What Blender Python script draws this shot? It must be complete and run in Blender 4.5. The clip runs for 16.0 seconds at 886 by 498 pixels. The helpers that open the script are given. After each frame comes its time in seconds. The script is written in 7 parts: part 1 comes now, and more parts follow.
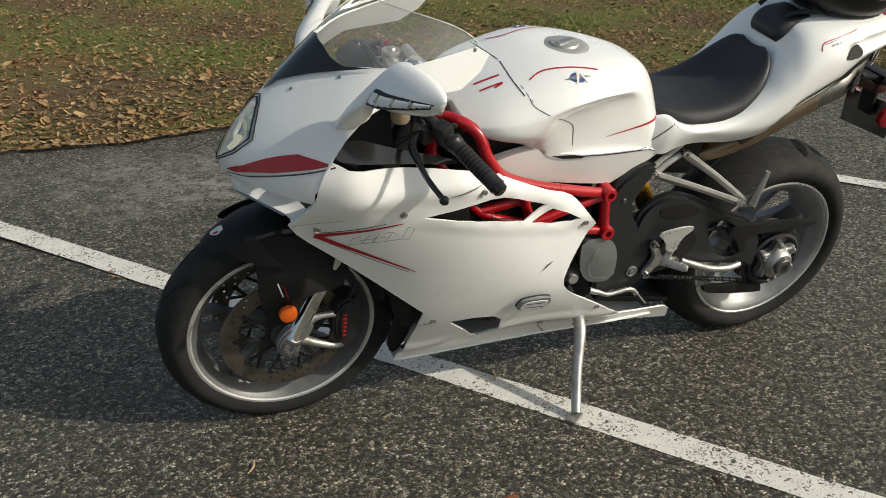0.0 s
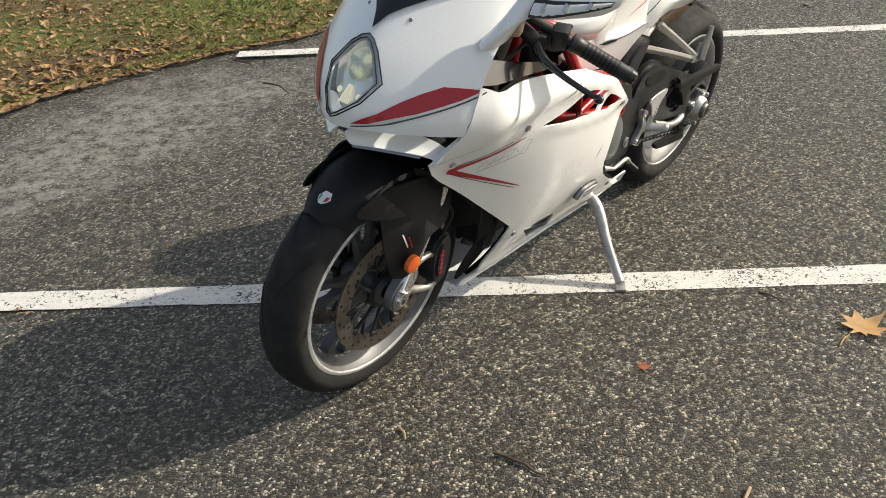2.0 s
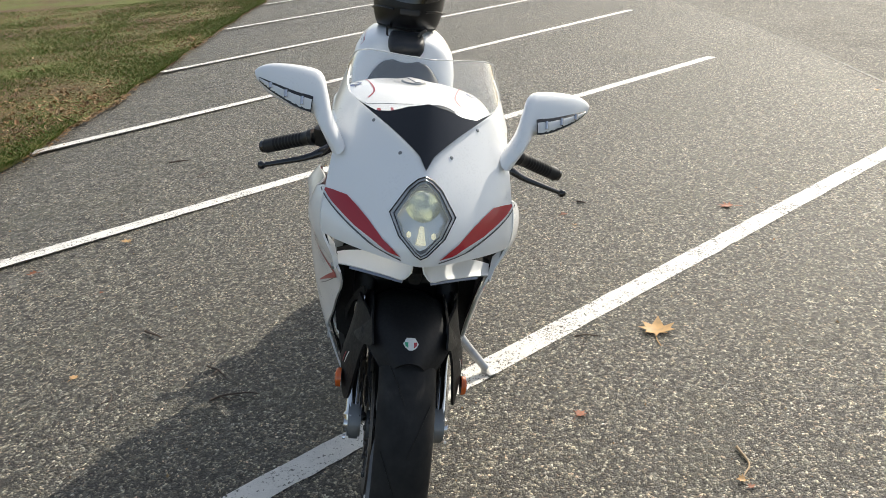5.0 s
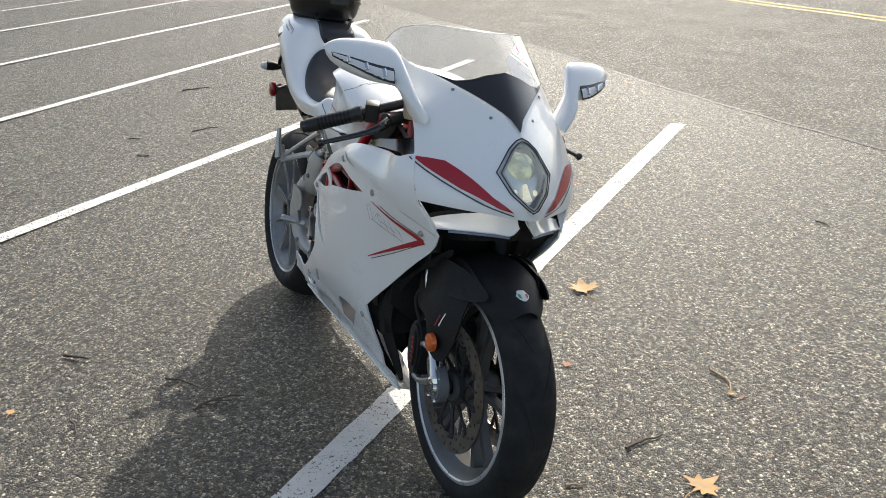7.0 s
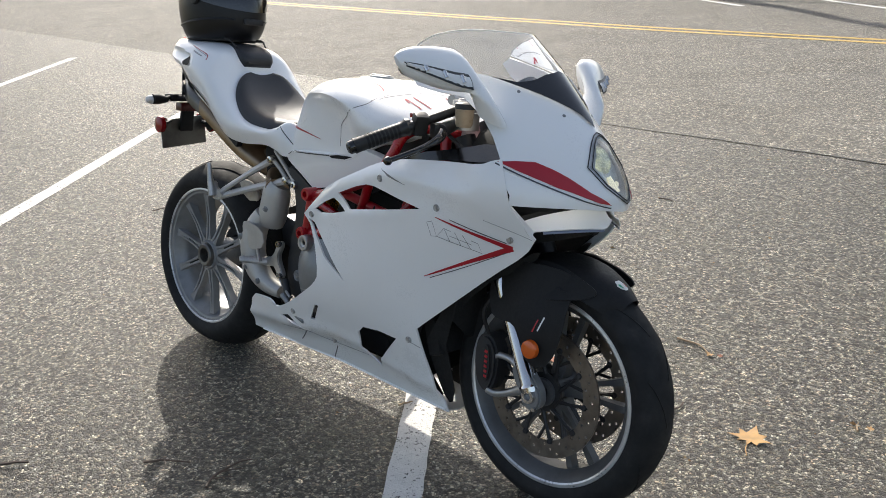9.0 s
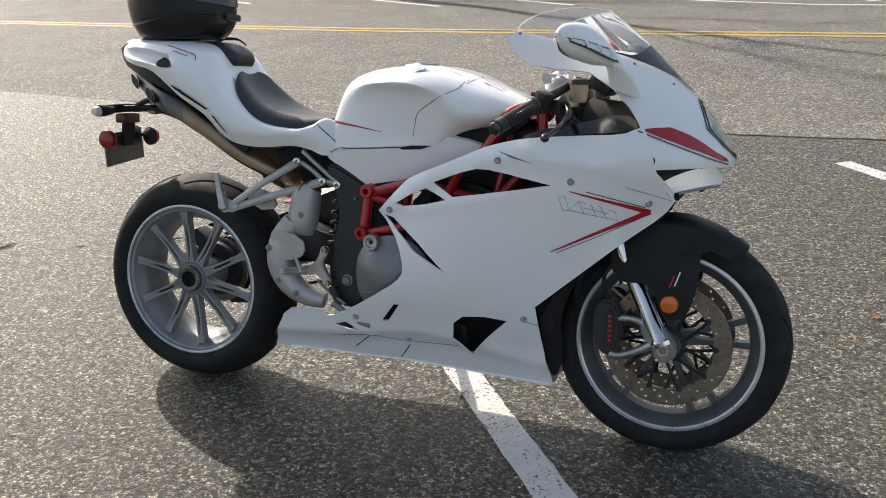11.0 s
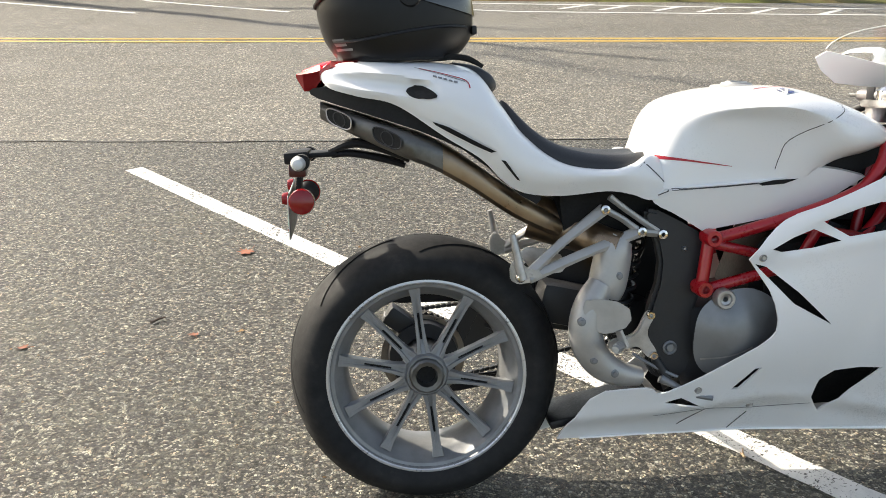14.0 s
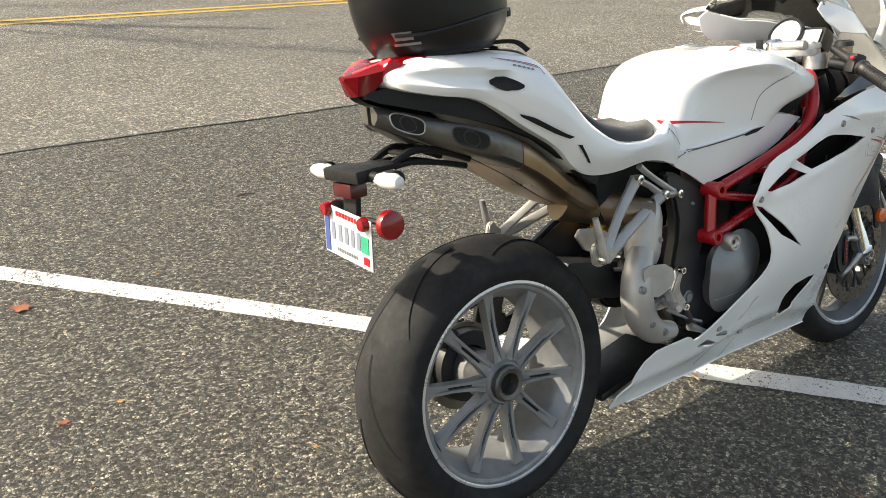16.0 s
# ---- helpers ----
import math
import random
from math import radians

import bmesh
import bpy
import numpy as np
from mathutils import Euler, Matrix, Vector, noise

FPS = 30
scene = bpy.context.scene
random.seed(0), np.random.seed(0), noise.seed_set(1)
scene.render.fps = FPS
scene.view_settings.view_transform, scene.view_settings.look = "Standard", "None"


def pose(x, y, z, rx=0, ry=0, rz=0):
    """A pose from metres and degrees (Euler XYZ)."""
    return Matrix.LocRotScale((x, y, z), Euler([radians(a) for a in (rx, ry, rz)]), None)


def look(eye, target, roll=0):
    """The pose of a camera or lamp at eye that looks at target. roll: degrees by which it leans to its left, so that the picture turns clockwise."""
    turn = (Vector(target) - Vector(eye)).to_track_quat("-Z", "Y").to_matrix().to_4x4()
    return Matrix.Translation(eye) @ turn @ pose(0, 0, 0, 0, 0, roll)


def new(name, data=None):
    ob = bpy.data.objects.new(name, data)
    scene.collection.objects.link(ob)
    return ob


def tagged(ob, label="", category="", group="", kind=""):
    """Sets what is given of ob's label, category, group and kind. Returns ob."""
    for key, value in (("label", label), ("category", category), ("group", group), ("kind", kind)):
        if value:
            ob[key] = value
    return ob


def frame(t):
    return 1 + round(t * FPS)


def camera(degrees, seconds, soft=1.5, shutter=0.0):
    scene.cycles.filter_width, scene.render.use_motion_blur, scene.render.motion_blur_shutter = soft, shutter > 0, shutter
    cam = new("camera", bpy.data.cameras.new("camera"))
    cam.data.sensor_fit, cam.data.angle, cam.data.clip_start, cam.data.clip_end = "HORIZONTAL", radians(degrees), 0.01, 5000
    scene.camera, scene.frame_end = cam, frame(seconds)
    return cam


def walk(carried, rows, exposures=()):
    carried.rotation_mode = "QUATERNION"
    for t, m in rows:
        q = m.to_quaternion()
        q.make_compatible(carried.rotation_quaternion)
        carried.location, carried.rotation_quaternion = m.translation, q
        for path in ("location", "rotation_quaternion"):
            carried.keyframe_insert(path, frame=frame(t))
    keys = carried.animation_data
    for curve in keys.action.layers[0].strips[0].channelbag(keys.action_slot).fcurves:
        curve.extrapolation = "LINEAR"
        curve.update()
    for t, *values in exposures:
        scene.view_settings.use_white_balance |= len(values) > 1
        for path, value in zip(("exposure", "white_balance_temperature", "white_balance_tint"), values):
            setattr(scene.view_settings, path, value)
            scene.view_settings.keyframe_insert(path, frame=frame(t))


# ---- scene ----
cam = camera(53.2, 16.0, soft=0.75)
PATH = [
    (0, (1.814, 2.011, 1.371), (1.124, 0.322, 0.552), 0.71),
    (0.5, (2.005, 1.855, 1.370), (1.220, 0.247, 0.477), 0.23),
    (1, (2.336, 1.753, 1.396), (1.333, 0.263, 0.518), 0.08),
    (1.5, (2.531, 1.601, 1.367), (1.382, 0.226, 0.479), -2.28),
    (2, (2.699, 1.333, 1.370), (1.372, 0.207, 0.385), -3.08),
    (2.5, (2.919, 1.149, 1.394), (1.433, 0.228, 0.422), -3.04),
    (3, (3.006, 0.906, 1.402), (1.388, 0.181, 0.476), -3.47),
    (3.5, (3.108, 0.676, 1.395), (1.396, 0.168, 0.494), -3.55),
    (4, (3.235, 0.445, 1.416), (1.435, 0.129, 0.604), -4.92),
    (4.5, (3.188, 0.277, 1.418), (1.335, 0.172, 0.672), -4.82),
    (5, (3.247, 0.047, 1.420), (1.387, 0.170, 0.696), -3.96),
    (5.2, (3.280, -0.029, 1.428), (1.422, 0.153, 0.710), -3.85),
    (7.3, (3.068, -0.947, 1.379), (1.428, -0.063, 0.654), -1.44),
    (7.5, (2.999, -1.014, 1.380), (1.396, -0.066, 0.651), -1.24),
    (8, (2.886, -1.271, 1.377), (1.398, -0.164, 0.629), -1.79),
    (8.5, (2.762, -1.439, 1.366), (1.343, -0.223, 0.653), -2.47),
    (8.7, (2.686, -1.473, 1.363), (1.311, -0.201, 0.661), -2.75),
    (10.8, (1.749, -2.073, 1.364), (1.045, -0.344, 0.644), -2.54),
    (11, (1.632, -2.113, 1.351), (0.975, -0.364, 0.638), -2.57),
    (11.5, (1.342, -2.096, 1.342), (0.783, -0.325, 0.601), -1.39),
    (12, (1.031, -2.092, 1.339), (0.658, -0.257, 0.636), -1.80),
    (12.5, (0.735, -2.102, 1.318), (0.415, -0.254, 0.625), -2.10),
    (13, (0.401, -2.019, 1.332), (0.163, -0.157, 0.642), -1.61),
    (13.5, (0.151, -1.949, 1.341), (0.123, -0.072, 0.651), -0.03),
    (14, (-0.120, -1.835, 1.340), (0.055, 0.024, 0.623), 0.23),
    (14.5, (-0.347, -1.684, 1.336), (0.064, 0.118, 0.571), 0.46),
    (15, (-0.667, -1.598, 1.350), (0.034, 0.115, 0.592), 0.30),
    (15.5, (-0.885, -1.434, 1.336), (-0.007, 0.192, 0.571), 0.23),
    (16, (-1.138, -1.250, 1.345), (0.003, 0.198, 0.572), 1.28),
]
walk(cam, [(t, look(eye, target, roll)) for t, eye, target, roll in PATH],
     [(0.0, -0.1, 6950, 4), (1.0, 0.15, 6900, 5), (2.0, 0.5, 7100, 7), (3.5, 0.68, 7000, 8), (5.0, 0.65, 6800, 7), (8.5, 0.73, 6600, 9), (11.0, 0.71, 6700, 10), (12.5, 1.0, 6650, 9), (13.5, 1.1, 6950, 8), (14.5, 1.25, 7150, 8), (16.0, 1.1, 7400, 7)])

# ---- world, sun, exposure ----
SUN_DIR = Vector((-0.642, 0.51, 0.572)).normalized()
world = bpy.data.worlds.new("world")
scene.world = world
world.use_nodes = True
wn = world.node_tree
sky = wn.nodes.new("ShaderNodeTexSky")
sky.sky_type, sky.sun_disc = "NISHITA", False
sky.sun_elevation, sky.sun_rotation = radians(35), radians(-51.5)
sky.air_density, sky.dust_density, sky.ozone_density = 1.0, 2.5, 1.0
wn.nodes["Background"].inputs["Strength"].default_value = 0.13
haze = wn.nodes.new("ShaderNodeHueSaturation")
haze.inputs["Saturation"].default_value = 0.8
wn.links.new(sky.outputs["Color"], haze.inputs["Color"])
wn.links.new(haze.outputs["Color"], wn.nodes["Background"].inputs["Color"])
sun_data = bpy.data.lights.new("sun", "SUN")
sun_data.energy, sun_data.angle, sun_data.color = 3.6, radians(0.6), (1.0, 0.945, 0.86)
sun_lamp = new("sun", sun_data)
sun_lamp.matrix_world = look(tuple(SUN_DIR * 30), (0, 0, 0))


# ---- materials ----
class Nodes:
    """A small wrapper to write node trees in few lines."""

    def __init__(self, name, rough=0.5, metal=0.0, color=(0.5, 0.5, 0.5), coat=0.0, spec=0.5):
        self.m = bpy.data.materials.new(name)
        self.m.use_nodes = True
        self.t = self.m.node_tree
        self.b = self.t.nodes["Principled BSDF"]
        self.set("Base Color", (*color, 1))
        self.set("Roughness", rough)
        self.set("Metallic", metal)
        self.set("Coat Weight", coat)
        self.set("Specular IOR Level", spec)

    def set(self, key, value):
        if isinstance(value, bpy.types.NodeSocket):
            self.t.links.new(value, self.b.inputs[key])
        else:
            self.b.inputs[key].default_value = value

    def node(self, kind, **inputs):
        n = self.t.nodes.new("ShaderNode" + kind)
        for k, v in inputs.items():
            k = k.replace("_", " ")
            if isinstance(v, bpy.types.NodeSocket):
                self.t.links.new(v, n.inputs[k])
            else:
                n.inputs[k].default_value = v
        return n

    def coords(self):
        return self.node("TexCoord").outputs["Object"]

    def noise(self, scale, detail=4, rough=0.6, vec=None):
        return self.node("TexNoise", Vector=vec or self.coords(), Scale=scale, Detail=detail, Roughness=rough).outputs["Fac"]

    def cells(self, scale, vec=None, out="Color", feature="F1"):
        n = self.node("TexVoronoi", Vector=vec or self.coords(), Scale=scale)
        n.feature = feature
        return n.outputs[out]

    def ramp(self, fac, *stops):
        n = self.node("ValToRGB", Fac=fac)
        e = n.color_ramp.elements
        while len(e) < len(stops):
            e.new(0.5)
        for k, (at, c) in enumerate(stops):
            e[k].position = at
            e[k].color = (*c, 1) if isinstance(c, tuple) else (c, c, c, 1)
        return n.outputs["Color"]

    def mix(self, fac, a, b, blend="MIX"):
        n = self.t.nodes.new("ShaderNodeMix")
        n.data_type, n.blend_type = "RGBA", blend
        for k, v in ((0, fac), (6, a), (7, b)):
            if isinstance(v, bpy.types.NodeSocket):
                self.t.links.new(v, n.inputs[k])
            else:
                n.inputs[k].default_value = (*v, 1) if isinstance(v, tuple) else v
        return n.outputs[2]

    def math(self, op, a, b=0.0):
        n = self.t.nodes.new("ShaderNodeMath")
        n.operation = op
        for k, v in ((0, a), (1, b)):
            if isinstance(v, bpy.types.NodeSocket):
                self.t.links.new(v, n.inputs[k])
            else:
                n.inputs[k].default_value = v
        return n.outputs[0]

    def bump(self, height, strength=0.3, dist=0.002, normal=None):
        n = self.node("Bump", Height=height, Strength=strength, Distance=dist)
        if normal:
            self.t.links.new(normal, n.inputs["Normal"])
        self.set("Normal", n.outputs["Normal"])
        return n.outputs["Normal"]


def plain(name, color, rough=0.5, metal=0.0, coat=0.0, spec=0.5, grime=0.25, scale=9.0, bump=0.0, fine=160.0):
    """A surface of one kind with dirt and wear at two scales."""
    n = Nodes(name, rough, metal, color, coat, spec)
    big, small = n.noise(scale, 5), n.noise(fine, 3)
    dark = tuple(c * (1 - grime) for c in color)
    light = tuple(min(1, c * (1 + grime * 0.4)) for c in color)
    c = n.ramp(big, (0.3, dark), (0.55, color), (0.8, light))
    n.set("Base Color", n.mix(n.math("MULTIPLY", small, grime * 0.5), c, dark))
    lo, hi = max(0.02, rough * (1 - grime)), min(1, rough * (1 + grime))
    n.set("Roughness", n.ramp(n.math("ADD", n.math("MULTIPLY", big, 0.6), n.math("MULTIPLY", small, 0.4)), (0.3, lo), (0.7, hi)))
    if bump:
        n.bump(small, bump, 0.001)
    return n.m


def asphalt_nodes(n, tone, stone_size, light=0.5):
    """Colour and height of worn asphalt: chips of two sizes, each with its own tone and tilt, over shallow dark pits
    with painted shade.
    """
    v = n.coords()
    warp = n.node("TexNoise", Vector=v, Scale=stone_size * 0.7, Detail=3.0)
    vec = n.node("VectorMath")
    vec.operation = "MULTIPLY_ADD"
    n.t.links.new(warp.outputs["Color"], vec.inputs[0])
    vec.inputs[1].default_value = (0.9 / stone_size,) * 3
    n.t.links.new(v, vec.inputs[2])
    v2 = vec.outputs[0]
    vor = n.node("TexVoronoi", Vector=v2, Scale=stone_size)
    edge = n.cells(stone_size, v2, "Distance", "DISTANCE_TO_EDGE")
    sep = n.node("SeparateColor", Color=vor.outputs["Color"])
    pick = sep.outputs[0]
    stone = n.ramp(pick, (0.0, tone * 0.22), (0.3, tone * 0.5), (0.58, tone * 1.1), (0.8, tone * 2.0), (1.0, tone * (2.4 + 1.6 * light)))
    stone = n.mix(0.75, stone, n.mix(1.0, stone, n.ramp(sep.outputs[1], (0.0, (0.96, 0.99, 1.0)), (0.4, (1.02, 1.0, 0.86)), (0.8, (1.08, 1.0, 0.8)), (1.0, (1.25, 0.96, 0.72))), "MULTIPLY"))
    fine = n.noise(620, 3, 0.65, v)
    stone = n.mix(n.ramp(fine, (0.3, 0.35), (0.65, 0.0)), stone, (tone * 0.4, tone * 0.385, tone * 0.35))
    # pits between the chips, of uneven depth and size, shade put in colour
    gap = n.math("MULTIPLY", n.ramp(edge, (0.06, 1.0), (0.17, 0.0)), n.ramp(n.noise(stone_size * 0.6, 2, 0.5, v), (0.36, 0.35), (0.58, 1.0)))
    gap = n.math("MAXIMUM", gap, n.ramp(n.noise(stone_size * 0.42, 4, 0.7, v), (0.5, 0.0), (0.57, 0.97)))
    clump = n.ramp(n.noise(stone_size * 0.13, 4, 0.65, v), (0.34, 0.6), (0.66, 1.3))
    stone = n.mix(1.0, stone, clump, "MULTIPLY")
    col = n.mix(gap, stone, (tone * 0.07, tone * 0.066, tone * 0.06))
    col = n.mix(1.0, col, (1.06, 1.0, 0.87), "MULTIPLY")
    # every chip leans its own way
    rel = n.node("VectorMath", Vector=v2)
    rel.operation = "SUBTRACT"
    n.t.links.new(vor.outputs["Position"], rel.inputs[1])
    way = n.node("VectorMath", Vector=vor.outputs["Color"])
    way.operation = "SUBTRACT"
    way.inputs[1].default_value = (0.5, 0.5, 0.5)
    lean = n.node("VectorMath", Vector=rel.outputs[0])
    lean.operation = "DOT_PRODUCT"
    n.t.links.new(way.outputs[0], lean.inputs[1])
    tilt = n.math("MULTIPLY", lean.outputs["Value"], stone_size * 0.75)
    dome = n.ramp(edge, (0.0, 0.0), (0.12, 0.75), (0.4, 1.0))
    height = n.math("ADD", n.math("MULTIPLY", n.math("SUBTRACT", dome, gap), n.math("ADD", 0.45, n.math("MULTIPLY", pick, 0.5))), n.math("ADD", tilt, n.math("MULTIPLY", fine, 0.25)))
    return v, col, height, gap


def asphalt_lot():
    n = Nodes("lot_asphalt", 0.7, spec=0.55)
    v, col, height, gap = asphalt_nodes(n, 0.235, 125, 0.75)
    blotch = n.noise(0.9, 5, 0.62, v)
    col = n.mix(n.ramp(blotch, (0.4, 0.0), (0.75, 0.55)), col, n.mix(0.5, col, (0.04, 0.038, 0.034)))
    # moss and mud films, and a pale dried-mud stain by the grass
    moss = n.ramp(n.noise(1.7, 6, 0.7, v), (0.5, 0.0), (0.72, 0.4))
    col = n.mix(moss, col, n.mix(0.55, col, (0.11, 0.105, 0.045)))
    st = n.node("VectorMath", Vector=v)
    st.operation = "MULTIPLY_ADD"
    st.inputs[1].default_value = (0.62, 1.75, 0.0)
    st.inputs[2].default_value = (-0.53, 3.57, 0.0)
    ln = n.node("VectorMath", Vector=st.outputs[0])
    ln.operation = "LENGTH"
    edge = n.math("ADD", ln.outputs["Value"], n.math("MULTIPLY", n.math("SUBTRACT", n.noise(2.6, 6, 0.7, v), 0.5), 2.6))
    mud = n.ramp(edge, (0.3, 0.9), (1.05, 0.0))
    mud2 = n.math("MULTIPLY", mud, n.ramp(n.noise(16, 6, 0.8, v), (0.42, 0.0), (0.6, 1.0)))
    col = n.mix(mud2, col, (0.42, 0.40, 0.36))
    n.set("Base Color", col)
    n.set("Roughness", n.ramp(n.noise(30, 3, 0.5, v), (0.3, 0.42), (0.7, 0.75)))
    n.bump(height, 1.0, 0.0075)
    return n.m


def asphalt_road():
    n = Nodes("road_asphalt", 0.85, spec=0.2)
    v, col, height, gap = asphalt_nodes(n, 0.34, 95, 0.5)
    col = n.mix(0.4, col, n.ramp(n.noise(1.3, 6, 0.65, v), (0.3, (0.14, 0.135, 0.125)), (0.7, (0.25, 0.242, 0.228))))
    tracks = n.noise(0.5, 5, 0.6, v)
    col = n.mix(n.ramp(tracks, (0.35, 0.0), (0.7, 0.5)), col, n.mix(0.6, col, (0.09, 0.085, 0.08)))
    n.set("Base Color", col)
    n.set("Roughness", n.ramp(n.noise(3, 4, 0.6, v), (0.3, 0.7), (0.7, 0.9)))
    n.bump(height, 0.6, 0.003)
    return n.m


def line_paint(name, color, wear=0.5):
    """Road paint on the asphalt's own stones, chipped between them."""
    n = Nodes(name, 0.65, spec=0.4)
    v, col, height, gap = asphalt_nodes(n, 0.235, 125, 0.75)
    chips = n.math("ADD", n.math("MULTIPLY", gap, 0.22), n.math("ADD", n.math("MULTIPLY", n.noise(7, 6, 0.7, v), 0.5), n.math("MULTIPLY", n.noise(130, 3, 0.6, v), 0.6)))
    bare = n.ramp(chips, (0.84 - 0.1 * wear, 0.0), (0.88 - 0.1 * wear, 0.95))
    dirt = n.ramp(n.noise(22, 5, 0.7, v), (0.3, tuple(c * 0.82 for c in color)), (0.7, color))
    n.set("Base Color", n.mix(bare, dirt, col))
    n.bump(height, 0.35, 0.003)
    return n.m


def soil():
    n = Nodes("lawn_soil", 0.95, spec=0.2)
    v = n.coords()
    earth = n.ramp(n.noise(14, 6, 0.7, v), (0.3, (0.075, 0.045, 0.026)), (0.55, (0.14, 0.09, 0.052)), (0.8, (0.2, 0.14, 0.085)))
    green = n.ramp(n.noise(40, 4, 0.7, v), (0.3, (0.065, 0.1, 0.018)), (0.7, (0.17, 0.21, 0.05)))
    red = n.mix(n.ramp(n.noise(0.55, 3, 0.5, v), (0.55, 0.0), (0.68, 0.6)), earth, (0.23, 0.11, 0.055))
    n.set("Base Color", n.mix(n.ramp(n.noise(0.7, 5, 0.6, v), (0.4, 0.7), (0.6, 0.02)), red, green))
    n.bump(n.noise(60, 5, 0.7, v), 0.8, 0.03)
    return n.m


def varied(name, colors, rough=0.8):
    """A material whose colour differs from piece to piece of one mesh, or from object to object."""
    n = Nodes(name, rough, spec=0.3)
    geo = n.node("NewGeometry")
    pick = n.math("FRACT", n.math("ADD", geo.outputs["Random Per Island"], n.node("ObjectInfo").outputs["Random"]))
    steps = [(k / max(1, len(colors) - 1), c) for k, c in enumerate(colors)]
    col = n.ramp(pick, *steps)
    n.set("Base Color", n.mix(n.math("MULTIPLY", n.noise(55, 4), 0.6), col, n.mix(0.5, col, (0.03, 0.02, 0.01))))
    return n.m


def paint_white():
    n = Nodes("white_pearl_paint", 0.3, 0.0, (0.84, 0.845, 0.845), coat=0.7)
    n.set("Coat Roughness", 0.04)
    big, dust = n.noise(5, 5), n.noise(240, 2)
    n.set("Base Color", n.mix(n.ramp(big, (0.35, 0.0), (0.8, 0.3)), (0.85, 0.853, 0.85), (0.78, 0.78, 0.77)))
    n.set("Roughness", n.ramp(n.math("ADD", n.math("MULTIPLY", big, 0.6), n.math("MULTIPLY", dust, 0.4)), (0.3, 0.22), (0.7, 0.45)))
    return n.m


def rubber():
    n = Nodes("tyre_rubber", 0.7, spec=0.22)
    v = n.coords()
    n.set("Base Color", n.ramp(n.noise(16, 6, 0.7, v), (0.3, (0.012, 0.012, 0.013)), (0.6, (0.022, 0.022, 0.022)), (0.85, (0.05, 0.047, 0.043))))
    n.set("Roughness", n.ramp(n.noise(30, 4, 0.6, v), (0.3, 0.62), (0.7, 0.85)))
    n.bump(n.noise(220, 3, 0.6, v), 0.25, 0.001)
    return n.m


def lit_glass():
    """Thick clear projector glass with a weak warm glow of the lamp behind it."""
    n = Nodes("projector_glass", 0.03, 0.0, (0.93, 0.96, 0.88), coat=0.5)
    n.set("Transmission Weight", 0.8)
    n.set("IOR", 1.45)
    n.set("Emission Color", (0.9, 0.95, 0.55, 1))
    n.set("Emission Strength", n.math("MULTIPLY", n.ramp(n.noise(42, 2, 0.4), (0.48, 0.0), (0.62, 1.0)), 0.16))
    return n.m


def clear_sheet():
    """Thin clear acrylic: mostly see-through, with a glossy face and light haze."""
    n = Nodes("clear_acrylic", 0.05, 0.0, (0.9, 0.92, 0.93))
    out = n.t.nodes["Material Output"]
    tr = n.node("BsdfTransparent", Color=(0.93, 0.94, 0.94, 1))
    gl = n.node("BsdfGlossy", Color=(1, 1, 1, 1), Roughness=0.05)
    hz = n.node("BsdfDiffuse", Color=(0.8, 0.82, 0.83, 1))
    fres = n.node("Fresnel", IOR=1.5)
    haze = n.node("MixShader", Fac=n.math("MULTIPLY", n.noise(6, 5), 0.3))
    n.t.links.new(tr.outputs[0], haze.inputs[1])
    n.t.links.new(hz.outputs[0], haze.inputs[2])
    mixed = n.node("MixShader", Fac=fres.outputs[0])
    n.t.links.new(haze.outputs[0], mixed.inputs[1])
    n.t.links.new(gl.outputs[0], mixed.inputs[2])
    n.t.links.new(mixed.outputs[0], out.inputs["Surface"])
    return n.m


def glowing(name, color, strength):
    n = Nodes(name, 0.3, 0.0, color)
    n.set("Emission Color", (*color, 1))
    n.set("Emission Strength", strength)
    return n.m


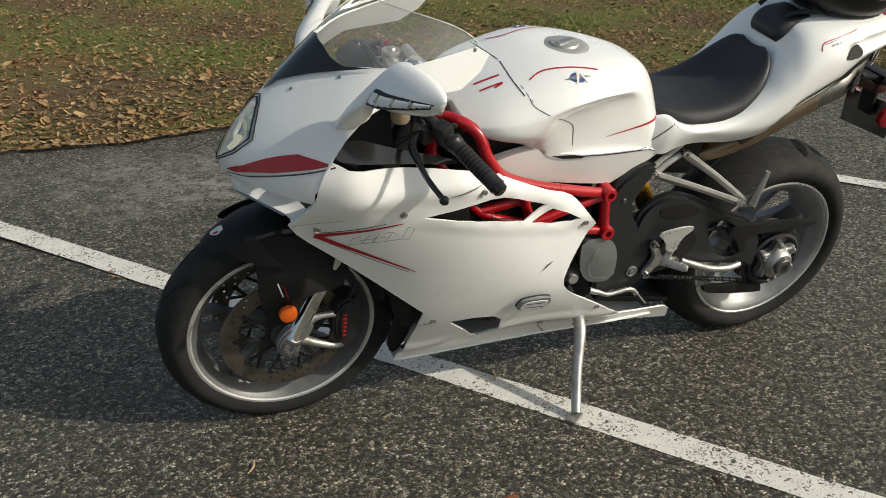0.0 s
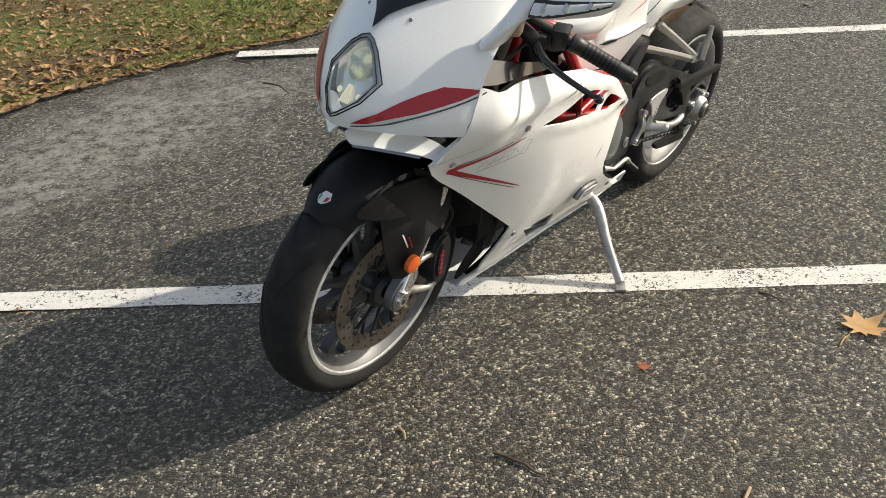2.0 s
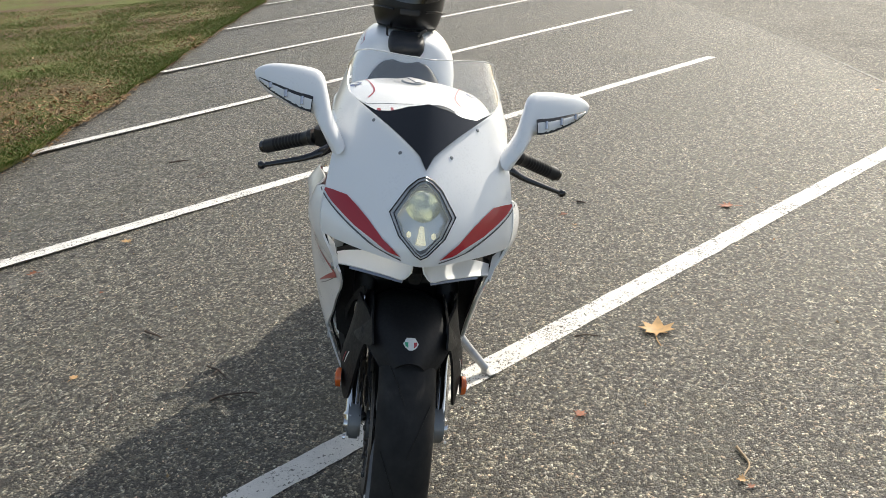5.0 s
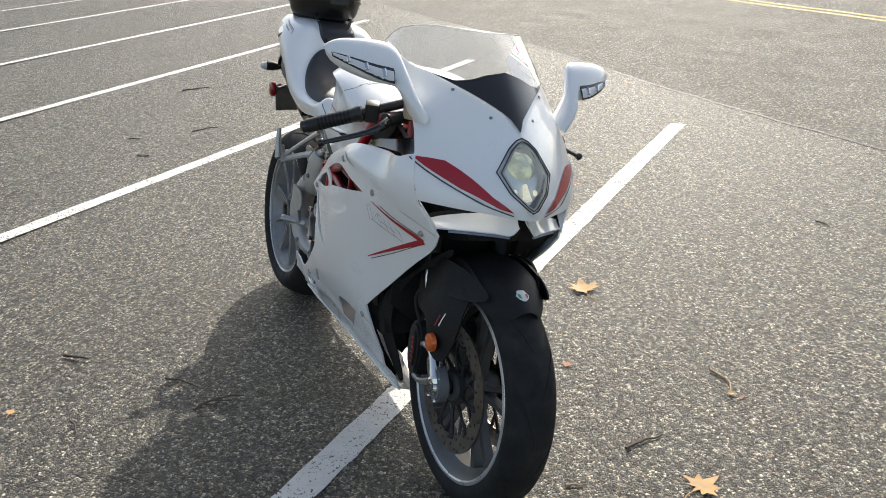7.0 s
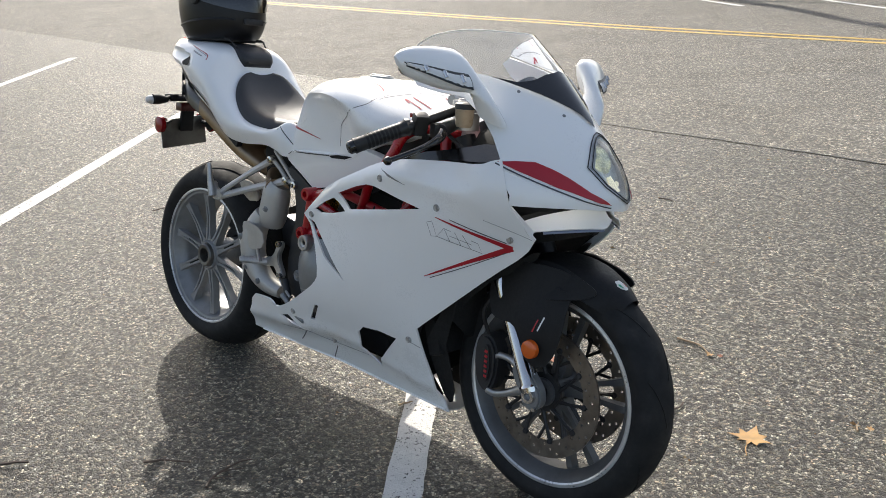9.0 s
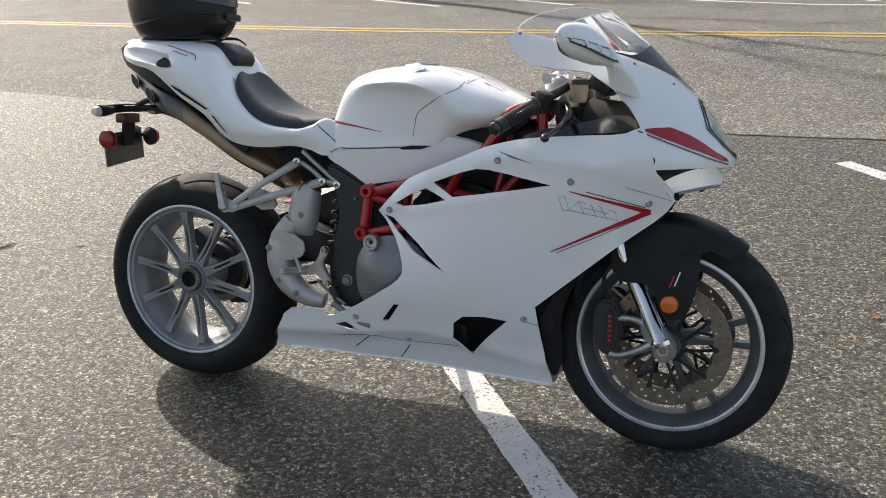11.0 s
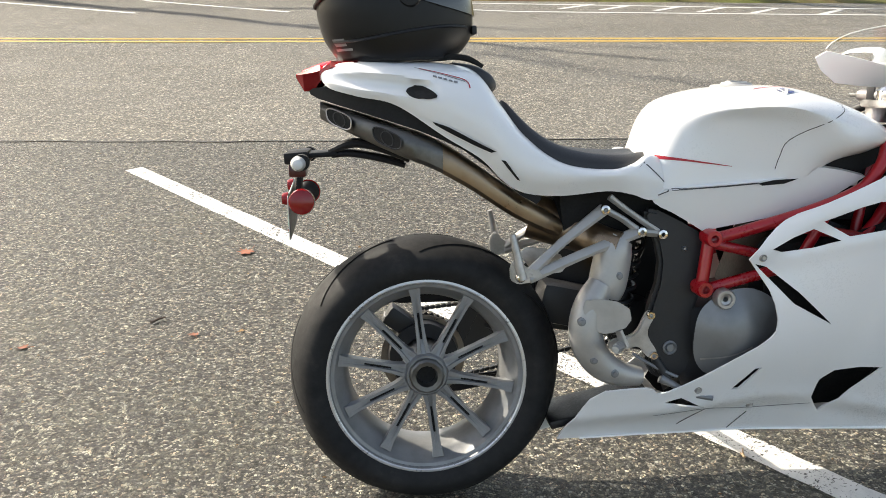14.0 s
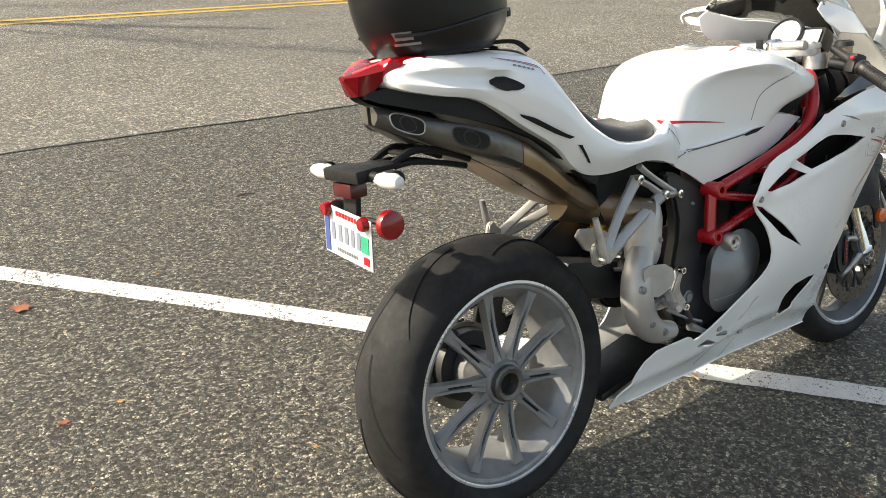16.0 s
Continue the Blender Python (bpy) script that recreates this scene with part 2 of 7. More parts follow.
M = dict(
    can=plain("grey_silencer_steel", (0.17, 0.165, 0.155), 0.42, 0.85, grime=0.4, scale=16),
    lamp_ball=lit_glass(),
    lamp_bowl=plain("bright_lamp_bowl", (0.9, 0.91, 0.87), 0.2, 0.6, grime=0.1),
    lot=asphalt_lot(), road=asphalt_road(), soil=soil(),
    line=line_paint("white_line_paint", (0.72, 0.70, 0.66), 0.72),
    far_line=line_paint("far_white_line_paint", (0.66, 0.65, 0.62), 0.3),
    yellow=line_paint("yellow_line_paint", (0.55, 0.36, 0.07), 0.4),
    tar=plain("tar_seam", (0.018, 0.017, 0.016), 0.55),
    white=paint_white(),
    white_in=plain("white_inner_plastic", (0.62, 0.63, 0.64), 0.5),
    red_decal=plain("red_decal", (0.4, 0.006, 0.018), 0.35, coat=0.3, grime=0.1),
    line_decal=plain("dark_decal", (0.06, 0.06, 0.07), 0.35, coat=0.4),
    grey_decal=plain("grey_decal", (0.22, 0.22, 0.23), 0.35, coat=0.4),
    red_frame=plain("red_frame_enamel", (0.4, 0.004, 0.011), 0.3, coat=0.5, grime=0.25),
    black=plain("black_plastic", (0.012, 0.012, 0.013), 0.5, grime=0.4),
    black_gloss=plain("gloss_black_plastic", (0.008, 0.008, 0.009), 0.18, coat=0.4, grime=0.3),
    matte=plain("matte_black_plastic", (0.011, 0.011, 0.012), 0.6, spec=0.28, grime=0.35, bump=0.1),
    # near-black that paints the shade inside openings and behind panels
    inner_shade=plain("inside_shade_black", (0.006, 0.006, 0.006), 0.9),
    leather=plain("black_seat_vinyl", (0.022, 0.023, 0.026), 0.52, grime=0.3, bump=0.35, fine=420),
    rubber=rubber(),
    groove=plain("groove_black", (0.005, 0.005, 0.005), 0.9),
    silver=plain("silver_wheel_enamel", (0.25, 0.255, 0.262), 0.42, 0.3, coat=0.15, grime=0.3, scale=14),
    # darker copy of the silver enamel, with the front wheel's inner shade painted in
    shaded_rim=plain("shaded_wheel_enamel", (0.13, 0.132, 0.135), 0.45, 0.3, grime=0.3, scale=14),
    lip=plain("bright_rim_lip", (0.62, 0.62, 0.62), 0.3, 0.55, grime=0.2, scale=14),
    alloy=plain("brushed_alloy", (0.5, 0.49, 0.48), 0.42, 0.85, grime=0.35, scale=22),
    pale_shield=plain("pale_heat_shield", (0.45, 0.44, 0.42), 0.42, 0.45, grime=0.2, scale=12),
    cast=plain("grey_cast_cover", (0.24, 0.25, 0.26), 0.42, 0.55, grime=0.2, scale=12),
    chrome=plain("polished_steel", (0.72, 0.71, 0.7), 0.14, 1.0, grime=0.2),
    steel=plain("disc_steel", (0.21, 0.185, 0.16), 0.34, 0.85, grime=0.35, scale=30),
    titan=plain("heat_tinted_steel", (0.3, 0.225, 0.155), 0.34, 0.95, grime=0.3, scale=10),
    gun=plain("black_frame_casting", (0.017, 0.018, 0.021), 0.45, 0.0, grime=0.35),
    gold=plain("gold_anodised", (0.62, 0.34, 0.05), 0.28, 0.9, grime=0.2),
    amber=plain("amber_reflector_plastic", (0.66, 0.115, 0.012), 0.22, coat=0.6, grime=0.12),
    red_refl=plain("red_reflector_plastic", (0.24, 0.003, 0.006), 0.25, coat=0.3, grime=0.1),
    dim_red=plain("smoked_red_plastic", (0.06, 0.003, 0.004), 0.3, coat=0.3, grime=0.2),
    fluid=plain("cloudy_reservoir_plastic", (0.42, 0.33, 0.23), 0.3, coat=0.3),
    clear=clear_sheet(), drl=glowing("headlight_leds", (1.0, 0.95, 0.72), 0.3),
    tail=plain("tail_light_red", (0.17, 0.0004, 0.003), 0.1, coat=0.25, spec=0.3, grime=0.1), tail_glow=glowing("tail_light_glow", (1.0, 0.01, 0.015), 7.0),
    plate=plain("white_plate_enamel", (0.74, 0.74, 0.72), 0.4, grime=0.1),
    blue_grey=plain("faded_blue_print", (0.22, 0.25, 0.33), 0.4), blue=plain("blue_print", (0.06, 0.09, 0.28), 0.4), green=plain("green_print", (0.03, 0.36, 0.2), 0.4),
    clear_lens=plain("frosted_indicator_lens", (0.72, 0.72, 0.71), 0.18, coat=0.7, grime=0.08),
    helmet=plain("satin_black_helmet", (0.009, 0.009, 0.01), 0.36, coat=0.0, spec=0.3, grime=0.25),
    visor=plain("dark_visor", (0.006, 0.006, 0.008), 0.06, coat=0.8, grime=0.2),
    cloth=plain("black_webbing", (0.012, 0.012, 0.012), 0.9),
    bark=plain("tree_bark", (0.09, 0.07, 0.055), 0.95, grime=0.5, scale=5, bump=0.9, fine=30),
    grass=varied("grass_blades", [(0.07, 0.125, 0.018), (0.11, 0.18, 0.028), (0.17, 0.21, 0.045), (0.33, 0.28, 0.11), (0.085, 0.15, 0.02), (0.24, 0.24, 0.07)], 0.7),
    litter=varied("dead_leaves", [(0.2, 0.1, 0.04), (0.36, 0.22, 0.1), (0.28, 0.17, 0.08), (0.42, 0.3, 0.16), (0.13, 0.07, 0.035)], 0.8),
    board=plain("weathered_dark_board", (0.06, 0.042, 0.034), 0.9, grime=0.45, scale=2.5, bump=0.5, fine=45),
    grey_wood=plain("grey_weathered_wood", (0.3, 0.28, 0.25), 0.9, grime=0.35, bump=0.4, fine=60),
    leaf=plain("dry_tan_leaf", (0.5, 0.3, 0.12), 0.75, grime=0.35, scale=40, bump=0.3),
    leaf_red=plain("dry_rust_leaf", (0.3, 0.1, 0.045), 0.75, grime=0.4, scale=40, bump=0.3),
    twig=plain("dry_twig", (0.085, 0.06, 0.045), 0.9, grime=0.4, scale=60, bump=0.5),
    pale_twig=plain("bleached_twig", (0.4, 0.29, 0.18), 0.85, grime=0.3, scale=60),
)


# ---- shape tools ----
def sharp(bm, degrees=38):
    bm.normal_update()
    for fc in bm.faces:
        fc.smooth = True
    for e in bm.edges:
        e.smooth = len(e.link_faces) == 2 and e.calc_face_angle(0) < radians(degrees)


def mesh_of(bm, name, mat, degrees=38):
    bmesh.ops.recalc_face_normals(bm, faces=bm.faces[:])
    sharp(bm, degrees)
    me = bpy.data.meshes.new(name)
    bm.to_mesh(me)
    bm.free()
    for m in mat if isinstance(mat, (list, tuple)) else [mat]:
        me.materials.append(m)
    return me


def part(name, bm, mat, parent=None, label="", degrees=38):
    ob = new(name, bm if isinstance(bm, bpy.types.Mesh) else mesh_of(bm, name, mat, degrees))
    ob.parent = parent
    return tagged(ob, label)


def spline(pts, n=6, closed=False):
    """A smooth line through points of any dimension."""
    p = [np.array(q, float) for q in pts]
    out, k = [], len(p)
    for i in range(k if closed else k - 1):
        a, b, c, d = (p[(i + j) % k] if closed else p[min(max(i + j, 0), k - 1)] for j in (-1, 0, 1, 2))
        for s in range(n):
            t = s / n
            out.append(0.5 * (2 * b + (c - a) * t + (2 * a - 5 * b + 4 * c - d) * t * t + (3 * b - a - 3 * c + d) * t ** 3))
    if not closed:
        out.append(p[-1])
    return out


def rounded(pts, times=2, keep=()):
    """A closed outline with its corners cut round; corners named in keep stay."""
    pts = [(np.array(p, float), i in keep) for i, p in enumerate(pts)]
    for _ in range(times):
        out = []
        for i, (p, fixed) in enumerate(pts):
            if fixed:
                out.append((p, True))
                continue
            a, b = pts[i - 1][0], pts[(i + 1) % len(pts)][0]
            out += [(p + (a - p) * 0.25, False), (p + (b - p) * 0.25, False)]
        pts = out
    return [tuple(p) for p, _ in pts]


def inside(q, poly):
    x, y = q
    hit = False
    for (x1, y1), (x2, y2) in zip(poly, poly[1:] + poly[:1]):
        if (y1 > y) != (y2 > y) and x < (x2 - x1) * (y - y1) / (y2 - y1) + x1:
            hit = not hit
    return hit


def flat_mesh(outline, holes=(), step=0.03):
    """Triangles that fill an outline less its holes: 2D points and index triples."""
    from mathutils import geometry
    pts, edges = [], []
    for loop in (outline, *holes):
        ring = []
        for a, b in zip(loop, loop[1:] + loop[:1]):
            a, b = np.array(a, float), np.array(b, float)
            k = max(1, int(np.ceil(np.linalg.norm(b - a) / step)))
            ring += [tuple(a + (b - a) * i / k) for i in range(k)]
        base = len(pts)
        pts += ring
        edges += [(base + i, base + (i + 1) % len(ring)) for i in range(len(ring))]
    rim = np.array(pts)
    lo, hi = np.min(outline, 0), np.max(outline, 0)
    if step < max(hi - lo):
        for i, x in enumerate(np.arange(lo[0], hi[0], step)):
            for y in np.arange(lo[1] + (step / 2 if i % 2 else 0), hi[1], step):
                if np.min(np.hypot(rim[:, 0] - x, rim[:, 1] - y)) > step * 0.45 and inside((x, y), outline) and not any(inside((x, y), h) for h in holes):
                    pts.append((x, y))
    v, _, tri, *_ = geometry.delaunay_2d_cdt([Vector(p) for p in pts], edges, [], 0, 1e-6)
    v = [tuple(p) for p in v]
    keep = []
    for f in tri:
        c = np.mean([v[i] for i in f], 0)
        if inside(c, outline) and not any(inside(c, h) for h in holes):
            keep.append(tuple(f))
    return v, keep


def thicken(bm, amount):
    """Gives a sheet a thickness on the side away from its normals."""
    bm.normal_update()
    faces, rim = bm.faces[:], [e for e in bm.edges if len(e.link_faces) == 1]
    rim = [(e.verts[0], e.verts[1]) for e in rim]
    back = {v: bm.verts.new(v.co - v.normal * amount) for v in bm.verts[:]}
    for fc in faces:
        bm.faces.new([back[v] for v in reversed(fc.verts)])
    for a, b in rim:
        bm.faces.new((a, b, back[b], back[a]))
    return bm


def sheet(outline, to3d, holes=(), step=0.03, thick=0.004, flip=False):
    """A curved panel: an outline in two coordinates, laid into space by to3d."""
    v, tri = flat_mesh(list(outline), [list(h) for h in holes], step)
    bm = bmesh.new()
    vs = [bm.verts.new(to3d(*p)) for p in v]
    for f in tri:
        try:
            bm.faces.new([vs[i] for i in (reversed(f) if flip else f)])
        except ValueError:
            pass
    bmesh.ops.delete(bm, geom=[x for x in bm.verts if not x.link_faces], context="VERTS")
    return thicken(bm, thick) if thick else bm


def grid(rows, closed_u=False, cap=False, bm=None):
    """Faces over rows of points of equal count; cap closes first and last row."""
    bm = bm or bmesh.new()
    vs = [[bm.verts.new(p) for p in r] for r in rows]
    n = len(rows[0])
    for a, b in zip(vs, vs[1:]):
        for i in range(n if closed_u else n - 1):
            j = (i + 1) % n
            bm.faces.new((a[i], a[j], b[j], b[i]))
    if cap:
        for r in (vs[0], vs[-1]):
            bm.faces.new(r)
    return bm


def loft(stations, sub=4, along=3, close=True, thick=0.0):
    """A body from half profiles (y, z) at stations x, mirrored about y = 0; profiles run from the top's middle downwards."""
    prof = [np.array([(x, *q) for q in spline(p, along)]) for x, p in stations]
    rows = []
    for r in spline(prof, sub):
        right = [(x, -y, z) for x, y, z in r[:0:-1]]
        rows.append(right + [tuple(q) for q in r])
    bm = grid(rows, close, close)
    if thick:
        thicken(bm, thick)
    return bm


def tube(pts, radius, sides=10, n=6, bm=None, caps=True, flat=1.0):
    """A round bar along a smooth line; radius is a number or one a point."""
    pts = [tuple(p) for p in pts]
    rad = radius if isinstance(radius, (list, tuple)) else [radius] * len(pts)
    line = spline([(*p, r) for p, r in zip(pts, rad)], n) if n > 1 else [np.array((*p, r)) for p, r in zip(pts, rad)]
    up, rows = None, []
    for i, q in enumerate(line):
        d = Vector((line[min(i + 1, len(line) - 1)] - line[max(i - 1, 0)])[:3]).normalized()
        if up is None:
            up = d.orthogonal().normalized()
        up = (up - d * up.dot(d)).normalized()
        side = d.cross(up)
        rows.append([Vector(q[:3]) + (up * math.cos(a) * flat + side * math.sin(a)) * q[3] for a in (2 * math.pi * k / sides for k in range(sides))])
    return grid(rows, True, caps, bm)


def lathe(profile, cx=0.0, cz=0.0, cy=0.0, seg=64, closed=True, bm=None, axis="Y"):
    """A body turned about an axis through (cx, cy, cz); profile of (radius, height along the axis)."""
    rows = []
    for k in range(seg):
        a = 2 * math.pi * k / seg
        if axis == "Y":
            rows.append([(cx + r * math.cos(a), cy + h, cz + r * math.sin(a)) for r, h in profile])
        elif axis == "Z":
            rows.append([(cx + r * math.cos(a), cy + r * math.sin(a), cz + h) for r, h in profile])
        else:
            rows.append([(cx + h, cy + r * math.cos(a), cz + r * math.sin(a)) for r, h in profile])
    rows.append(rows[0])
    bm = grid(rows, closed, False, bm)
    bmesh.ops.remove_doubles(bm, verts=bm.verts[:], dist=1e-5)
    return bm


def block(size, at=(0, 0, 0), turn=(0, 0, 0), bevel=0.004, bm=None, seg=2):
    """A box with rounded edges."""
    b = bmesh.new()
    bmesh.ops.create_cube(b, size=1.0, matrix=Matrix.Diagonal((*size, 1)))
    if bevel:
        bmesh.ops.bevel(b, geom=b.edges[:], offset=min(bevel, min(size) * 0.45), segments=seg, affect="EDGES", profile=0.6)
    bmesh.ops.transform(b, matrix=pose(*at, *turn), verts=b.verts[:])
    if bm is None:
        return b
    me = bpy.data.meshes.new("tmp")
    b.to_mesh(me)
    b.free()
    bm.from_mesh(me)
    bpy.data.meshes.remove(me)
    return bm


def slab(outline, y0, y1, bevel=0.003, step=9.0, holes=()):
    """A plate cut to an outline in (x, z), between two y, with rounded edges."""
    v, tri = flat_mesh(list(outline), [list(h) for h in holes], step)
    bm = bmesh.new()
    vs = [bm.verts.new((x, y0, z)) for x, z in v]
    for f in tri:
        bm.faces.new([vs[i] for i in f])
    r = bmesh.ops.extrude_face_region(bm, geom=bm.faces[:])
    bmesh.ops.translate(bm, vec=(0, y1 - y0, 0), verts=[g for g in r["geom"] if isinstance(g, bmesh.types.BMVert)])
    bmesh.ops.recalc_face_normals(bm, faces=bm.faces[:])
    bmesh.ops.dissolve_limit(bm, angle_limit=0.02, verts=bm.verts[:], edges=bm.edges[:])
    if bevel:
        bmesh.ops.bevel(bm, geom=[e for e in bm.edges if e.calc_face_angle(0) > 0.6], offset=bevel, segments=2, affect="EDGES")
    return bm


def thin_plate(ctrl):
    """A smooth surface value(x, z) through control points (x, z, value)."""
    c = np.array(ctrl, float)

    def kernel(r2):
        return np.where(r2 > 1e-12, r2 * np.log(np.maximum(r2, 1e-12)), 0.0)
    k = kernel(((c[:, None, :2] - c[None, :, :2]) ** 2).sum(2)) + np.eye(len(c)) * 2e-3
    p = np.c_[np.ones(len(c)), c[:, :2]]
    w = np.linalg.solve(np.block([[k, p], [p.T, np.zeros((3, 3))]]), np.r_[c[:, 2], 0, 0, 0])

    def value(x, z):
        r2 = (c[:, 0] - x) ** 2 + (c[:, 1] - z) ** 2
        return float(kernel(r2) @ w[:-3] + w[-3] + w[-2] * x + w[-1] * z)
    return value


def flank(ob, side):
    """A finder of the outermost place of a mesh on one flank: place(x, z, out)."""
    from mathutils.bvhtree import BVHTree
    t = BVHTree.FromPolygons([v.co for v in ob.data.vertices], [p.vertices for p in ob.data.polygons])

    def place(x, z, out=0.0012):
        hit = t.ray_cast(Vector((x, side * 0.6, z)), Vector((0, -side, 0)))
        q = hit[0] if hit[0] else t.find_nearest(Vector((x, side * 0.2, z)))[0]
        nrm = hit[1] if hit[0] else Vector((0, side, 0))
        if nrm.y * side < 0:
            nrm = -nrm
        return Vector(q) + nrm * out
    return place


def decal(name, outline, place, mat, parent, step=0.02, out=0.0012, label=""):
    bm = sheet(outline, lambda x, z: place(x, z, out), step=step, thick=0)
    return part(name, bm, mat, parent, label)


def stroke(name, pts, width, place, mat, parent, out=0.0012, n=4):
    """A thin drawn line on a surface, as a ribbon."""
    line = spline(pts, n)
    rows = []
    for i, q in enumerate(line):
        d = line[min(i + 1, len(line) - 1)] - line[max(i - 1, 0)]
        d = d / (np.linalg.norm(d) + 1e-9)
        w = width[0] + (width[1] - width[0]) * i / (len(line) - 1) if isinstance(width, tuple) else width
        rows.append([place(q[0] - d[1] * w / 2, q[1] + d[0] * w / 2, out), place(q[0] + d[1] * w / 2, q[1] - d[0] * w / 2, out)])
    return part(name, grid(rows), mat, parent)


def screw(place, x, z, side, parent, r=0.009, mat=None):
    q = place(x, z, 0.0)
    ob = part("screw", lathe([(0.0, 0.004), (r * 0.45, 0.004), (r * 0.5, 0.0015), (r * 0.8, 0.0035), (r, 0.001), (r, -0.003), (0, -0.003)], seg=14, closed=False), mat or M["alloy"], parent)
    ob.location = q
    ob.rotation_euler = (0, 0, 0 if side > 0 else math.pi)
    return ob


# ---- the motorcycle: x forwards, y to its left, z up, rear axle over the origin; it leans on its stand ----
bike = new("motorcycle")
BIKE = pose(0.014, -0.0065, 0.003, 0, 0, -0.85) @ pose(0, 0, 0, -10.6, 0, 0)
bike.matrix_world = BIKE
tagged(bike, "white and red sports motorcycle leaning on its side stand on asphalt", "motorcycle")


def put(name, bm, mat, parent=None, label="", degrees=38):
    return part(name, bm, mat, parent or bike, label, degrees)


# nose: front outline in side view, and half width behind it
NOSE_Z = [0.66, 0.72, 0.745, 0.766, 0.82, 0.88, 0.925, 0.98, 1.039, 1.109, 1.15]
NOSE_X = [1.535, 1.545, 1.556, 1.56, 1.532, 1.485, 1.44, 1.386, 1.326, 1.238, 1.18]


def nose(w, z, out=0.0):
    """A place on the nose: w is signed, the root of the distance behind its front edge."""
    x = float(np.interp(z, NOSE_Z, NOSE_X)) - w * w
    a = abs(w)
    y = a * (0.27 + 0.74 * a)
    cap = float(np.interp(z, [0.7, 0.8, 0.88, 0.96, 1.03, 1.1], [0.24, 0.262, 0.25, 0.215, 0.19, 0.165]))
    y = (y ** -5 + cap ** -5) ** -0.2 if y > 1e-4 else y
    p = Vector((x, math.copysign(y, w), z))
    if out:
        e = 0.004
        n = (nose(w + e, z) - nose(w - e, z)).cross(nose(w, z + e) - nose(w, z - e)).normalized()
        p += n * (out if n.dot(Vector((1, math.copysign(0.6, w) if a > 0.05 else 0, 0.5))) > 0 else -out)
    return p


def nose_w(x, z):
    return math.sqrt(max(0.0, float(np.interp(z, NOSE_Z, NOSE_X)) - x))


NY1, NY2, NY3 = (nose(nose_w(x, z), z).y + 0.002 for x, z in ((1.395, 0.742), (1.378, 0.79), (1.36, 0.84)))
NY4, NY5 = (nose(nose_w(x, z), z).y + 0.002 for x, z in ((1.335, 0.75), (1.325, 0.8)))
# half width of the lower flanks over (x, z)
FLANK = thin_plate([
    (1.07, 0.77, 0.25), (1.2, 0.708, 0.236), (1.38, 0.657, 0.175), (1.395, 0.742, NY1), (1.378, 0.79, NY2), (1.36, 0.84, NY3), (1.335, 0.75, NY4), (1.325, 0.8, NY5), (0.725, 0.595, 0.21),
    (1.085, 0.345, 0.178), (0.61, 0.293, 0.176), (0.753, 0.235, 0.14), (0.875, 0.469, 0.229), (1.0, 0.15, 0.09), (0.45, 0.15, 0.1),
    (0.75, 0.15, 0.095), (0.95, 0.62, 0.245), (1.22, 0.47, 0.172), (1.3, 0.6, 0.185), (1.14, 0.15, 0.085), (1.12, 0.8, 0.24), (0.5, 0.27, 0.165),
    (0.75, 0.4, 0.215), (1.0, 0.79, 0.235), (1.25, 0.81, 0.23)])


def both(half):
    """A closed outline in (w, z) from its left half, given in (x, z) from the middle's top to the middle's bottom."""
    h = [(nose_w(x, z) if i not in (0, len(half) - 1) else 0.0, z) for i, (x, z) in enumerate(half)]
    return h + [(-w, z) for w, z in h[-2:0:-1]]


RZ = 0.316  # rear axle's height


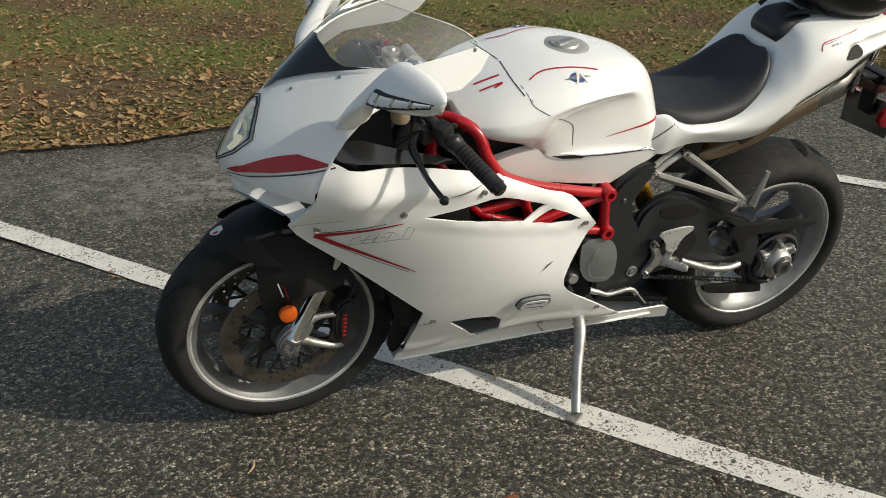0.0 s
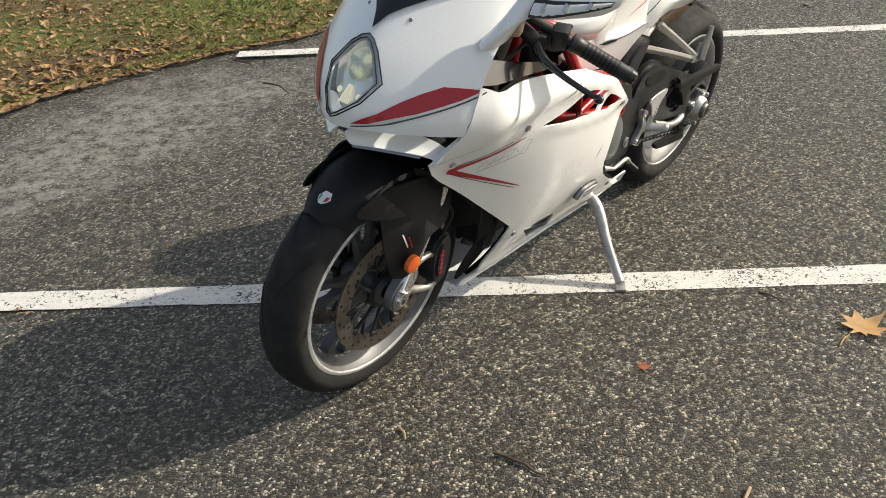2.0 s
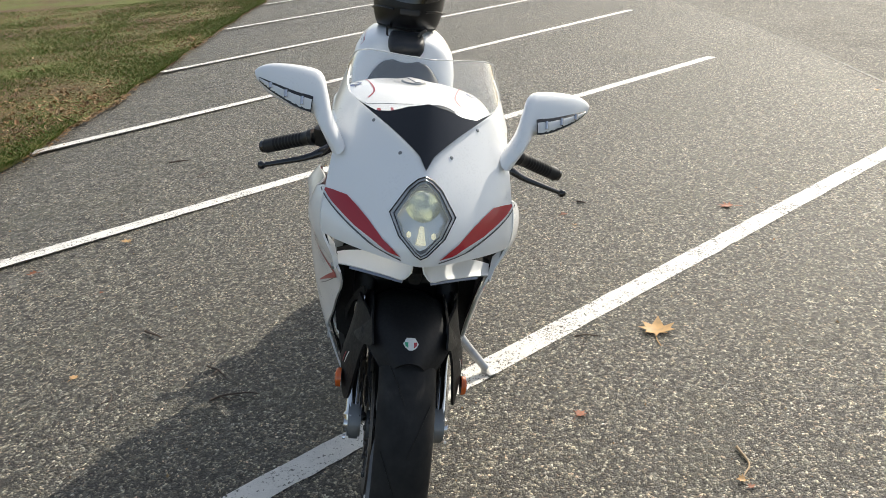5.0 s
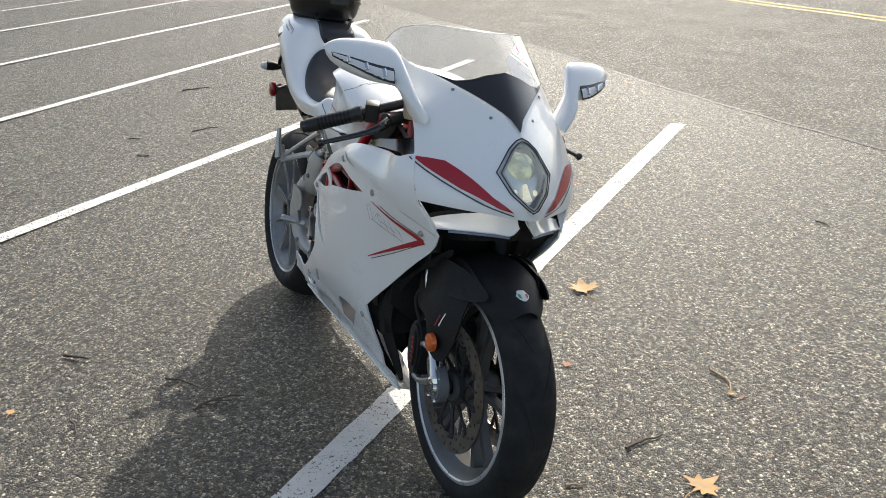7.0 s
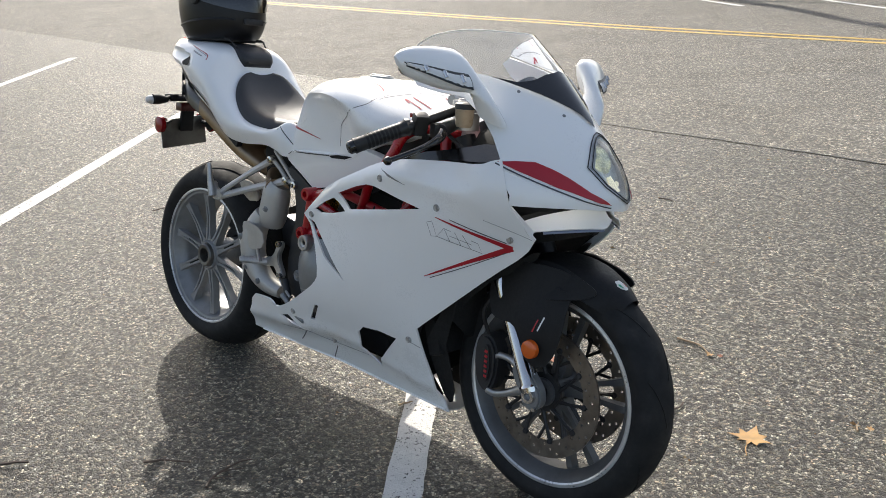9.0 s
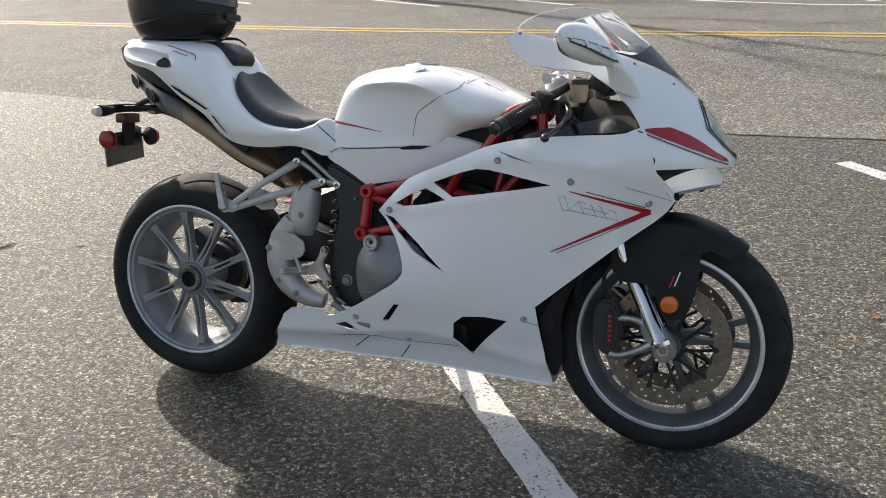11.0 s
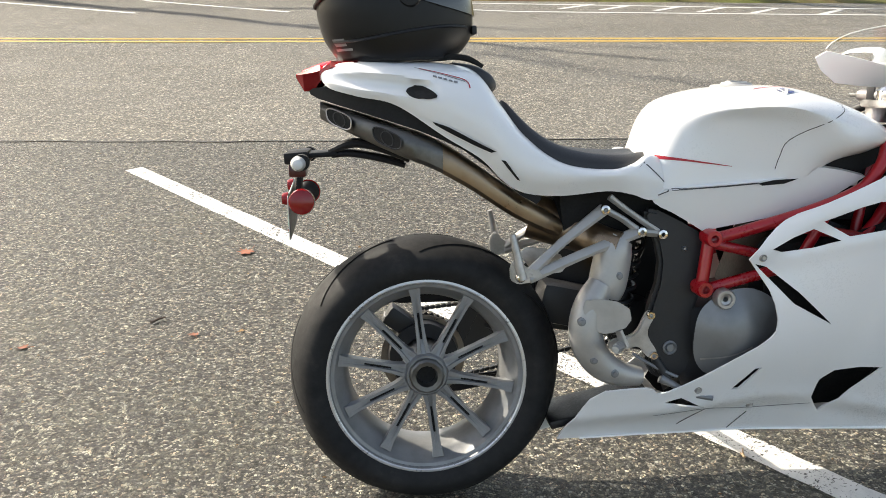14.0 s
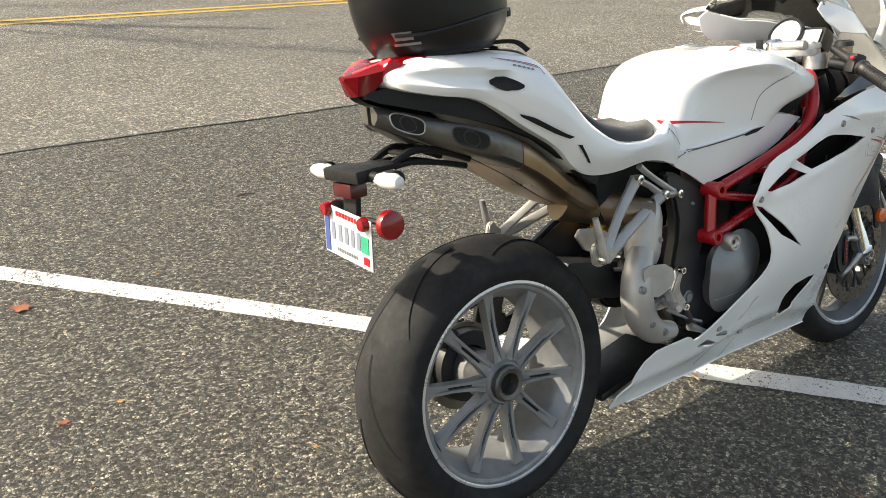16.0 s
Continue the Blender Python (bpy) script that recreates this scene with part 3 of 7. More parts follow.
def wheels():
    # front
    fx, fz = 1.435, 0.288
    rim = lathe([(0.235, -0.051), (0.227, -0.053), (0.221, -0.049), (0.213, -0.034), (0.199, -0.02), (0.198, 0.02), (0.213, 0.034), (0.221, 0.049),
                 (0.227, 0.053), (0.235, 0.051), (0.237, 0.047), (0.221, 0.03), (0.206, 0.017), (0.206, -0.017), (0.221, -0.03), (0.237, -0.047)], fx, fz, seg=80)
    lathe([(0.018, -0.07), (0.034, -0.07), (0.036, -0.03), (0.03, 0), (0.036, 0.03), (0.034, 0.07), (0.018, 0.07)], fx, fz, seg=28, bm=rim)
    front = put("front_wheel", rim, M["shaded_rim"], label="silver cast front wheel with a black tyre")
    for s in (-1, 1):
        part("rim_lip", lathe([(0.2235, s * 0.0525), (0.2275, s * 0.0555), (0.2345, s * 0.0545), (0.2385, s * 0.049), (0.2365, s * 0.046), (0.226, s * 0.05)], fx, fz, seg=80), M["lip"], front, "bright machined rim lip")
    tyre_prof = [(0.222, -0.046), (0.235, -0.053), (0.247, -0.0585), (0.262, -0.0605), (0.277, -0.053), (0.289, -0.04), (0.2965, -0.023), (0.2995, 0)]
    tyre_prof += [(r, -h) for r, h in tyre_prof[-2::-1]]
    prof = [tuple(p) for p in spline(tyre_prof, 3)]
    tyre = part("tyre", lathe(prof, fx, fz, seg=112, closed=False), M["rubber"], front, degrees=70)
    for k in range(9):
        for s in (-1, 1):
            a0 = 2 * math.pi * (k + (0.5 if s > 0 else 0)) / 9
            pts = []
            for j in range(6):
                h = s * (0.006 + 0.0085 * j)
                r = float(np.interp(abs(h), [0, 0.023, 0.041, 0.054], [0.2998, 0.2968, 0.2893, 0.2773]))
                a = a0 + 0.075 * j
                pts.append((fx + r * math.cos(a), h, fz + r * math.sin(a)))
            part("tread_groove", tube(pts, 0.0022, 5, 2, flat=0.5), M["groove"], front)
    spoke_line = [(0.034, 0.012, 0.02), (0.07, 0.008, 0.014), (0.12, 0.006, 0.01), (0.202, 0.009, 0.013)]
    proto = None
    for k in range(10):
        a = 2 * math.pi * (k // 2) / 5 + (0.17 if k % 2 else -0.17) + 0.2
        if proto is None:
            rows = [[(r, -d, -w), (r, d, -w), (r, d, w), (r, -d, w)] for r, w, d in spoke_line]
            proto = mesh_of(grid(rows, True, True), "spoke", M["shaded_rim"])
        ob = part("spoke", proto, None, front)
        ob.matrix_local = pose(fx, 0, fz, 0, -math.degrees(a), 0)
    disc_mesh = None
    for s in (-1, 1):
        if disc_mesh is None:
            ring = [(0.16 * math.cos(a), 0.16 * math.sin(a)) for a in (2 * math.pi * i / 72 for i in range(72))]
            inner = [(0.117 * math.cos(a), 0.117 * math.sin(a)) for a in (2 * math.pi * i / 48 for i in range(48))]
            holes = [inner]
            for i in range(54):
                r, a = (0.126, 0.139, 0.150)[i % 3], 2 * math.pi * i / 54
                holes.append([(r * math.cos(a) + 0.0038 * math.cos(b), r * math.sin(a) + 0.0038 * math.sin(b)) for b in (2 * math.pi * j / 7 for j in range(7))])
            v, tri = flat_mesh(ring, holes, 0.03)
            bm = bmesh.new()
            vs = [bm.verts.new((x, 0.0025, z)) for x, z in v]
            for f in tri:
                bm.faces.new([vs[i] for i in f])
            bmesh.ops.recalc_face_normals(bm, faces=bm.faces[:])
            disc_mesh = mesh_of(thicken(bm, 0.005), "brake_disc", M["steel"], 30)
        disc = part("brake_disc", disc_mesh, None, front, "drilled steel brake disc")
        disc.location = (fx, s * 0.064, fz)
        arm = lathe([(0.024, s * 0.05), (0.046, s * 0.05), (0.048, s * 0.06), (0.024, s * 0.062)], fx, fz, seg=28)
        carrier = part("disc_carrier", arm, M["black"], front)
        for i in range(10):
            a = 2 * math.pi * i / 10
            part("carrier_arm", tube([(fx + 0.044 * math.cos(a - 0.3), s * 0.056, fz + 0.044 * math.sin(a - 0.3)), (fx + 0.08 * math.cos(a - 0.1), s * 0.06, fz + 0.08 * math.sin(a - 0.1)),
                  (fx + 0.118 * math.cos(a), s * 0.064, fz + 0.118 * math.sin(a))], [0.006, 0.0042, 0.0055], 6, 2), M["black"], front)
            part("carrier_arm", tube([(fx + 0.08 * math.cos(a - 0.1), s * 0.06, fz + 0.08 * math.sin(a - 0.1)), (fx + 0.118 * math.cos(a - 0.3), s * 0.064, fz + 0.118 * math.sin(a - 0.3))], [0.004, 0.0045], 6, 1), M["black"], front)
        for i in range(10):
            a = 2 * math.pi * i / 10
            part("disc_button", lathe([(0, s * 0.0705), (0.006, s * 0.0705), (0.008, s * 0.067), (0.008, s * 0.061), (0, s * 0.061)], fx + 0.119 * math.cos(a), fz + 0.119 * math.sin(a), seg=10, closed=False), M["gun"], front)

    # rear
    rim = lathe([(0.234, -0.082), (0.23, -0.0855), (0.224, -0.085), (0.2215, -0.08), (0.214, -0.078), (0.211, -0.073), (0.207, -0.062), (0.196, -0.05), (0.186, -0.03), (0.185, 0.05), (0.203, 0.07), (0.213, 0.08),
                 (0.225, 0.085), (0.234, 0.083), (0.233, 0.078), (0.216, 0.06), (0.195, 0.045), (0.195, -0.02), (0.216, -0.06), (0.233, -0.078)], 0, RZ - 0.003, seg=96)
    lathe([(0.03, -0.075), (0.046, -0.075), (0.055, -0.06), (0.06, -0.035), (0.05, 0.02), (0.05, 0.07), (0.03, 0.07)], 0, RZ, seg=36, bm=rim)
    rear = put("rear_wheel", rim, M["silver"], label="silver ten-spoke rear wheel with a wide black tyre")
    for s in (-1, 1):
        part("rim_lip", lathe([(0.2245, s * 0.085), (0.2275, s * 0.0875), (0.2325, s * 0.0865), (0.2355, s * 0.082), (0.2335, s * 0.079), (0.226, s * 0.083)], 0, RZ - 0.003, seg=96), M["lip"], rear, "bright machined rim lip")
    tp = [(0.219, -0.078), (0.232, -0.086), (0.248, -0.0965), (0.266, -0.0985), (0.284, -0.088), (0.3, -0.068), (0.3125, -0.04), (0.319, -0.018), (0.321, 0)]
    tp += [(r, -h) for r, h in tp[-2::-1]]
    part("tyre", lathe([tuple(p) for p in spline(tp, 3)], 0, RZ - 0.002, seg=128, closed=False), M["rubber"], rear, degrees=70)
    for k in range(7):
        for s in (-1, 1):
            a0 = 2 * math.pi * (k + (0.5 if s > 0 else 0)) / 7
            pts = []
            for j in range(9):
                h = s * (0.012 + 0.062 * (j / 8) ** 1.6)
                r = float(np.interp(abs(h), [0, 0.018, 0.04, 0.068, 0.088], [0.3212, 0.3192, 0.3127, 0.3002, 0.284]))
                a = a0 + 0.09 * j
                pts.append((r * math.cos(a), h, RZ - 0.002 + r * math.sin(a)))
            part("tread_groove", tube(pts, 0.0036, 5, 2, flat=0.4), M["groove"], rear)
    # spokes with a slot down their outer face
    rows = []
    for r, w, d, y in ((0.05, 0.0165, 0.013, -0.056), (0.078, 0.0115, 0.013, -0.054), (0.13, 0.0098, 0.012, -0.052), (0.184, 0.0105, 0.013, -0.054), (0.207, 0.014, 0.016, -0.053)):
        g = 0.007 if 0.07 < r < 0.18 else 0.0005
        rows.append([(r, y + d, -w), (r, y + d, w), (r, y - d, w), (r, y - d, w * 0.36), (r, y - d + g, w * 0.3), (r, y - d + g, -w * 0.3), (r, y - d, -w * 0.36), (r, y - d, -w)])
    sm = mesh_of(grid(rows, True, True), "spoke", M["silver"], 25)
    slot = mesh_of(block((0.09, 0.002, 0.0052), (0.128, -0.0590, 0), bevel=0.001), "slot", M["groove"])
    for k in range(10):
        a = 360 * k / 10 + 25
        ob = part("spoke", sm, None, rear)
        ob.matrix_local = pose(0, 0, RZ, 0, -a, 0)
        part("spoke_slot", slot, None, rear).matrix_local = pose(0, 0, RZ, 0, -a, 0)
    part("axle_nut", lathe([(0.026, -0.088), (0.036, -0.09), (0.041, -0.086), (0.043, -0.07), (0.043, -0.055), (0.022, -0.055), (0.022, -0.07)], 0, RZ, seg=12), M["can"], rear, "large grey steel axle nut")
    part("axle_bore", lathe([(0.0, -0.066), (0.024, -0.066), (0.024, -0.06), (0.0, -0.06)], 0, RZ, seg=20, closed=False), M["inner_shade"], rear)
    ring = [(0.105 * math.cos(a), RZ + 0.105 * math.sin(a)) for a in (2 * math.pi * i / 48 for i in range(48))]
    hole = [(0.066 * math.cos(a), RZ + 0.066 * math.sin(a)) for a in (2 * math.pi * i / 36 for i in range(36))]
    part("brake_disc", slab(ring, 0.075, 0.080, 0.0008, holes=[hole]), M["steel"], rear)
    teeth = []
    for i in range(82):
        a, r = 2 * math.pi * i / 82, 0.103 if i % 2 else 0.096
        teeth.append((r * math.cos(a), RZ + r * math.sin(a)))
    part("sprocket", slab(teeth, 0.118, 0.124, 0), M["gun"], rear)
    lobes = []
    for i in range(72):
        a = 2 * math.pi * i / 72
        r = 0.058 + 0.013 * max(-0.6, math.cos(6 * a - 2.4))
        lobes.append((r * math.cos(a), RZ + r * math.sin(a)))
    carrier = part("sprocket_carrier", slab(lobes, 0.124, 0.152, 0.005), M["alloy"], rear, "polished alloy sprocket carrier")
    part("carrier_boss", lathe([(0.02, 0.172), (0.034, 0.172), (0.04, 0.166), (0.044, 0.15), (0.02, 0.15)], 0, RZ, seg=30), M["alloy"], rear)
    part("sprocket_nut", lathe([(0.012, 0.184), (0.024, 0.184), (0.027, 0.18), (0.028, 0.17), (0.012, 0.17)], 0, RZ, seg=8), M["can"], rear)
    part("carrier_ring", lathe([(0.078, 0.124), (0.086, 0.124), (0.088, 0.134), (0.08, 0.138), (0.076, 0.134)], 0, RZ, seg=40), M["gun"], rear)
    for i in range(6):
        a = 2 * math.pi * i / 6 + 0.4
        part("carrier_bolt", lathe([(0, 0.16), (0.006, 0.16), (0.008, 0.157), (0.009, 0.148), (0, 0.148)], 0.058 * math.cos(a), RZ + 0.058 * math.sin(a), 0, 10, False), M["cast"], rear)
    part("axle_bore", lathe([(0.0, 0.182), (0.014, 0.182), (0.021, 0.18), (0.024, 0.172), (0, 0.172)], 0, RZ, seg=16, closed=False), M["gun"], rear)
    # chain runs
    for z0, z1 in ((0.427, 0.475), (0.226, 0.33)):
        links = bmesh.new()
        for i in range(34):
            f0 = i / 34
            block((0.0138, 0.016 if i % 2 else 0.011, 0.0095), (f0 * 0.47, 0.121, z0 + (z1 - z0) * f0), (0, -math.degrees(math.atan2(z1 - z0, 0.47)), 0), 0.002, links, 1)
        put("drive_chain", links, M["gun"])


def front_end():
    ax, az = 1.432, 0.288
    top = Vector((1.150, 0, 0.86))
    low = Vector((1.405, 0, 0.34))
    d = (top - low).normalized()
    for s in (-1, 1):
        y = s * 0.098
        leg = lathe([(0.0, 0), (0.0275, 0), (0.0285, 0.012), (0.0225, 0.02), (0.0215, 0.3), (0, 0.3)], seg=24, closed=False, axis="Z")
        bmesh.ops.transform(leg, matrix=Matrix.Translation((low.x - d.x * 0.05, y, low.z - d.z * 0.05)) @ d.to_track_quat("Z", "Y").to_matrix().to_4x4(), verts=leg.verts[:])
        ob = put("fork_leg", leg, M["chrome"], label="polished fork slider")
        outer = tube([(low.x + d.x * 0.24, y, low.z + d.z * 0.24), (top.x, y, top.z)], [0.028, 0.027], 20, 1)
        part("fork_tube", outer, M["black"], ob)
        # foot that clamps the axle and carries the caliper
        foot = rounded([(1.368, 0.345), (1.4, 0.362), (1.43, 0.34), (1.462, 0.305), (1.464, 0.27), (1.442, 0.25), (1.412, 0.256), (1.4, 0.29), (1.38, 0.31)], 2)
        part("axle_clamp", slab(foot, y - 0.015, y + 0.015, 0.005), M["cast"], ob, "bare alloy axle clamp")
        arm_a = tube([(1.415, y, 0.302), (1.37, y, 0.274), (1.32, y, 0.254), (1.296, y, 0.258)], [0.016, 0.0105, 0.0095, 0.0115], 10, 4)
        part("caliper_arm", arm_a, M["alloy"], ob)
        part("caliper_arm", tube([(1.40, y, 0.335), (1.36, y, 0.352), (1.325, y, 0.354), (1.308, y, 0.346)], [0.013, 0.009, 0.0085, 0.0105], 10, 4), M["alloy"], ob)
        part("axle_end", lathe([(0.009, s * 0.024), (0.017, s * 0.024), (0.019, s * 0.018), (0.019, 0), (0.009, 0)], ax, az, y, seg=18), M["chrome"], ob)
        for bx, bz in ((1.452, 0.262), (1.418, 0.262)):
            part("clamp_bolt", lathe([(0, s * 0.024), (0.005, s * 0.024), (0.006, s * 0.018), (0, s * 0.018)], bx, bz, y, seg=8, closed=False), M["chrome"], ob)
        cal = rounded([(1.303, 0.25), (1.322, 0.29), (1.325, 0.345), (1.315, 0.38), (1.29, 0.402), (1.26, 0.392), (1.25, 0.35), (1.254, 0.30), (1.27, 0.26)], 2)
        ca = put("brake_caliper", slab(cal, s * 0.043, s * 0.112, 0.007), M["gun"], label="dark radial brake caliper")
        part("caliper_cover", slab(rounded([(1.306, 0.28), (1.311, 0.33), (1.303, 0.375), (1.287, 0.378), (1.283, 0.33), (1.285, 0.285)], 1), s * 0.11, s * 0.117, 0.003), M["black"], ca)
        for i in range(6):
            part("letter_bar", block((0.009, 0.0016, 0.0065), (1.297 - i * 0.0004, s * 0.1178, 0.296 + i * 0.0125), (0, 10, 0), 0.0005), M["red_decal"], ca)
        hose = tube([(1.285, s * 0.1, 0.395), (1.275, s * 0.115, 0.46), (1.31, s * 0.1, 0.53), (1.28, s * 0.07, 0.64)], 0.005, 8, 6)
        part("brake_hose", hose, M["black"], ca)
        # black guard before the fork leg, with an amber reflector
        g_out = rounded([(1.285, 0.52), (1.3, 0.462), (1.327, 0.452), (1.384, 0.458), (1.408, 0.43), (1.418, 0.385), (1.448, 0.365), (1.482, 0.38), (1.502, 0.45), (1.502, 0.53), (1.515, 0.585), (1.45, 0.605), (1.36, 0.6), (1.298, 0.585)], 1)
        bulge = thin_plate([(1.42, 0.47, 0.142), (1.34, 0.5, 0.118), (1.5, 0.44, 0.112), (1.41, 0.36, 0.136), (1.47, 0.38, 0.124), (1.36, 0.46, 0.134), (1.3, 0.47, 0.122), (1.42, 0.59, 0.112), (1.31, 0.57, 0.11), (1.49, 0.57, 0.09), (1.31, 0.53, 0.118)])
        guard = put("fork_guard", sheet(g_out, lambda x, z: (x, s * bulge(x, z), z), step=0.03, thick=0.006, flip=s > 0), M["matte"])
        refl = lathe([(0.0, s * 0.014), (0.013, s * 0.0135), (0.0205, s * 0.011), (0.0222, s * 0.006), (0.0222, 0), (0, 0)], 1.441, 0.412, s * 0.138, seg=24, closed=False)
        part("reflector", refl, M["amber"], guard, "round amber side reflector")
        pl = flank(guard, s)
        decal("letter_bar", [(1.447, 0.456), (1.4505, 0.456), (1.461, 0.49), (1.4575, 0.49)], pl, M["plate"], guard)
        decal("letter_bar", [(1.436, 0.452), (1.439, 0.452), (1.448, 0.482), (1.445, 0.482)], pl, M["red_decal"], guard)

    # mudguard over the tyre
    rows = []
    for k in range(17):
        a = radians(55 + 4.6 * k)
        grow = 1 - abs(k - 8) / 8
        hw = 0.03 + 0.07 * min(1, (k + 0.2) / 5) ** 0.6
        r = 0.309 + 0.012 * grow
        rows.append([(ax + (r - 0.045 * abs(u) ** 3.2) * math.cos(a), u * hw, az + (r - 0.045 * abs(u) ** 3.2 + 0.006 * (1 - abs(u))) * math.sin(a)) for u in np.linspace(-1, 1, 13)])
    mg = put("front_mudguard", thicken(grid(rows), -0.004), M["matte"], label="matte black front mudguard")
    for s in (-1, 1):
        cheek = rounded([(1.535, 0.545), (1.57, 0.565), (1.52, 0.59), (1.44, 0.612), (1.35, 0.6), (1.29, 0.565), (1.30, 0.52), (1.38, 0.53), (1.46, 0.53)], 2)
        part("side_cheek", sheet(cheek, lambda x, z: (x, s * (0.07 + 0.05 * max(0.0, 1 - ((x - 1.42) / 0.17) ** 2) * (0.63 - z) / 0.1), z), step=0.03, thick=0.004, flip=s > 0), M["matte"], mg)
    a = radians(63.6)

    def on_guard(u, v):
        aa = a + v / 0.33
        return Vector((ax + (0.3215 - 9 * u * u) * math.cos(aa), u, az + (0.3215 - 9 * u * u) * math.sin(aa)))
    shield = rounded([(-0.017, 0.017), (0.017, 0.017), (0.016, -0.004), (0.0, -0.02), (-0.016, -0.004)], 1)
    part("shield_badge", sheet(shield, on_guard, step=0.006, thick=0.0015), M["plate"], mg, "white, green and red shield badge")
    part("badge_stripe", sheet([(0.006, 0.004), (0.013, 0.006), (0.012, -0.004), (0.006, -0.011)], lambda u, v: on_guard(u, v) + Vector((0.001, 0, 0.001)), step=0.006, thick=0), M["red_decal"], mg)
    part("badge_stripe", sheet([(-0.006, 0.004), (-0.013, 0.006), (-0.012, -0.004), (-0.006, -0.011)], lambda u, v: on_guard(u, v) + Vector((0.001, 0, 0.001)), step=0.006, thick=0), M["green"], mg)


def nose_fairing():
    # white nose shell
    half = [(0, 0.918), (1.424, 0.941), (1.35, 0.982), (1.272, 1.010), (1.2, 1.02), (1.13, 1.037), (1.045, 1.056), (1.018, 1.04), (1.04, 1.008), (1.085, 0.976), (1.15, 0.968),
            (1.225, 0.962), (1.285, 0.925), (1.325, 0.885), (1.352, 0.846), (1.378, 0.79), (1.392, 0.742), (1.45, 0.744), (1.51, 0.745), (0, 0.742)]
    lamp_half = [(0, 0.906), (0.05, 0.9), (0.1, 0.884), (0.172, 0.834), (0.128, 0.796), (0.04, 0.767), (0, 0.761)]
    bez = lamp_half + [(-w, z) for w, z in lamp_half[-2:0:-1]]
    shell = put("nose_fairing", sheet(both(half), lambda w, z: nose(w, z), [[(w * 0.97, 0.833 + (z - 0.833) * 0.97) for w, z in bez]], step=0.035, thick=0.004), M["white"], degrees=50)
    me = shell.data
    # headlight: dark bezel, chrome bowl, projector, clear cover
    inner = [(w * 0.84, 0.83 + (z - 0.83) * 0.87) for w, z in bez]
    lamp = put("headlight", sheet(bez, lambda w, z: nose(w, z, 0.001), [inner], step=0.02, thick=0.004), M["alloy"], label="lit diamond-shaped headlight")
    line = [(w * 0.9, 0.83 + (z - 0.83) * 0.92) for w, z in bez]
    part("bezel_trim", tube([nose(w, z, 0.0025) for w, z in line + line[:1]], 0.0012, 6, 1), M["black_gloss"], lamp)
    part("bezel_trim", tube([nose(w, z, 0.002) for w, z in bez + bez[:1]], 0.0014, 6, 1), M["black_gloss"], lamp)
    bowl = [(w * 0.93, 0.83 + (z - 0.83) * 0.93) for w, z in bez]
    part("reflector_bowl", sheet(bowl, lambda w, z: nose(w, z) - Vector((0.034 - 0.17 * abs(w) ** 1.3, 0, 0.0)) , step=0.02, thick=0), M["lamp_bowl"], lamp)
    ball = lathe([(0.0, 0.03), (0.016, 0.028), (0.029, 0.021), (0.037, 0.011), (0.04, 0.0), (0.042, -0.004), (0.042, -0.03), (0, -0.03)], 0, 0, 0, 28, False, axis="X")
    bmesh.ops.transform(ball, matrix=pose(1.468, 0, 0.838, 0, -22, 0), verts=ball.verts[:])
    part("projector_lens", ball, M["lamp_ball"], lamp, "bright glass projector lens")
    ring = lathe([(0.041, 0.0), (0.047, 0.005), (0.049, -0.004), (0.042, -0.012)], 0, 0, 0, 28, axis="X")
    bmesh.ops.transform(ring, matrix=pose(1.463, 0, 0.837, 0, -22, 0), verts=ring.verts[:])
    part("projector_ring", ring, M["gun"], lamp)
    # lit strip under the projector
    part("small_light", tube([(1.506, 0, 0.812), (1.518, 0, 0.797), (1.528, 0, 0.781)], [0.005, 0.007, 0.011], 10, 3), M["drl"], lamp)
    for y in (-0.026, 0.026):
        part("small_light", lathe([(0, 0.005), (0.005, 0.004), (0.0075, 0), (0.005, -0.004), (0, -0.005)], 1.511, 0.795, y, 14, False), M["drl"], lamp)
    cover = part("lens_cover", sheet([(w * 0.95, 0.83 + (z - 0.83) * 0.95) for w, z in bez], lambda w, z: nose(w, z, 0.0015), step=0.03, thick=0), M["clear"], lamp)
    cover.visible_shadow = False

    # red flashes with a thin line under them
    for s in (-1, 1):
        fl = [(1.353, 0.834), (1.385, 0.838), (1.415, 0.839), (1.445, 0.827), (1.475, 0.811), (1.515, 0.782), (1.546, 0.757), (1.53, 0.762), (1.465, 0.789), (1.395, 0.818)]
        ob = part("red_flash", sheet([(s * nose_w(x, z), z) for x, z in fl], lambda w, z: nose(w, z, 0.0016), step=0.02, thick=0), M["red_decal"], shell)
        ln = spline([(1.35, 0.829), (1.395, 0.811), (1.465, 0.782), (1.53, 0.755), (1.545, 0.749)], 6)
        part("pin_line", grid([[nose(s * nose_w(x, z), z, 0.0016), nose(s * nose_w(x, z + 0.003), z + 0.003, 0.0016)] for x, z in ln]), M["line_decal"], shell)

    # windscreen with its black lower part
    top = [(0, 1.112), (1.2, 1.112), (1.155, 1.11), (1.095, 1.096), (1.055, 1.074), (1.044, 1.059), (1.13, 1.039), (1.2, 1.022), (1.272, 1.006), (1.35, 0.978), (1.424, 0.938), (0, 0.914)]
    scr = put("windscreen", sheet(both(top), lambda w, z: nose(w, z, 0.0035), step=0.03, thick=0), M["clear"], label="clear windscreen with a black lower edge")
    scr.visible_shadow = False
    dark = [(0, 1.034), (1.338, 1.032), (1.33, 1.022), (1.322, 1.007), (1.305, 1.001), (1.275, 1.007), (1.258, 1.0095), (1.274, 1.0055), (1.35, 0.979), (1.424, 0.939), (0, 0.915)]
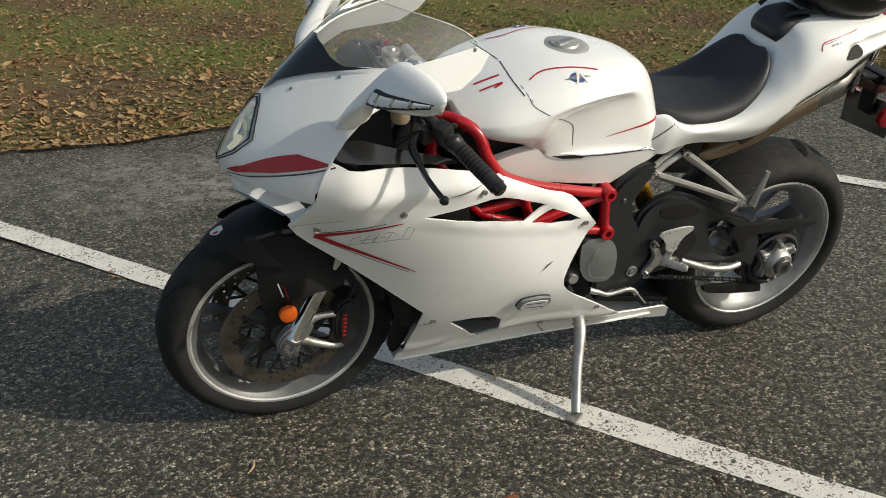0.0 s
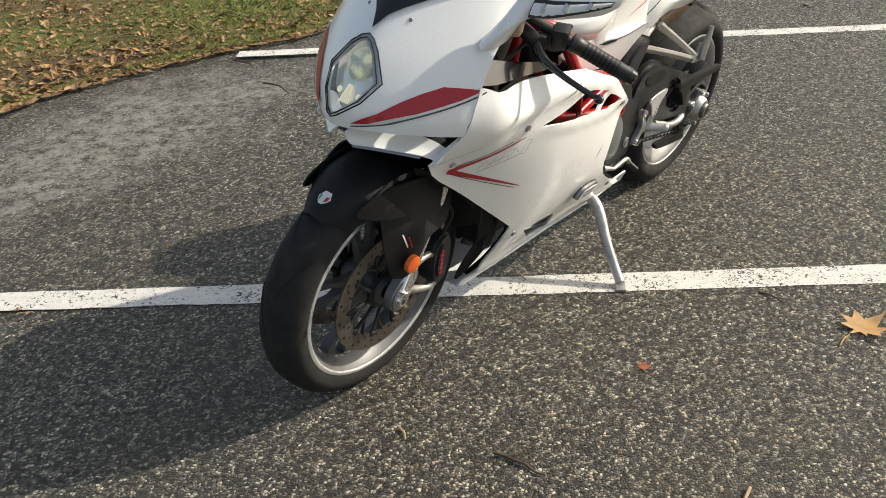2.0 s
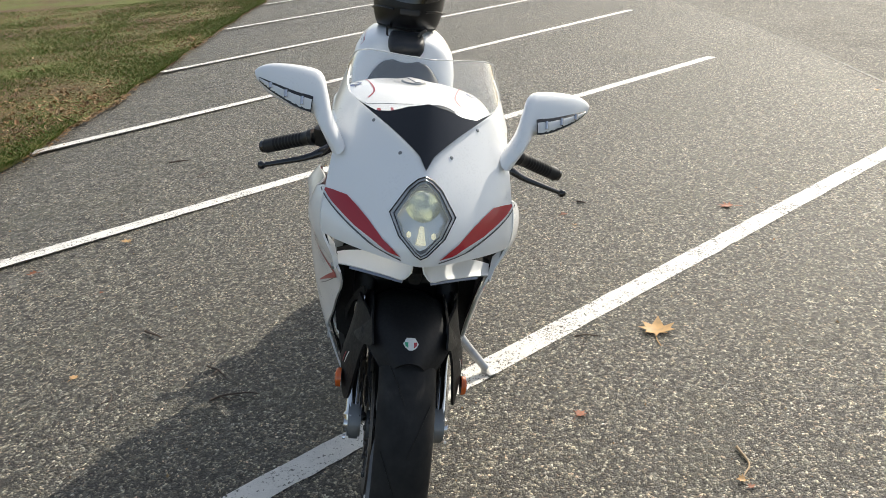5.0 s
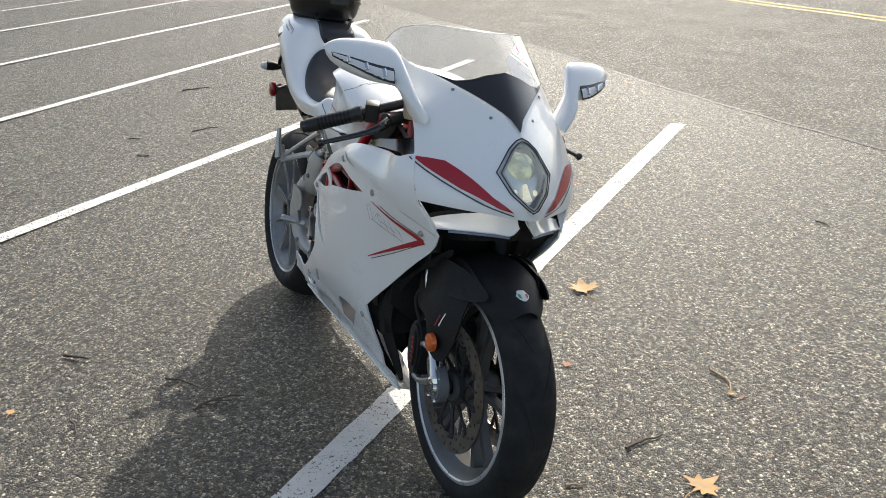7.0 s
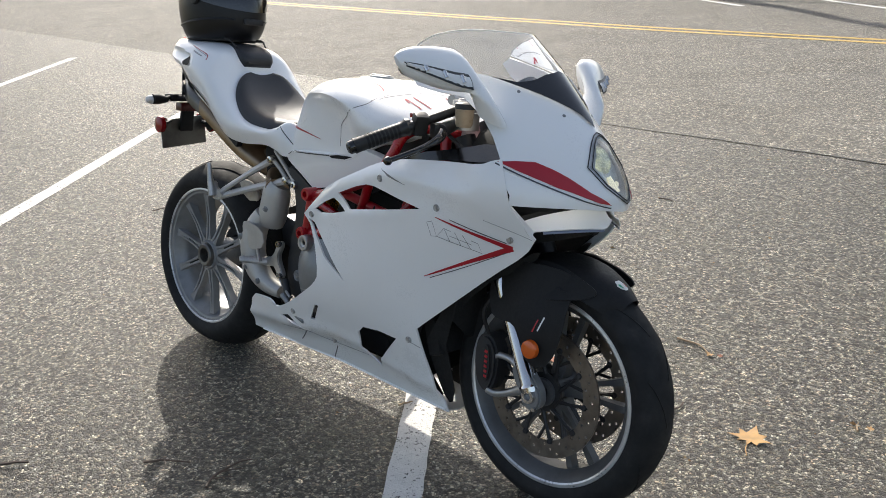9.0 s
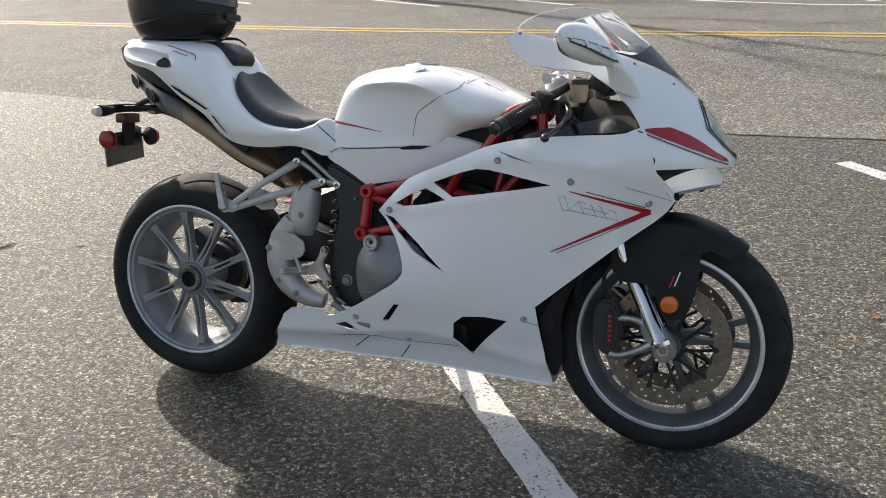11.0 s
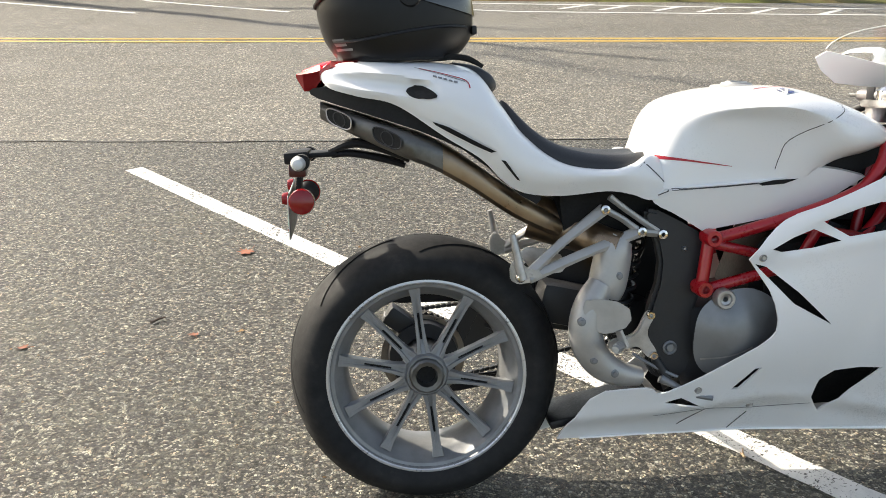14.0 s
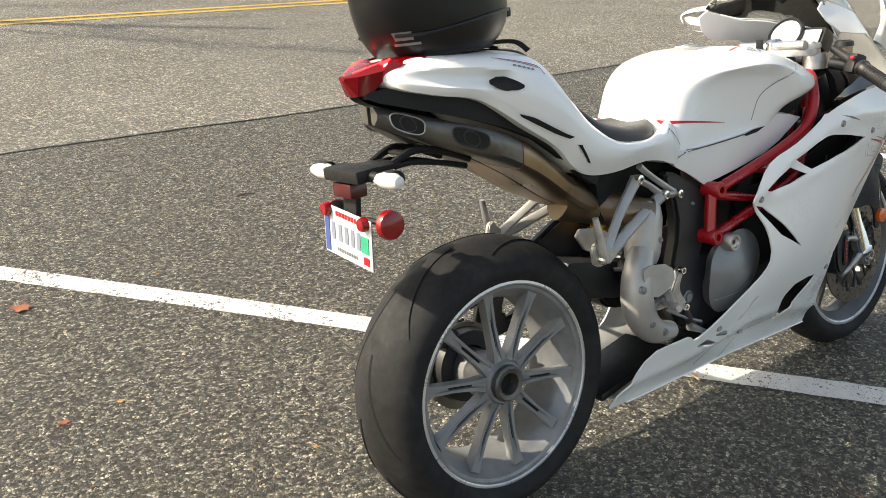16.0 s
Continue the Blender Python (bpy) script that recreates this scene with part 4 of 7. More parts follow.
    part("black_lower_band", sheet(both(dark), lambda w, z: nose(w, z, 0.005), step=0.025, thick=0.001), M["black_gloss"], scr)
    edge = [nose(w, z, 0.0035) for w, z in both(top)]
    part("screen_edge", tube(edge[:6], 0.0013, 6, 2), M["clear_lens"], scr)
    part("screen_edge", tube([edge[0]] + edge[:-6:-1], 0.0013, 6, 2), M["clear_lens"], scr)
    for s in (-1, 1):
        for x, z in ((1.317, 0.984), (1.405, 0.939), (1.05, 1.05)):
            ob = part("screw", lathe([(0, 0.002), (0.003, 0.0018), (0.0042, 0.0005), (0.0042, -0.002), (0, -0.002)], seg=12, closed=False, axis="Z"), M["cast"], shell)
            q, n = nose(s * nose_w(x, z), z), nose(s * nose_w(x, z), z, 0.01)
            ob.matrix_local = Matrix.Translation(q) @ (n - q).to_track_quat("Z", "Y").to_matrix().to_4x4()

    # chin: white floors of the two intakes run back from a sharp lip; near-black strips behind them paint the mouths'
    # shade
    for s in (-1, 1):
        lip = [(1.536, 0.012, 0.72), (1.532, 0.03, 0.7), (1.51, 0.06, 0.698), (1.477, 0.1, 0.693), (1.446, 0.14, 0.688), (1.434, 0.166, 0.686)]
        back = [(1.51, 0.008, 0.742), (1.49, 0.025, 0.738), (1.46, 0.055, 0.737), (1.425, 0.1, 0.73), (1.395, 0.145, 0.718), (1.387, 0.17, 0.71)]
        for name, mat, lo, hi in (("chin_intake", "white", 0.0, 0.0), ("intake_throat", "inner_shade", 0.0, 1.0)):
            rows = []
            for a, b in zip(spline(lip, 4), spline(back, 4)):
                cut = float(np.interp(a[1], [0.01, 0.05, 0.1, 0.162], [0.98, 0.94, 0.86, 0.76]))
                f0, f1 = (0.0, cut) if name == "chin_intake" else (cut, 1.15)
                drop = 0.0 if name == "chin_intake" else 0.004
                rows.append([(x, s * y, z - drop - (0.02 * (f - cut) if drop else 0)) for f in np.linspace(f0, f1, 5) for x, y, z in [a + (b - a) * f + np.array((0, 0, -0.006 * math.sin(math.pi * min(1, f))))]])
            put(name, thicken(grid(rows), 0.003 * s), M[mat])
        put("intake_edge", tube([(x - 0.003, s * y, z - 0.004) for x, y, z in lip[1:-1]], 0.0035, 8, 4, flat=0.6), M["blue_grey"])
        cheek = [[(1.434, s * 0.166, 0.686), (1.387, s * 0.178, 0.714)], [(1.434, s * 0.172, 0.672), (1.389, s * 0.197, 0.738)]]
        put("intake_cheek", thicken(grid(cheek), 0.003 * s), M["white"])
    put("chin_ram", block((0.05, 0.028, 0.04), (1.475, 0, 0.70), (0, 25, 0), 0.01), M["inner_shade"])
    # near-black filler body that paints the shade inside the nose
    inner = loft([(1.2, [(0, 0.9), (0.1, 0.88), (0.14, 0.8), (0.14, 0.7), (0.1, 0.64)]), (1.35, [(0, 0.88), (0.1, 0.86), (0.14, 0.78), (0.13, 0.7), (0.1, 0.64)]),
                  (1.44, [(0, 0.82), (0.06, 0.8), (0.09, 0.74), (0.1, 0.69), (0.08, 0.66)])], 3, 2)
    put("nose_inner", inner, M["inner_shade"])


def side_fairings():
    rear_r = [(0.307, 0.15), (0.333, 0.208), (0.382, 0.286), (0.46, 0.297), (0.505, 0.3), (0.524, 0.278), (0.6, 0.315), (0.68, 0.366), (0.749, 0.412), (0.772, 0.445), (0.755, 0.517), (0.72, 0.57)]
    rear_l = [(0.28, 0.108), (0.3, 0.175), (0.4, 0.185), (0.47, 0.2), (0.56, 0.262), (0.65, 0.33), (0.73, 0.385), (0.762, 0.43), (0.755, 0.48), (0.735, 0.53), (0.71, 0.575)]
    upper = [(0.698, 0.599), (0.75, 0.662), (0.785, 0.692), (0.85, 0.718), (0.92, 0.748), (0.982, 0.777), (1.053, 0.797), (1.108, 0.806), (1.22, 0.815), (1.318, 0.822), (1.346, 0.836),
             (1.362, 0.84), (1.384, 0.79), (1.394, 0.738), (1.415, 0.705), (1.440, 0.669), (1.415, 0.63), (1.327, 0.561), (1.22, 0.468), (1.116, 0.377), (1.128, 0.275), (1.147, 0.134), (0.964, 0.146), (0.744, 0.158), (0.525, 0.158)]
    win_a = [(0.851, 0.682), (0.93, 0.713), (0.97, 0.724), (1.0, 0.724), (1.05, 0.717), (1.158, 0.695), (1.03, 0.672), (0.908, 0.65)]
    win_b = [(0.746, 0.621), (0.79, 0.648), (0.832, 0.666), (0.89, 0.641), (0.83, 0.625), (0.768, 0.615)]
    slot_a = [(0.712, 0.589), (0.738, 0.582), (0.81, 0.525), (0.888, 0.451), (0.80, 0.5)]
    low_win = [(0.896, 0.307), (0.925, 0.331), (0.985, 0.337), (1.044, 0.331), (0.985, 0.272), (0.93, 0.207), (0.889, 0.258)]
    slot_b = [(0.689, 0.289), (0.708, 0.291), (0.749, 0.346), (0.734, 0.345)]
    slot_c = [(0.538, 0.259), (0.576, 0.271), (0.645, 0.236)]
    made = {}
    for s in (-1, 1):
        out = rounded(upper + (rear_r if s < 0 else rear_l), 1, keep=(0, 11, 15, 19, 21, 25))
        holes = [win_a, win_b, low_win] + ([slot_a, slot_b, slot_c] if s < 0 else [])

        def place(x, z):
            y = FLANK(x, z)
            # crease under the top edge, hollow behind the front edge
            crest = float(np.interp(x, [0.7, 0.85, 1.0, 1.1, 1.3, 1.4], [0.6, 0.7, 0.755, 0.765, 0.745, 0.70]))
            y += 0.010 * math.exp(-((z - crest) / 0.022) ** 2) * float(np.interp(x, [1.25, 1.36], [1, 0])) - 0.016 * max(0.0, z - crest - 0.01) / 0.05 * float(np.interp(x, [1.2, 1.32], [1, 0]))
            # belly steps in below a crease; a raised lip runs along the lower window and round the big windows
            low = float(np.interp(x, [0.3, 0.6, 0.78, 0.9, 1.1], [0.2, 0.236, 0.262, 0.25, 0.2]))
            y -= 0.011 * float(np.interp(z, [low - 0.03, low], [1, 0]))
            y += 0.007 * math.exp(-((z - low - 0.012) / 0.012) ** 2)
            wl = float(np.interp(x, [0.74, 0.78, 0.91, 1.16], [0.61, 0.603, 0.636, 0.688]))
            y += 0.006 * math.exp(-((z - wl) / 0.012) ** 2) * float(np.interp(x, [0.72, 0.76, 1.1, 1.2], [0, 1, 1, 0]))
            return (x, s * max(0.03, y), z)
        ob = put("side_fairing", sheet(out, place, holes, step=0.018, thick=0.005, flip=s > 0), M["white"], degrees=45)
        made[s] = ob
        pl = flank(ob, s)
        for x, z in ((1.027, 0.749), (1.203, 0.706), (1.38, 0.66), (0.728, 0.603), (1.086, 0.341), (0.612, 0.292), (0.753, 0.236)):
            screw(pl, x, z, s, ob)
        # seam of the upper part, red chevron, outlined mark
        stroke("seam", [(1.33, 0.699), (1.38, 0.684), (1.432, 0.668)], 0.0012, pl, M["grey_decal"], ob, 0.0008)
        stroke("red_chevron", [(1.2, 0.683), (1.3, 0.66), (1.384, 0.638)], (0.002, 0.013), pl, M["red_decal"], ob)
        stroke("red_chevron", [(1.155, 0.528), (1.27, 0.585), (1.384, 0.64)], (0.002, 0.014), pl, M["red_decal"], ob)
        stroke("pin_line", [(1.24, 0.684), (1.31, 0.667), (1.372, 0.65)], 0.0022, pl, M["line_decal"], ob)
        stroke("pin_line", [(1.375, 0.63), (1.27, 0.575), (1.17, 0.527)], 0.0018, pl, M["line_decal"], ob)
        for seg in ([(1.19, 0.672), (1.2, 0.637), (1.222, 0.66), (1.305, 0.638)], [(1.305, 0.638), (1.312, 0.615), (1.235, 0.63), (1.2, 0.637)], [(1.222, 0.66), (1.235, 0.63)],
                    [(1.25, 0.655), (1.262, 0.626)], [(1.27, 0.652), (1.285, 0.622)], [(1.235, 0.644), (1.29, 0.632)], [(1.19, 0.672), (1.175, 0.668), (1.185, 0.635), (1.2, 0.637)]):
            stroke("outline_mark", seg, 0.0013, pl, M["grey_decal"], ob, n=1)
        # recess drawn flat, its shade painted as a grey decal
        decal("wedge_recess", [(1.024, 0.771), (1.06, 0.7635), (1.118, 0.744), (1.06, 0.758)], pl, M["grey_decal"], ob, 0.006)
        stroke("seam", [(0.52, 0.222), (0.643, 0.236), (0.745, 0.228), (0.9, 0.235)], 0.002, pl, M["grey_decal"], ob, 0.0008)
        stroke("seam", [(0.64, 0.234), (0.585, 0.188)], 0.003, pl, M["line_decal"], ob, 0.0008)
        stroke("seam", [(0.752, 0.215), (0.715, 0.166)], 0.003, pl, M["line_decal"], ob, 0.0008)
        stroke("seam", [(1.086, 0.335), (1.13, 0.322)], 0.002, pl, M["grey_decal"], ob, 0.0008)
        if s > 0:
            cov = rounded([(0.884, 0.374), (0.882, 0.396), (0.868, 0.412), (0.8, 0.409), (0.79, 0.392), (0.803, 0.366), (0.82, 0.362)], 2)
            cv = sheet(cov, lambda x, z: pl(x, z, 0.008), step=0.02, thick=0.01)
            part("vent_cover", cv, M["cast"], ob, "small oval louvred cover with a pale rim")
            mx, mz = 0.836, 0.388
            part("vent_face", sheet([(mx + (x - mx) * 0.82, mz + (z - mz) * 0.72) for x, z in cov], lambda x, z: pl(x, z, 0.0195), step=0.02, thick=0.002), M["white_in"], ob)
            ring = [pl(x, z, 0.009) for x, z in cov]
            part("cover_rim", tube(ring + ring[:1], 0.002, 6, 1), M["gun"], ob)
            for dz in (0.0, 0.014):
                stroke("cover_slot", [(0.812, 0.381 + dz), (0.862, 0.385 + dz)], 0.0025, lambda x, z, o=0: pl(x, z, 0.0225), M["gun"], ob)
            # shadow of a small white notch, painted as a black triangle
            decal("vent_mark", [(0.802, 0.513), (0.838, 0.48), (0.82, 0.502)], pl, M["inner_shade"], ob)
        # duct wall ahead of the panel's front edge, near-black to stand for inner shade
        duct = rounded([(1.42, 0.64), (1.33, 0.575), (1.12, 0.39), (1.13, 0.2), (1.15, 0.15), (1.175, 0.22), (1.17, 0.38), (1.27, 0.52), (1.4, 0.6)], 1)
        put("duct_wall", sheet(duct, lambda x, z: (x, s * (FLANK(x, z) - 0.022 - max(0, x - 1.12) * 0.1), z), step=0.04, thick=0.003, flip=s > 0), M["inner_shade"])
        # near-black sheets added inside the panel to paint the shade behind its openings
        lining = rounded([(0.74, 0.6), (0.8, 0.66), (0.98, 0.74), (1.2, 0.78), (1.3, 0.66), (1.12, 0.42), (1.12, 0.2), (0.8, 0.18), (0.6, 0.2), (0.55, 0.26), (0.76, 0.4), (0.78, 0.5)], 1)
        put("fairing_lining", sheet(lining, lambda x, z: (x, s * (FLANK(x, z) - 0.09), z), [rounded([(0.76, 0.61), (0.98, 0.73), (1.14, 0.7), (0.92, 0.63)], 1)], step=0.06, thick=0.003, flip=s > 0), M["inner_shade"])
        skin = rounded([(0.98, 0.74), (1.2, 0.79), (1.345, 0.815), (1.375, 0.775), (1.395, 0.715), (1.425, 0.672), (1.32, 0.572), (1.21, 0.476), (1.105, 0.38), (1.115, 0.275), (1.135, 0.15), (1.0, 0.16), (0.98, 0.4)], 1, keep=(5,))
        put("fairing_inner", sheet(skin, lambda x, z: (x, s * (max(0.03, FLANK(x, z) - 0.011 * float(np.interp(z, [0.18, 0.25], [1, 0]))) - 0.014), z), [[(0.99, 0.65), (0.99, 0.73), (1.06, 0.73), (1.17, 0.695), (1.05, 0.66)], [(0.985, 0.25), (0.985, 0.345), (1.05, 0.34)]], step=0.04, thick=0.003, flip=s > 0), M["inner_shade"])
        # black cockpit infill between nose and flank
        fill = rounded([(1.06, 0.796), (1.2, 0.816), (1.33, 0.826), (1.35, 0.845), (1.31, 0.87), (1.2, 0.84), (1.1, 0.82)], 1)
        put("cockpit_infill", sheet(fill, lambda x, z: (x, s * (0.205 - max(0, z - 0.82) * 0.8), z), step=0.04, thick=0.003, flip=s > 0), M["black_gloss"])
    # belly pan closes the bottom
    rows = [[(x, u * max(0.03, FLANK(x, zz) - 0.004), zz - 0.012 * (1 - u * u)) for u in np.linspace(-1, 1, 9)] for x, zz in ((0.36, 0.152), (0.5, 0.16), (0.75, 0.16), (0.96, 0.15), (1.14, 0.14))]
    put("belly_pan", thicken(grid(rows), 0.004), M["white"])
    put("belly_tray", block((0.26, 0.15, 0.02), (0.42, 0, 0.205), (0, -12, 0), 0.006), M["black"])
    return made


def tank():
    st = [
        (0.502, [(0, 0.85), (0.03, 0.849), (0.056, 0.843), (0.072, 0.835), (0.086, 0.824), (0.1, 0.80), (0.112, 0.78), (0.12, 0.752)]),
        (0.519, [(0, 0.908), (0.034, 0.905), (0.062, 0.893), (0.08, 0.876), (0.094, 0.855), (0.113, 0.825), (0.128, 0.79), (0.134, 0.75)]),
        (0.56, [(0, 0.942), (0.048, 0.94), (0.088, 0.926), (0.114, 0.906), (0.128, 0.886), (0.136, 0.85), (0.14, 0.8), (0.14, 0.748)]),
        (0.65, [(0, 0.964), (0.08, 0.962), (0.142, 0.946), (0.174, 0.924), (0.172, 0.914), (0.157, 0.89), (0.15, 0.815), (0.146, 0.748)]),
        (0.75, [(0, 0.971), (0.1, 0.97), (0.167, 0.957), (0.206, 0.931), (0.204, 0.919), (0.182, 0.892), (0.164, 0.825), (0.156, 0.75)]),
        (0.82, [(0, 0.968), (0.1, 0.966), (0.174, 0.95), (0.215, 0.92), (0.213, 0.908), (0.193, 0.88), (0.178, 0.828), (0.164, 0.764)]),
        (0.9, [(0, 0.946), (0.1, 0.944), (0.173, 0.929), (0.209, 0.9), (0.217, 0.878), (0.214, 0.852), (0.194, 0.826), (0.162, 0.806)]),
        (0.98, [(0, 0.914), (0.09, 0.912), (0.16, 0.9), (0.193, 0.88), (0.2, 0.868), (0.2, 0.85), (0.184, 0.836), (0.15, 0.824)]),
        (1.045, [(0, 0.878), (0.07, 0.877), (0.12, 0.87), (0.145, 0.862), (0.151, 0.857), (0.151, 0.85), (0.14, 0.845), (0.11, 0.84)]),
    ]
    ob = put("fuel_tank", loft(st, 5, 3), M["white"], degrees=60)
    for s in (-1, 1):
        pl = flank(ob, s)
        stroke("seam", [(0.915, 0.962), (0.905, 0.93), (0.90, 0.915), (0.86, 0.895), (0.79, 0.855), (0.775, 0.82), (0.768, 0.79)], 0.0018, pl, M["line_decal"], ob, 0.0006)
        stroke("red_line", [(0.506, 0.818), (0.57, 0.812), (0.675, 0.797)], (0.009, 0.001), pl, M["red_decal"], ob)
        stroke("red_line", [(0.505, 0.823), (0.511, 0.803)], (0.005, 0.002), pl, M["red_decal"], ob)

    from mathutils.bvhtree import BVHTree
    tree = BVHTree.FromPolygons([v.co for v in ob.data.vertices], [p.vertices for p in ob.data.polygons])

    def top(x, y, out=0.0012):
        hit = tree.ray_cast(Vector((x, y, 1.3)), Vector((0, 0, -1)))
        if hit[0] is None:
            return Vector((x, y, 0.9))
        n = hit[1] if hit[1].z > 0 else -hit[1]
        return hit[0] + n * out
    # cap
    cap = lathe([(0, 0.011), (0.012, 0.0115), (0.033, 0.0105), (0.036, 0.006), (0.045, 0.0055), (0.056, 0.004), (0.06, 0.001), (0.06, -0.004), (0, -0.004)], 0, 0, 0, 40, False, axis="Z")
    bmesh.ops.transform(cap, matrix=pose(0.738, 0, 0.968, 0, 2, 0), verts=cap.verts[:])
    lid = part("fuel_cap", cap, M["pale_shield"], ob, "round polished fuel cap")
    part("cap_handle", block((0.056, 0.018, 0.006), (0.738, 0, 0.979), (0, 2, 25), 0.003), M["alloy"], lid)
    for s in (-1, 1):
        # round maker's mark as plain shapes
        cx, cy = 0.783, s * 0.16
        gear = [(cx + r * math.cos(a), cy + r * 0.9 * math.sin(a)) for r, a in ((0.019 if i % 2 else 0.0165, 2 * math.pi * i / 24) for i in range(24))]
        part("tank_badge", sheet(gear, lambda x, y: top(x, y, 0.0014), step=0.012, thick=0), M["blue"], ob, "round blue badge with silver bars")
        wing = [(cx - 0.036, cy), (cx, cy - 0.006), (cx + 0.036, cy), (cx, cy + 0.006)]
        part("badge_wing", sheet(wing, lambda x, y: top(x, y, 0.0018), step=0.012, thick=0), M["grey_decal"], ob)
        for q in ([(cx - 0.012, cy - 0.02), (cx - 0.004, cy - 0.02), (cx + 0.012, cy + 0.018), (cx + 0.006, cy + 0.018)], [(cx - 0.02, cy + 0.016), (cx - 0.014, cy + 0.018), (cx - 0.006, cy - 0.014), (cx - 0.012, cy - 0.014)]):
            part("badge_bar", sheet(q, lambda x, y: top(x, y, 0.0024), step=0.012, thick=0), M["plate"], ob)
        for pts, w in (([(0.72, 0.135), (0.80, 0.118), (0.85, 0.11), (0.885, 0.125)], 0.005), ([(0.985, 0.05), (0.93, 0.062)], 0.007), ([(0.985, 0.085), (0.935, 0.095), (0.955, 0.1)], 0.006)):
            line = spline([(x, s * y) for x, y in pts], 4)
            part("red_line", grid([[top(x, y - w / 2), top(x, y + w / 2)] for x, y in line]), M["red_decal"], ob)
        line = spline([(0.905, s * 0.005), (0.915, s * 0.1), (0.912, s * 0.165)], 6)
        part("seam", grid([[top(x - 0.0013, y, 0.0006), top(x + 0.0013, y, 0.0006)] for x, y in line]), M["line_decal"], ob)


def middle():
    # white covers under the tank, black airbox side
    for s in (-1, 1):
        c = rounded([(0.5, 0.73), (0.545, 0.75), (0.715, 0.762), (0.769, 0.768), (0.81, 0.775), (0.82, 0.796), (0.9, 0.79), (0.975, 0.771), (0.873, 0.7), (0.75, 0.676), (0.64, 0.655), (0.622, 0.651), (0.56, 0.69), (0.511, 0.713)], 1, keep=(7, 11))
        y = thin_plate([(0.5, 0.74, 0.138), (0.72, 0.75, 0.165), (0.63, 0.665, 0.135), (0.93, 0.772, 0.165), (0.8, 0.8, 0.17), (0.8, 0.71, 0.15)])
        cover = put("frame_cover", sheet(c, lambda x, z: (x, s * y(x, z), z), step=0.03, thick=0.02, flip=s > 0), M["white"])
        on = flank(cover, s)
        stroke("seam", [(0.545, 0.7465), (0.63, 0.7525), (0.73, 0.7605)], 0.0032, on, M["line_decal"], cover, 0.0016)
        stroke("seam", [(0.538, 0.745), (0.515, 0.735)], 0.0022, on, M["line_decal"], cover, 0.0016)
        # slot drawn flat, its shade painted as a near-black decal
        decal("dark_slot", [(0.728, 0.76), (0.765, 0.767), (0.822, 0.769), (0.79, 0.758), (0.74, 0.755)], on, M["inner_shade"], cover, 0.008, 0.0022)
        a = rounded([(0.79, 0.8), (0.9, 0.83), (1.04, 0.862), (1.08, 0.85), (1.02, 0.8), (0.94, 0.765)], 1)
        put("airbox_side", sheet(a, lambda x, z: (x, s * 0.138, z), step=0.06, thick=0.02, flip=s > 0), M["matte"])
        # red trellis
        t = put("frame_tube", tube([(1.11, s * 0.07, 0.86), (1.06, s * 0.135, 0.872), (1.018, s * 0.172, 0.85), (0.997, s * 0.188, 0.80), (0.955, s * 0.192, 0.748), (0.87, s * 0.18, 0.706), (0.76, s * 0.162, 0.668), (0.634, s * 0.142, 0.63)], 0.0138, 14, 6), M["red_frame"], label="red enamelled steel frame tube")
        for name, pts, r in (("frame_tube", [(1.10, s * 0.11, 0.78), (0.99, s * 0.15, 0.635), (0.84, s * 0.155, 0.578), (0.619, s * 0.145, 0.517)], 0.013),
                             ("frame_strut", [(0.634, s * 0.142, 0.63), (0.619, s * 0.145, 0.517)], 0.0145), ("frame_strut", [(0.9, s * 0.172, 0.712), (0.84, s * 0.153, 0.58)], 0.0125),
                             ("frame_strut", [(0.78, s * 0.158, 0.668), (0.985, s * 0.15, 0.632)], 0.0125), ("frame_strut", [(1.015, s * 0.11, 0.815), (0.985, s * 0.12, 0.632)], 0.0125),
                             ("frame_strut", [(0.636, s * 0.142, 0.625), (0.83, s * 0.152, 0.58)], 0.012), ("frame_strut", [(1.09, s * 0.1, 0.875), (1.1, s * 0.105, 0.78)], 0.014)):
            put(name, tube(pts, r, 12, 4), M["red_frame"])
        for x, z in ((0.637, 0.638), (0.621, 0.523)):
            put("frame_lug", lathe([(0.009, s * 0.03), (0.0165, s * 0.03), (0.019, s * 0.026), (0.019, -s * 0.02), (0.009, -s * 0.02)], x, z, s * 0.142, 20), M["red_frame"])
        # cast side plate by the swingarm pivot
        if s > 0:
            p = [(0.5, 0.705), (0.553, 0.7), (0.61, 0.655), (0.636, 0.6), (0.63, 0.53), (0.61, 0.45), (0.63, 0.36), (0.6, 0.3), (0.5, 0.318), (0.468, 0.345), (0.463, 0.41), (0.475, 0.47), (0.532, 0.532), (0.556, 0.585), (0.54, 0.62), (0.51, 0.67)]
        else:
            p = [(0.5, 0.71), (0.6, 0.66), (0.638, 0.632), (0.636, 0.53), (0.612, 0.45), (0.622, 0.368), (0.6, 0.3), (0.53, 0.3), (0.5, 0.35), (0.503, 0.449), (0.535, 0.558), (0.518, 0.64), (0.485, 0.68)]
        out = 0.156 if s > 0 else 0.122
        pl = put("pivot_plate", slab(rounded(p, 1), s * 0.085, s * out, 0.008), M["gun"], label="dark cast frame plate")
        for x, z, r in ((0.512 if s > 0 else 0.56, 0.378, 0.017), (0.585, 0.61, 0.006)):
            part("plate_bolt", lathe([(0, s * 0.006), (r * 0.5, s * 0.006), (r * 0.55, s * 0.002), (r * 0.8, s * 0.005), (r, s * 0.003), (r, -s * 0.002), (0, -s * 0.002)], x, z, s * out, 16, False), M["cast"], pl)
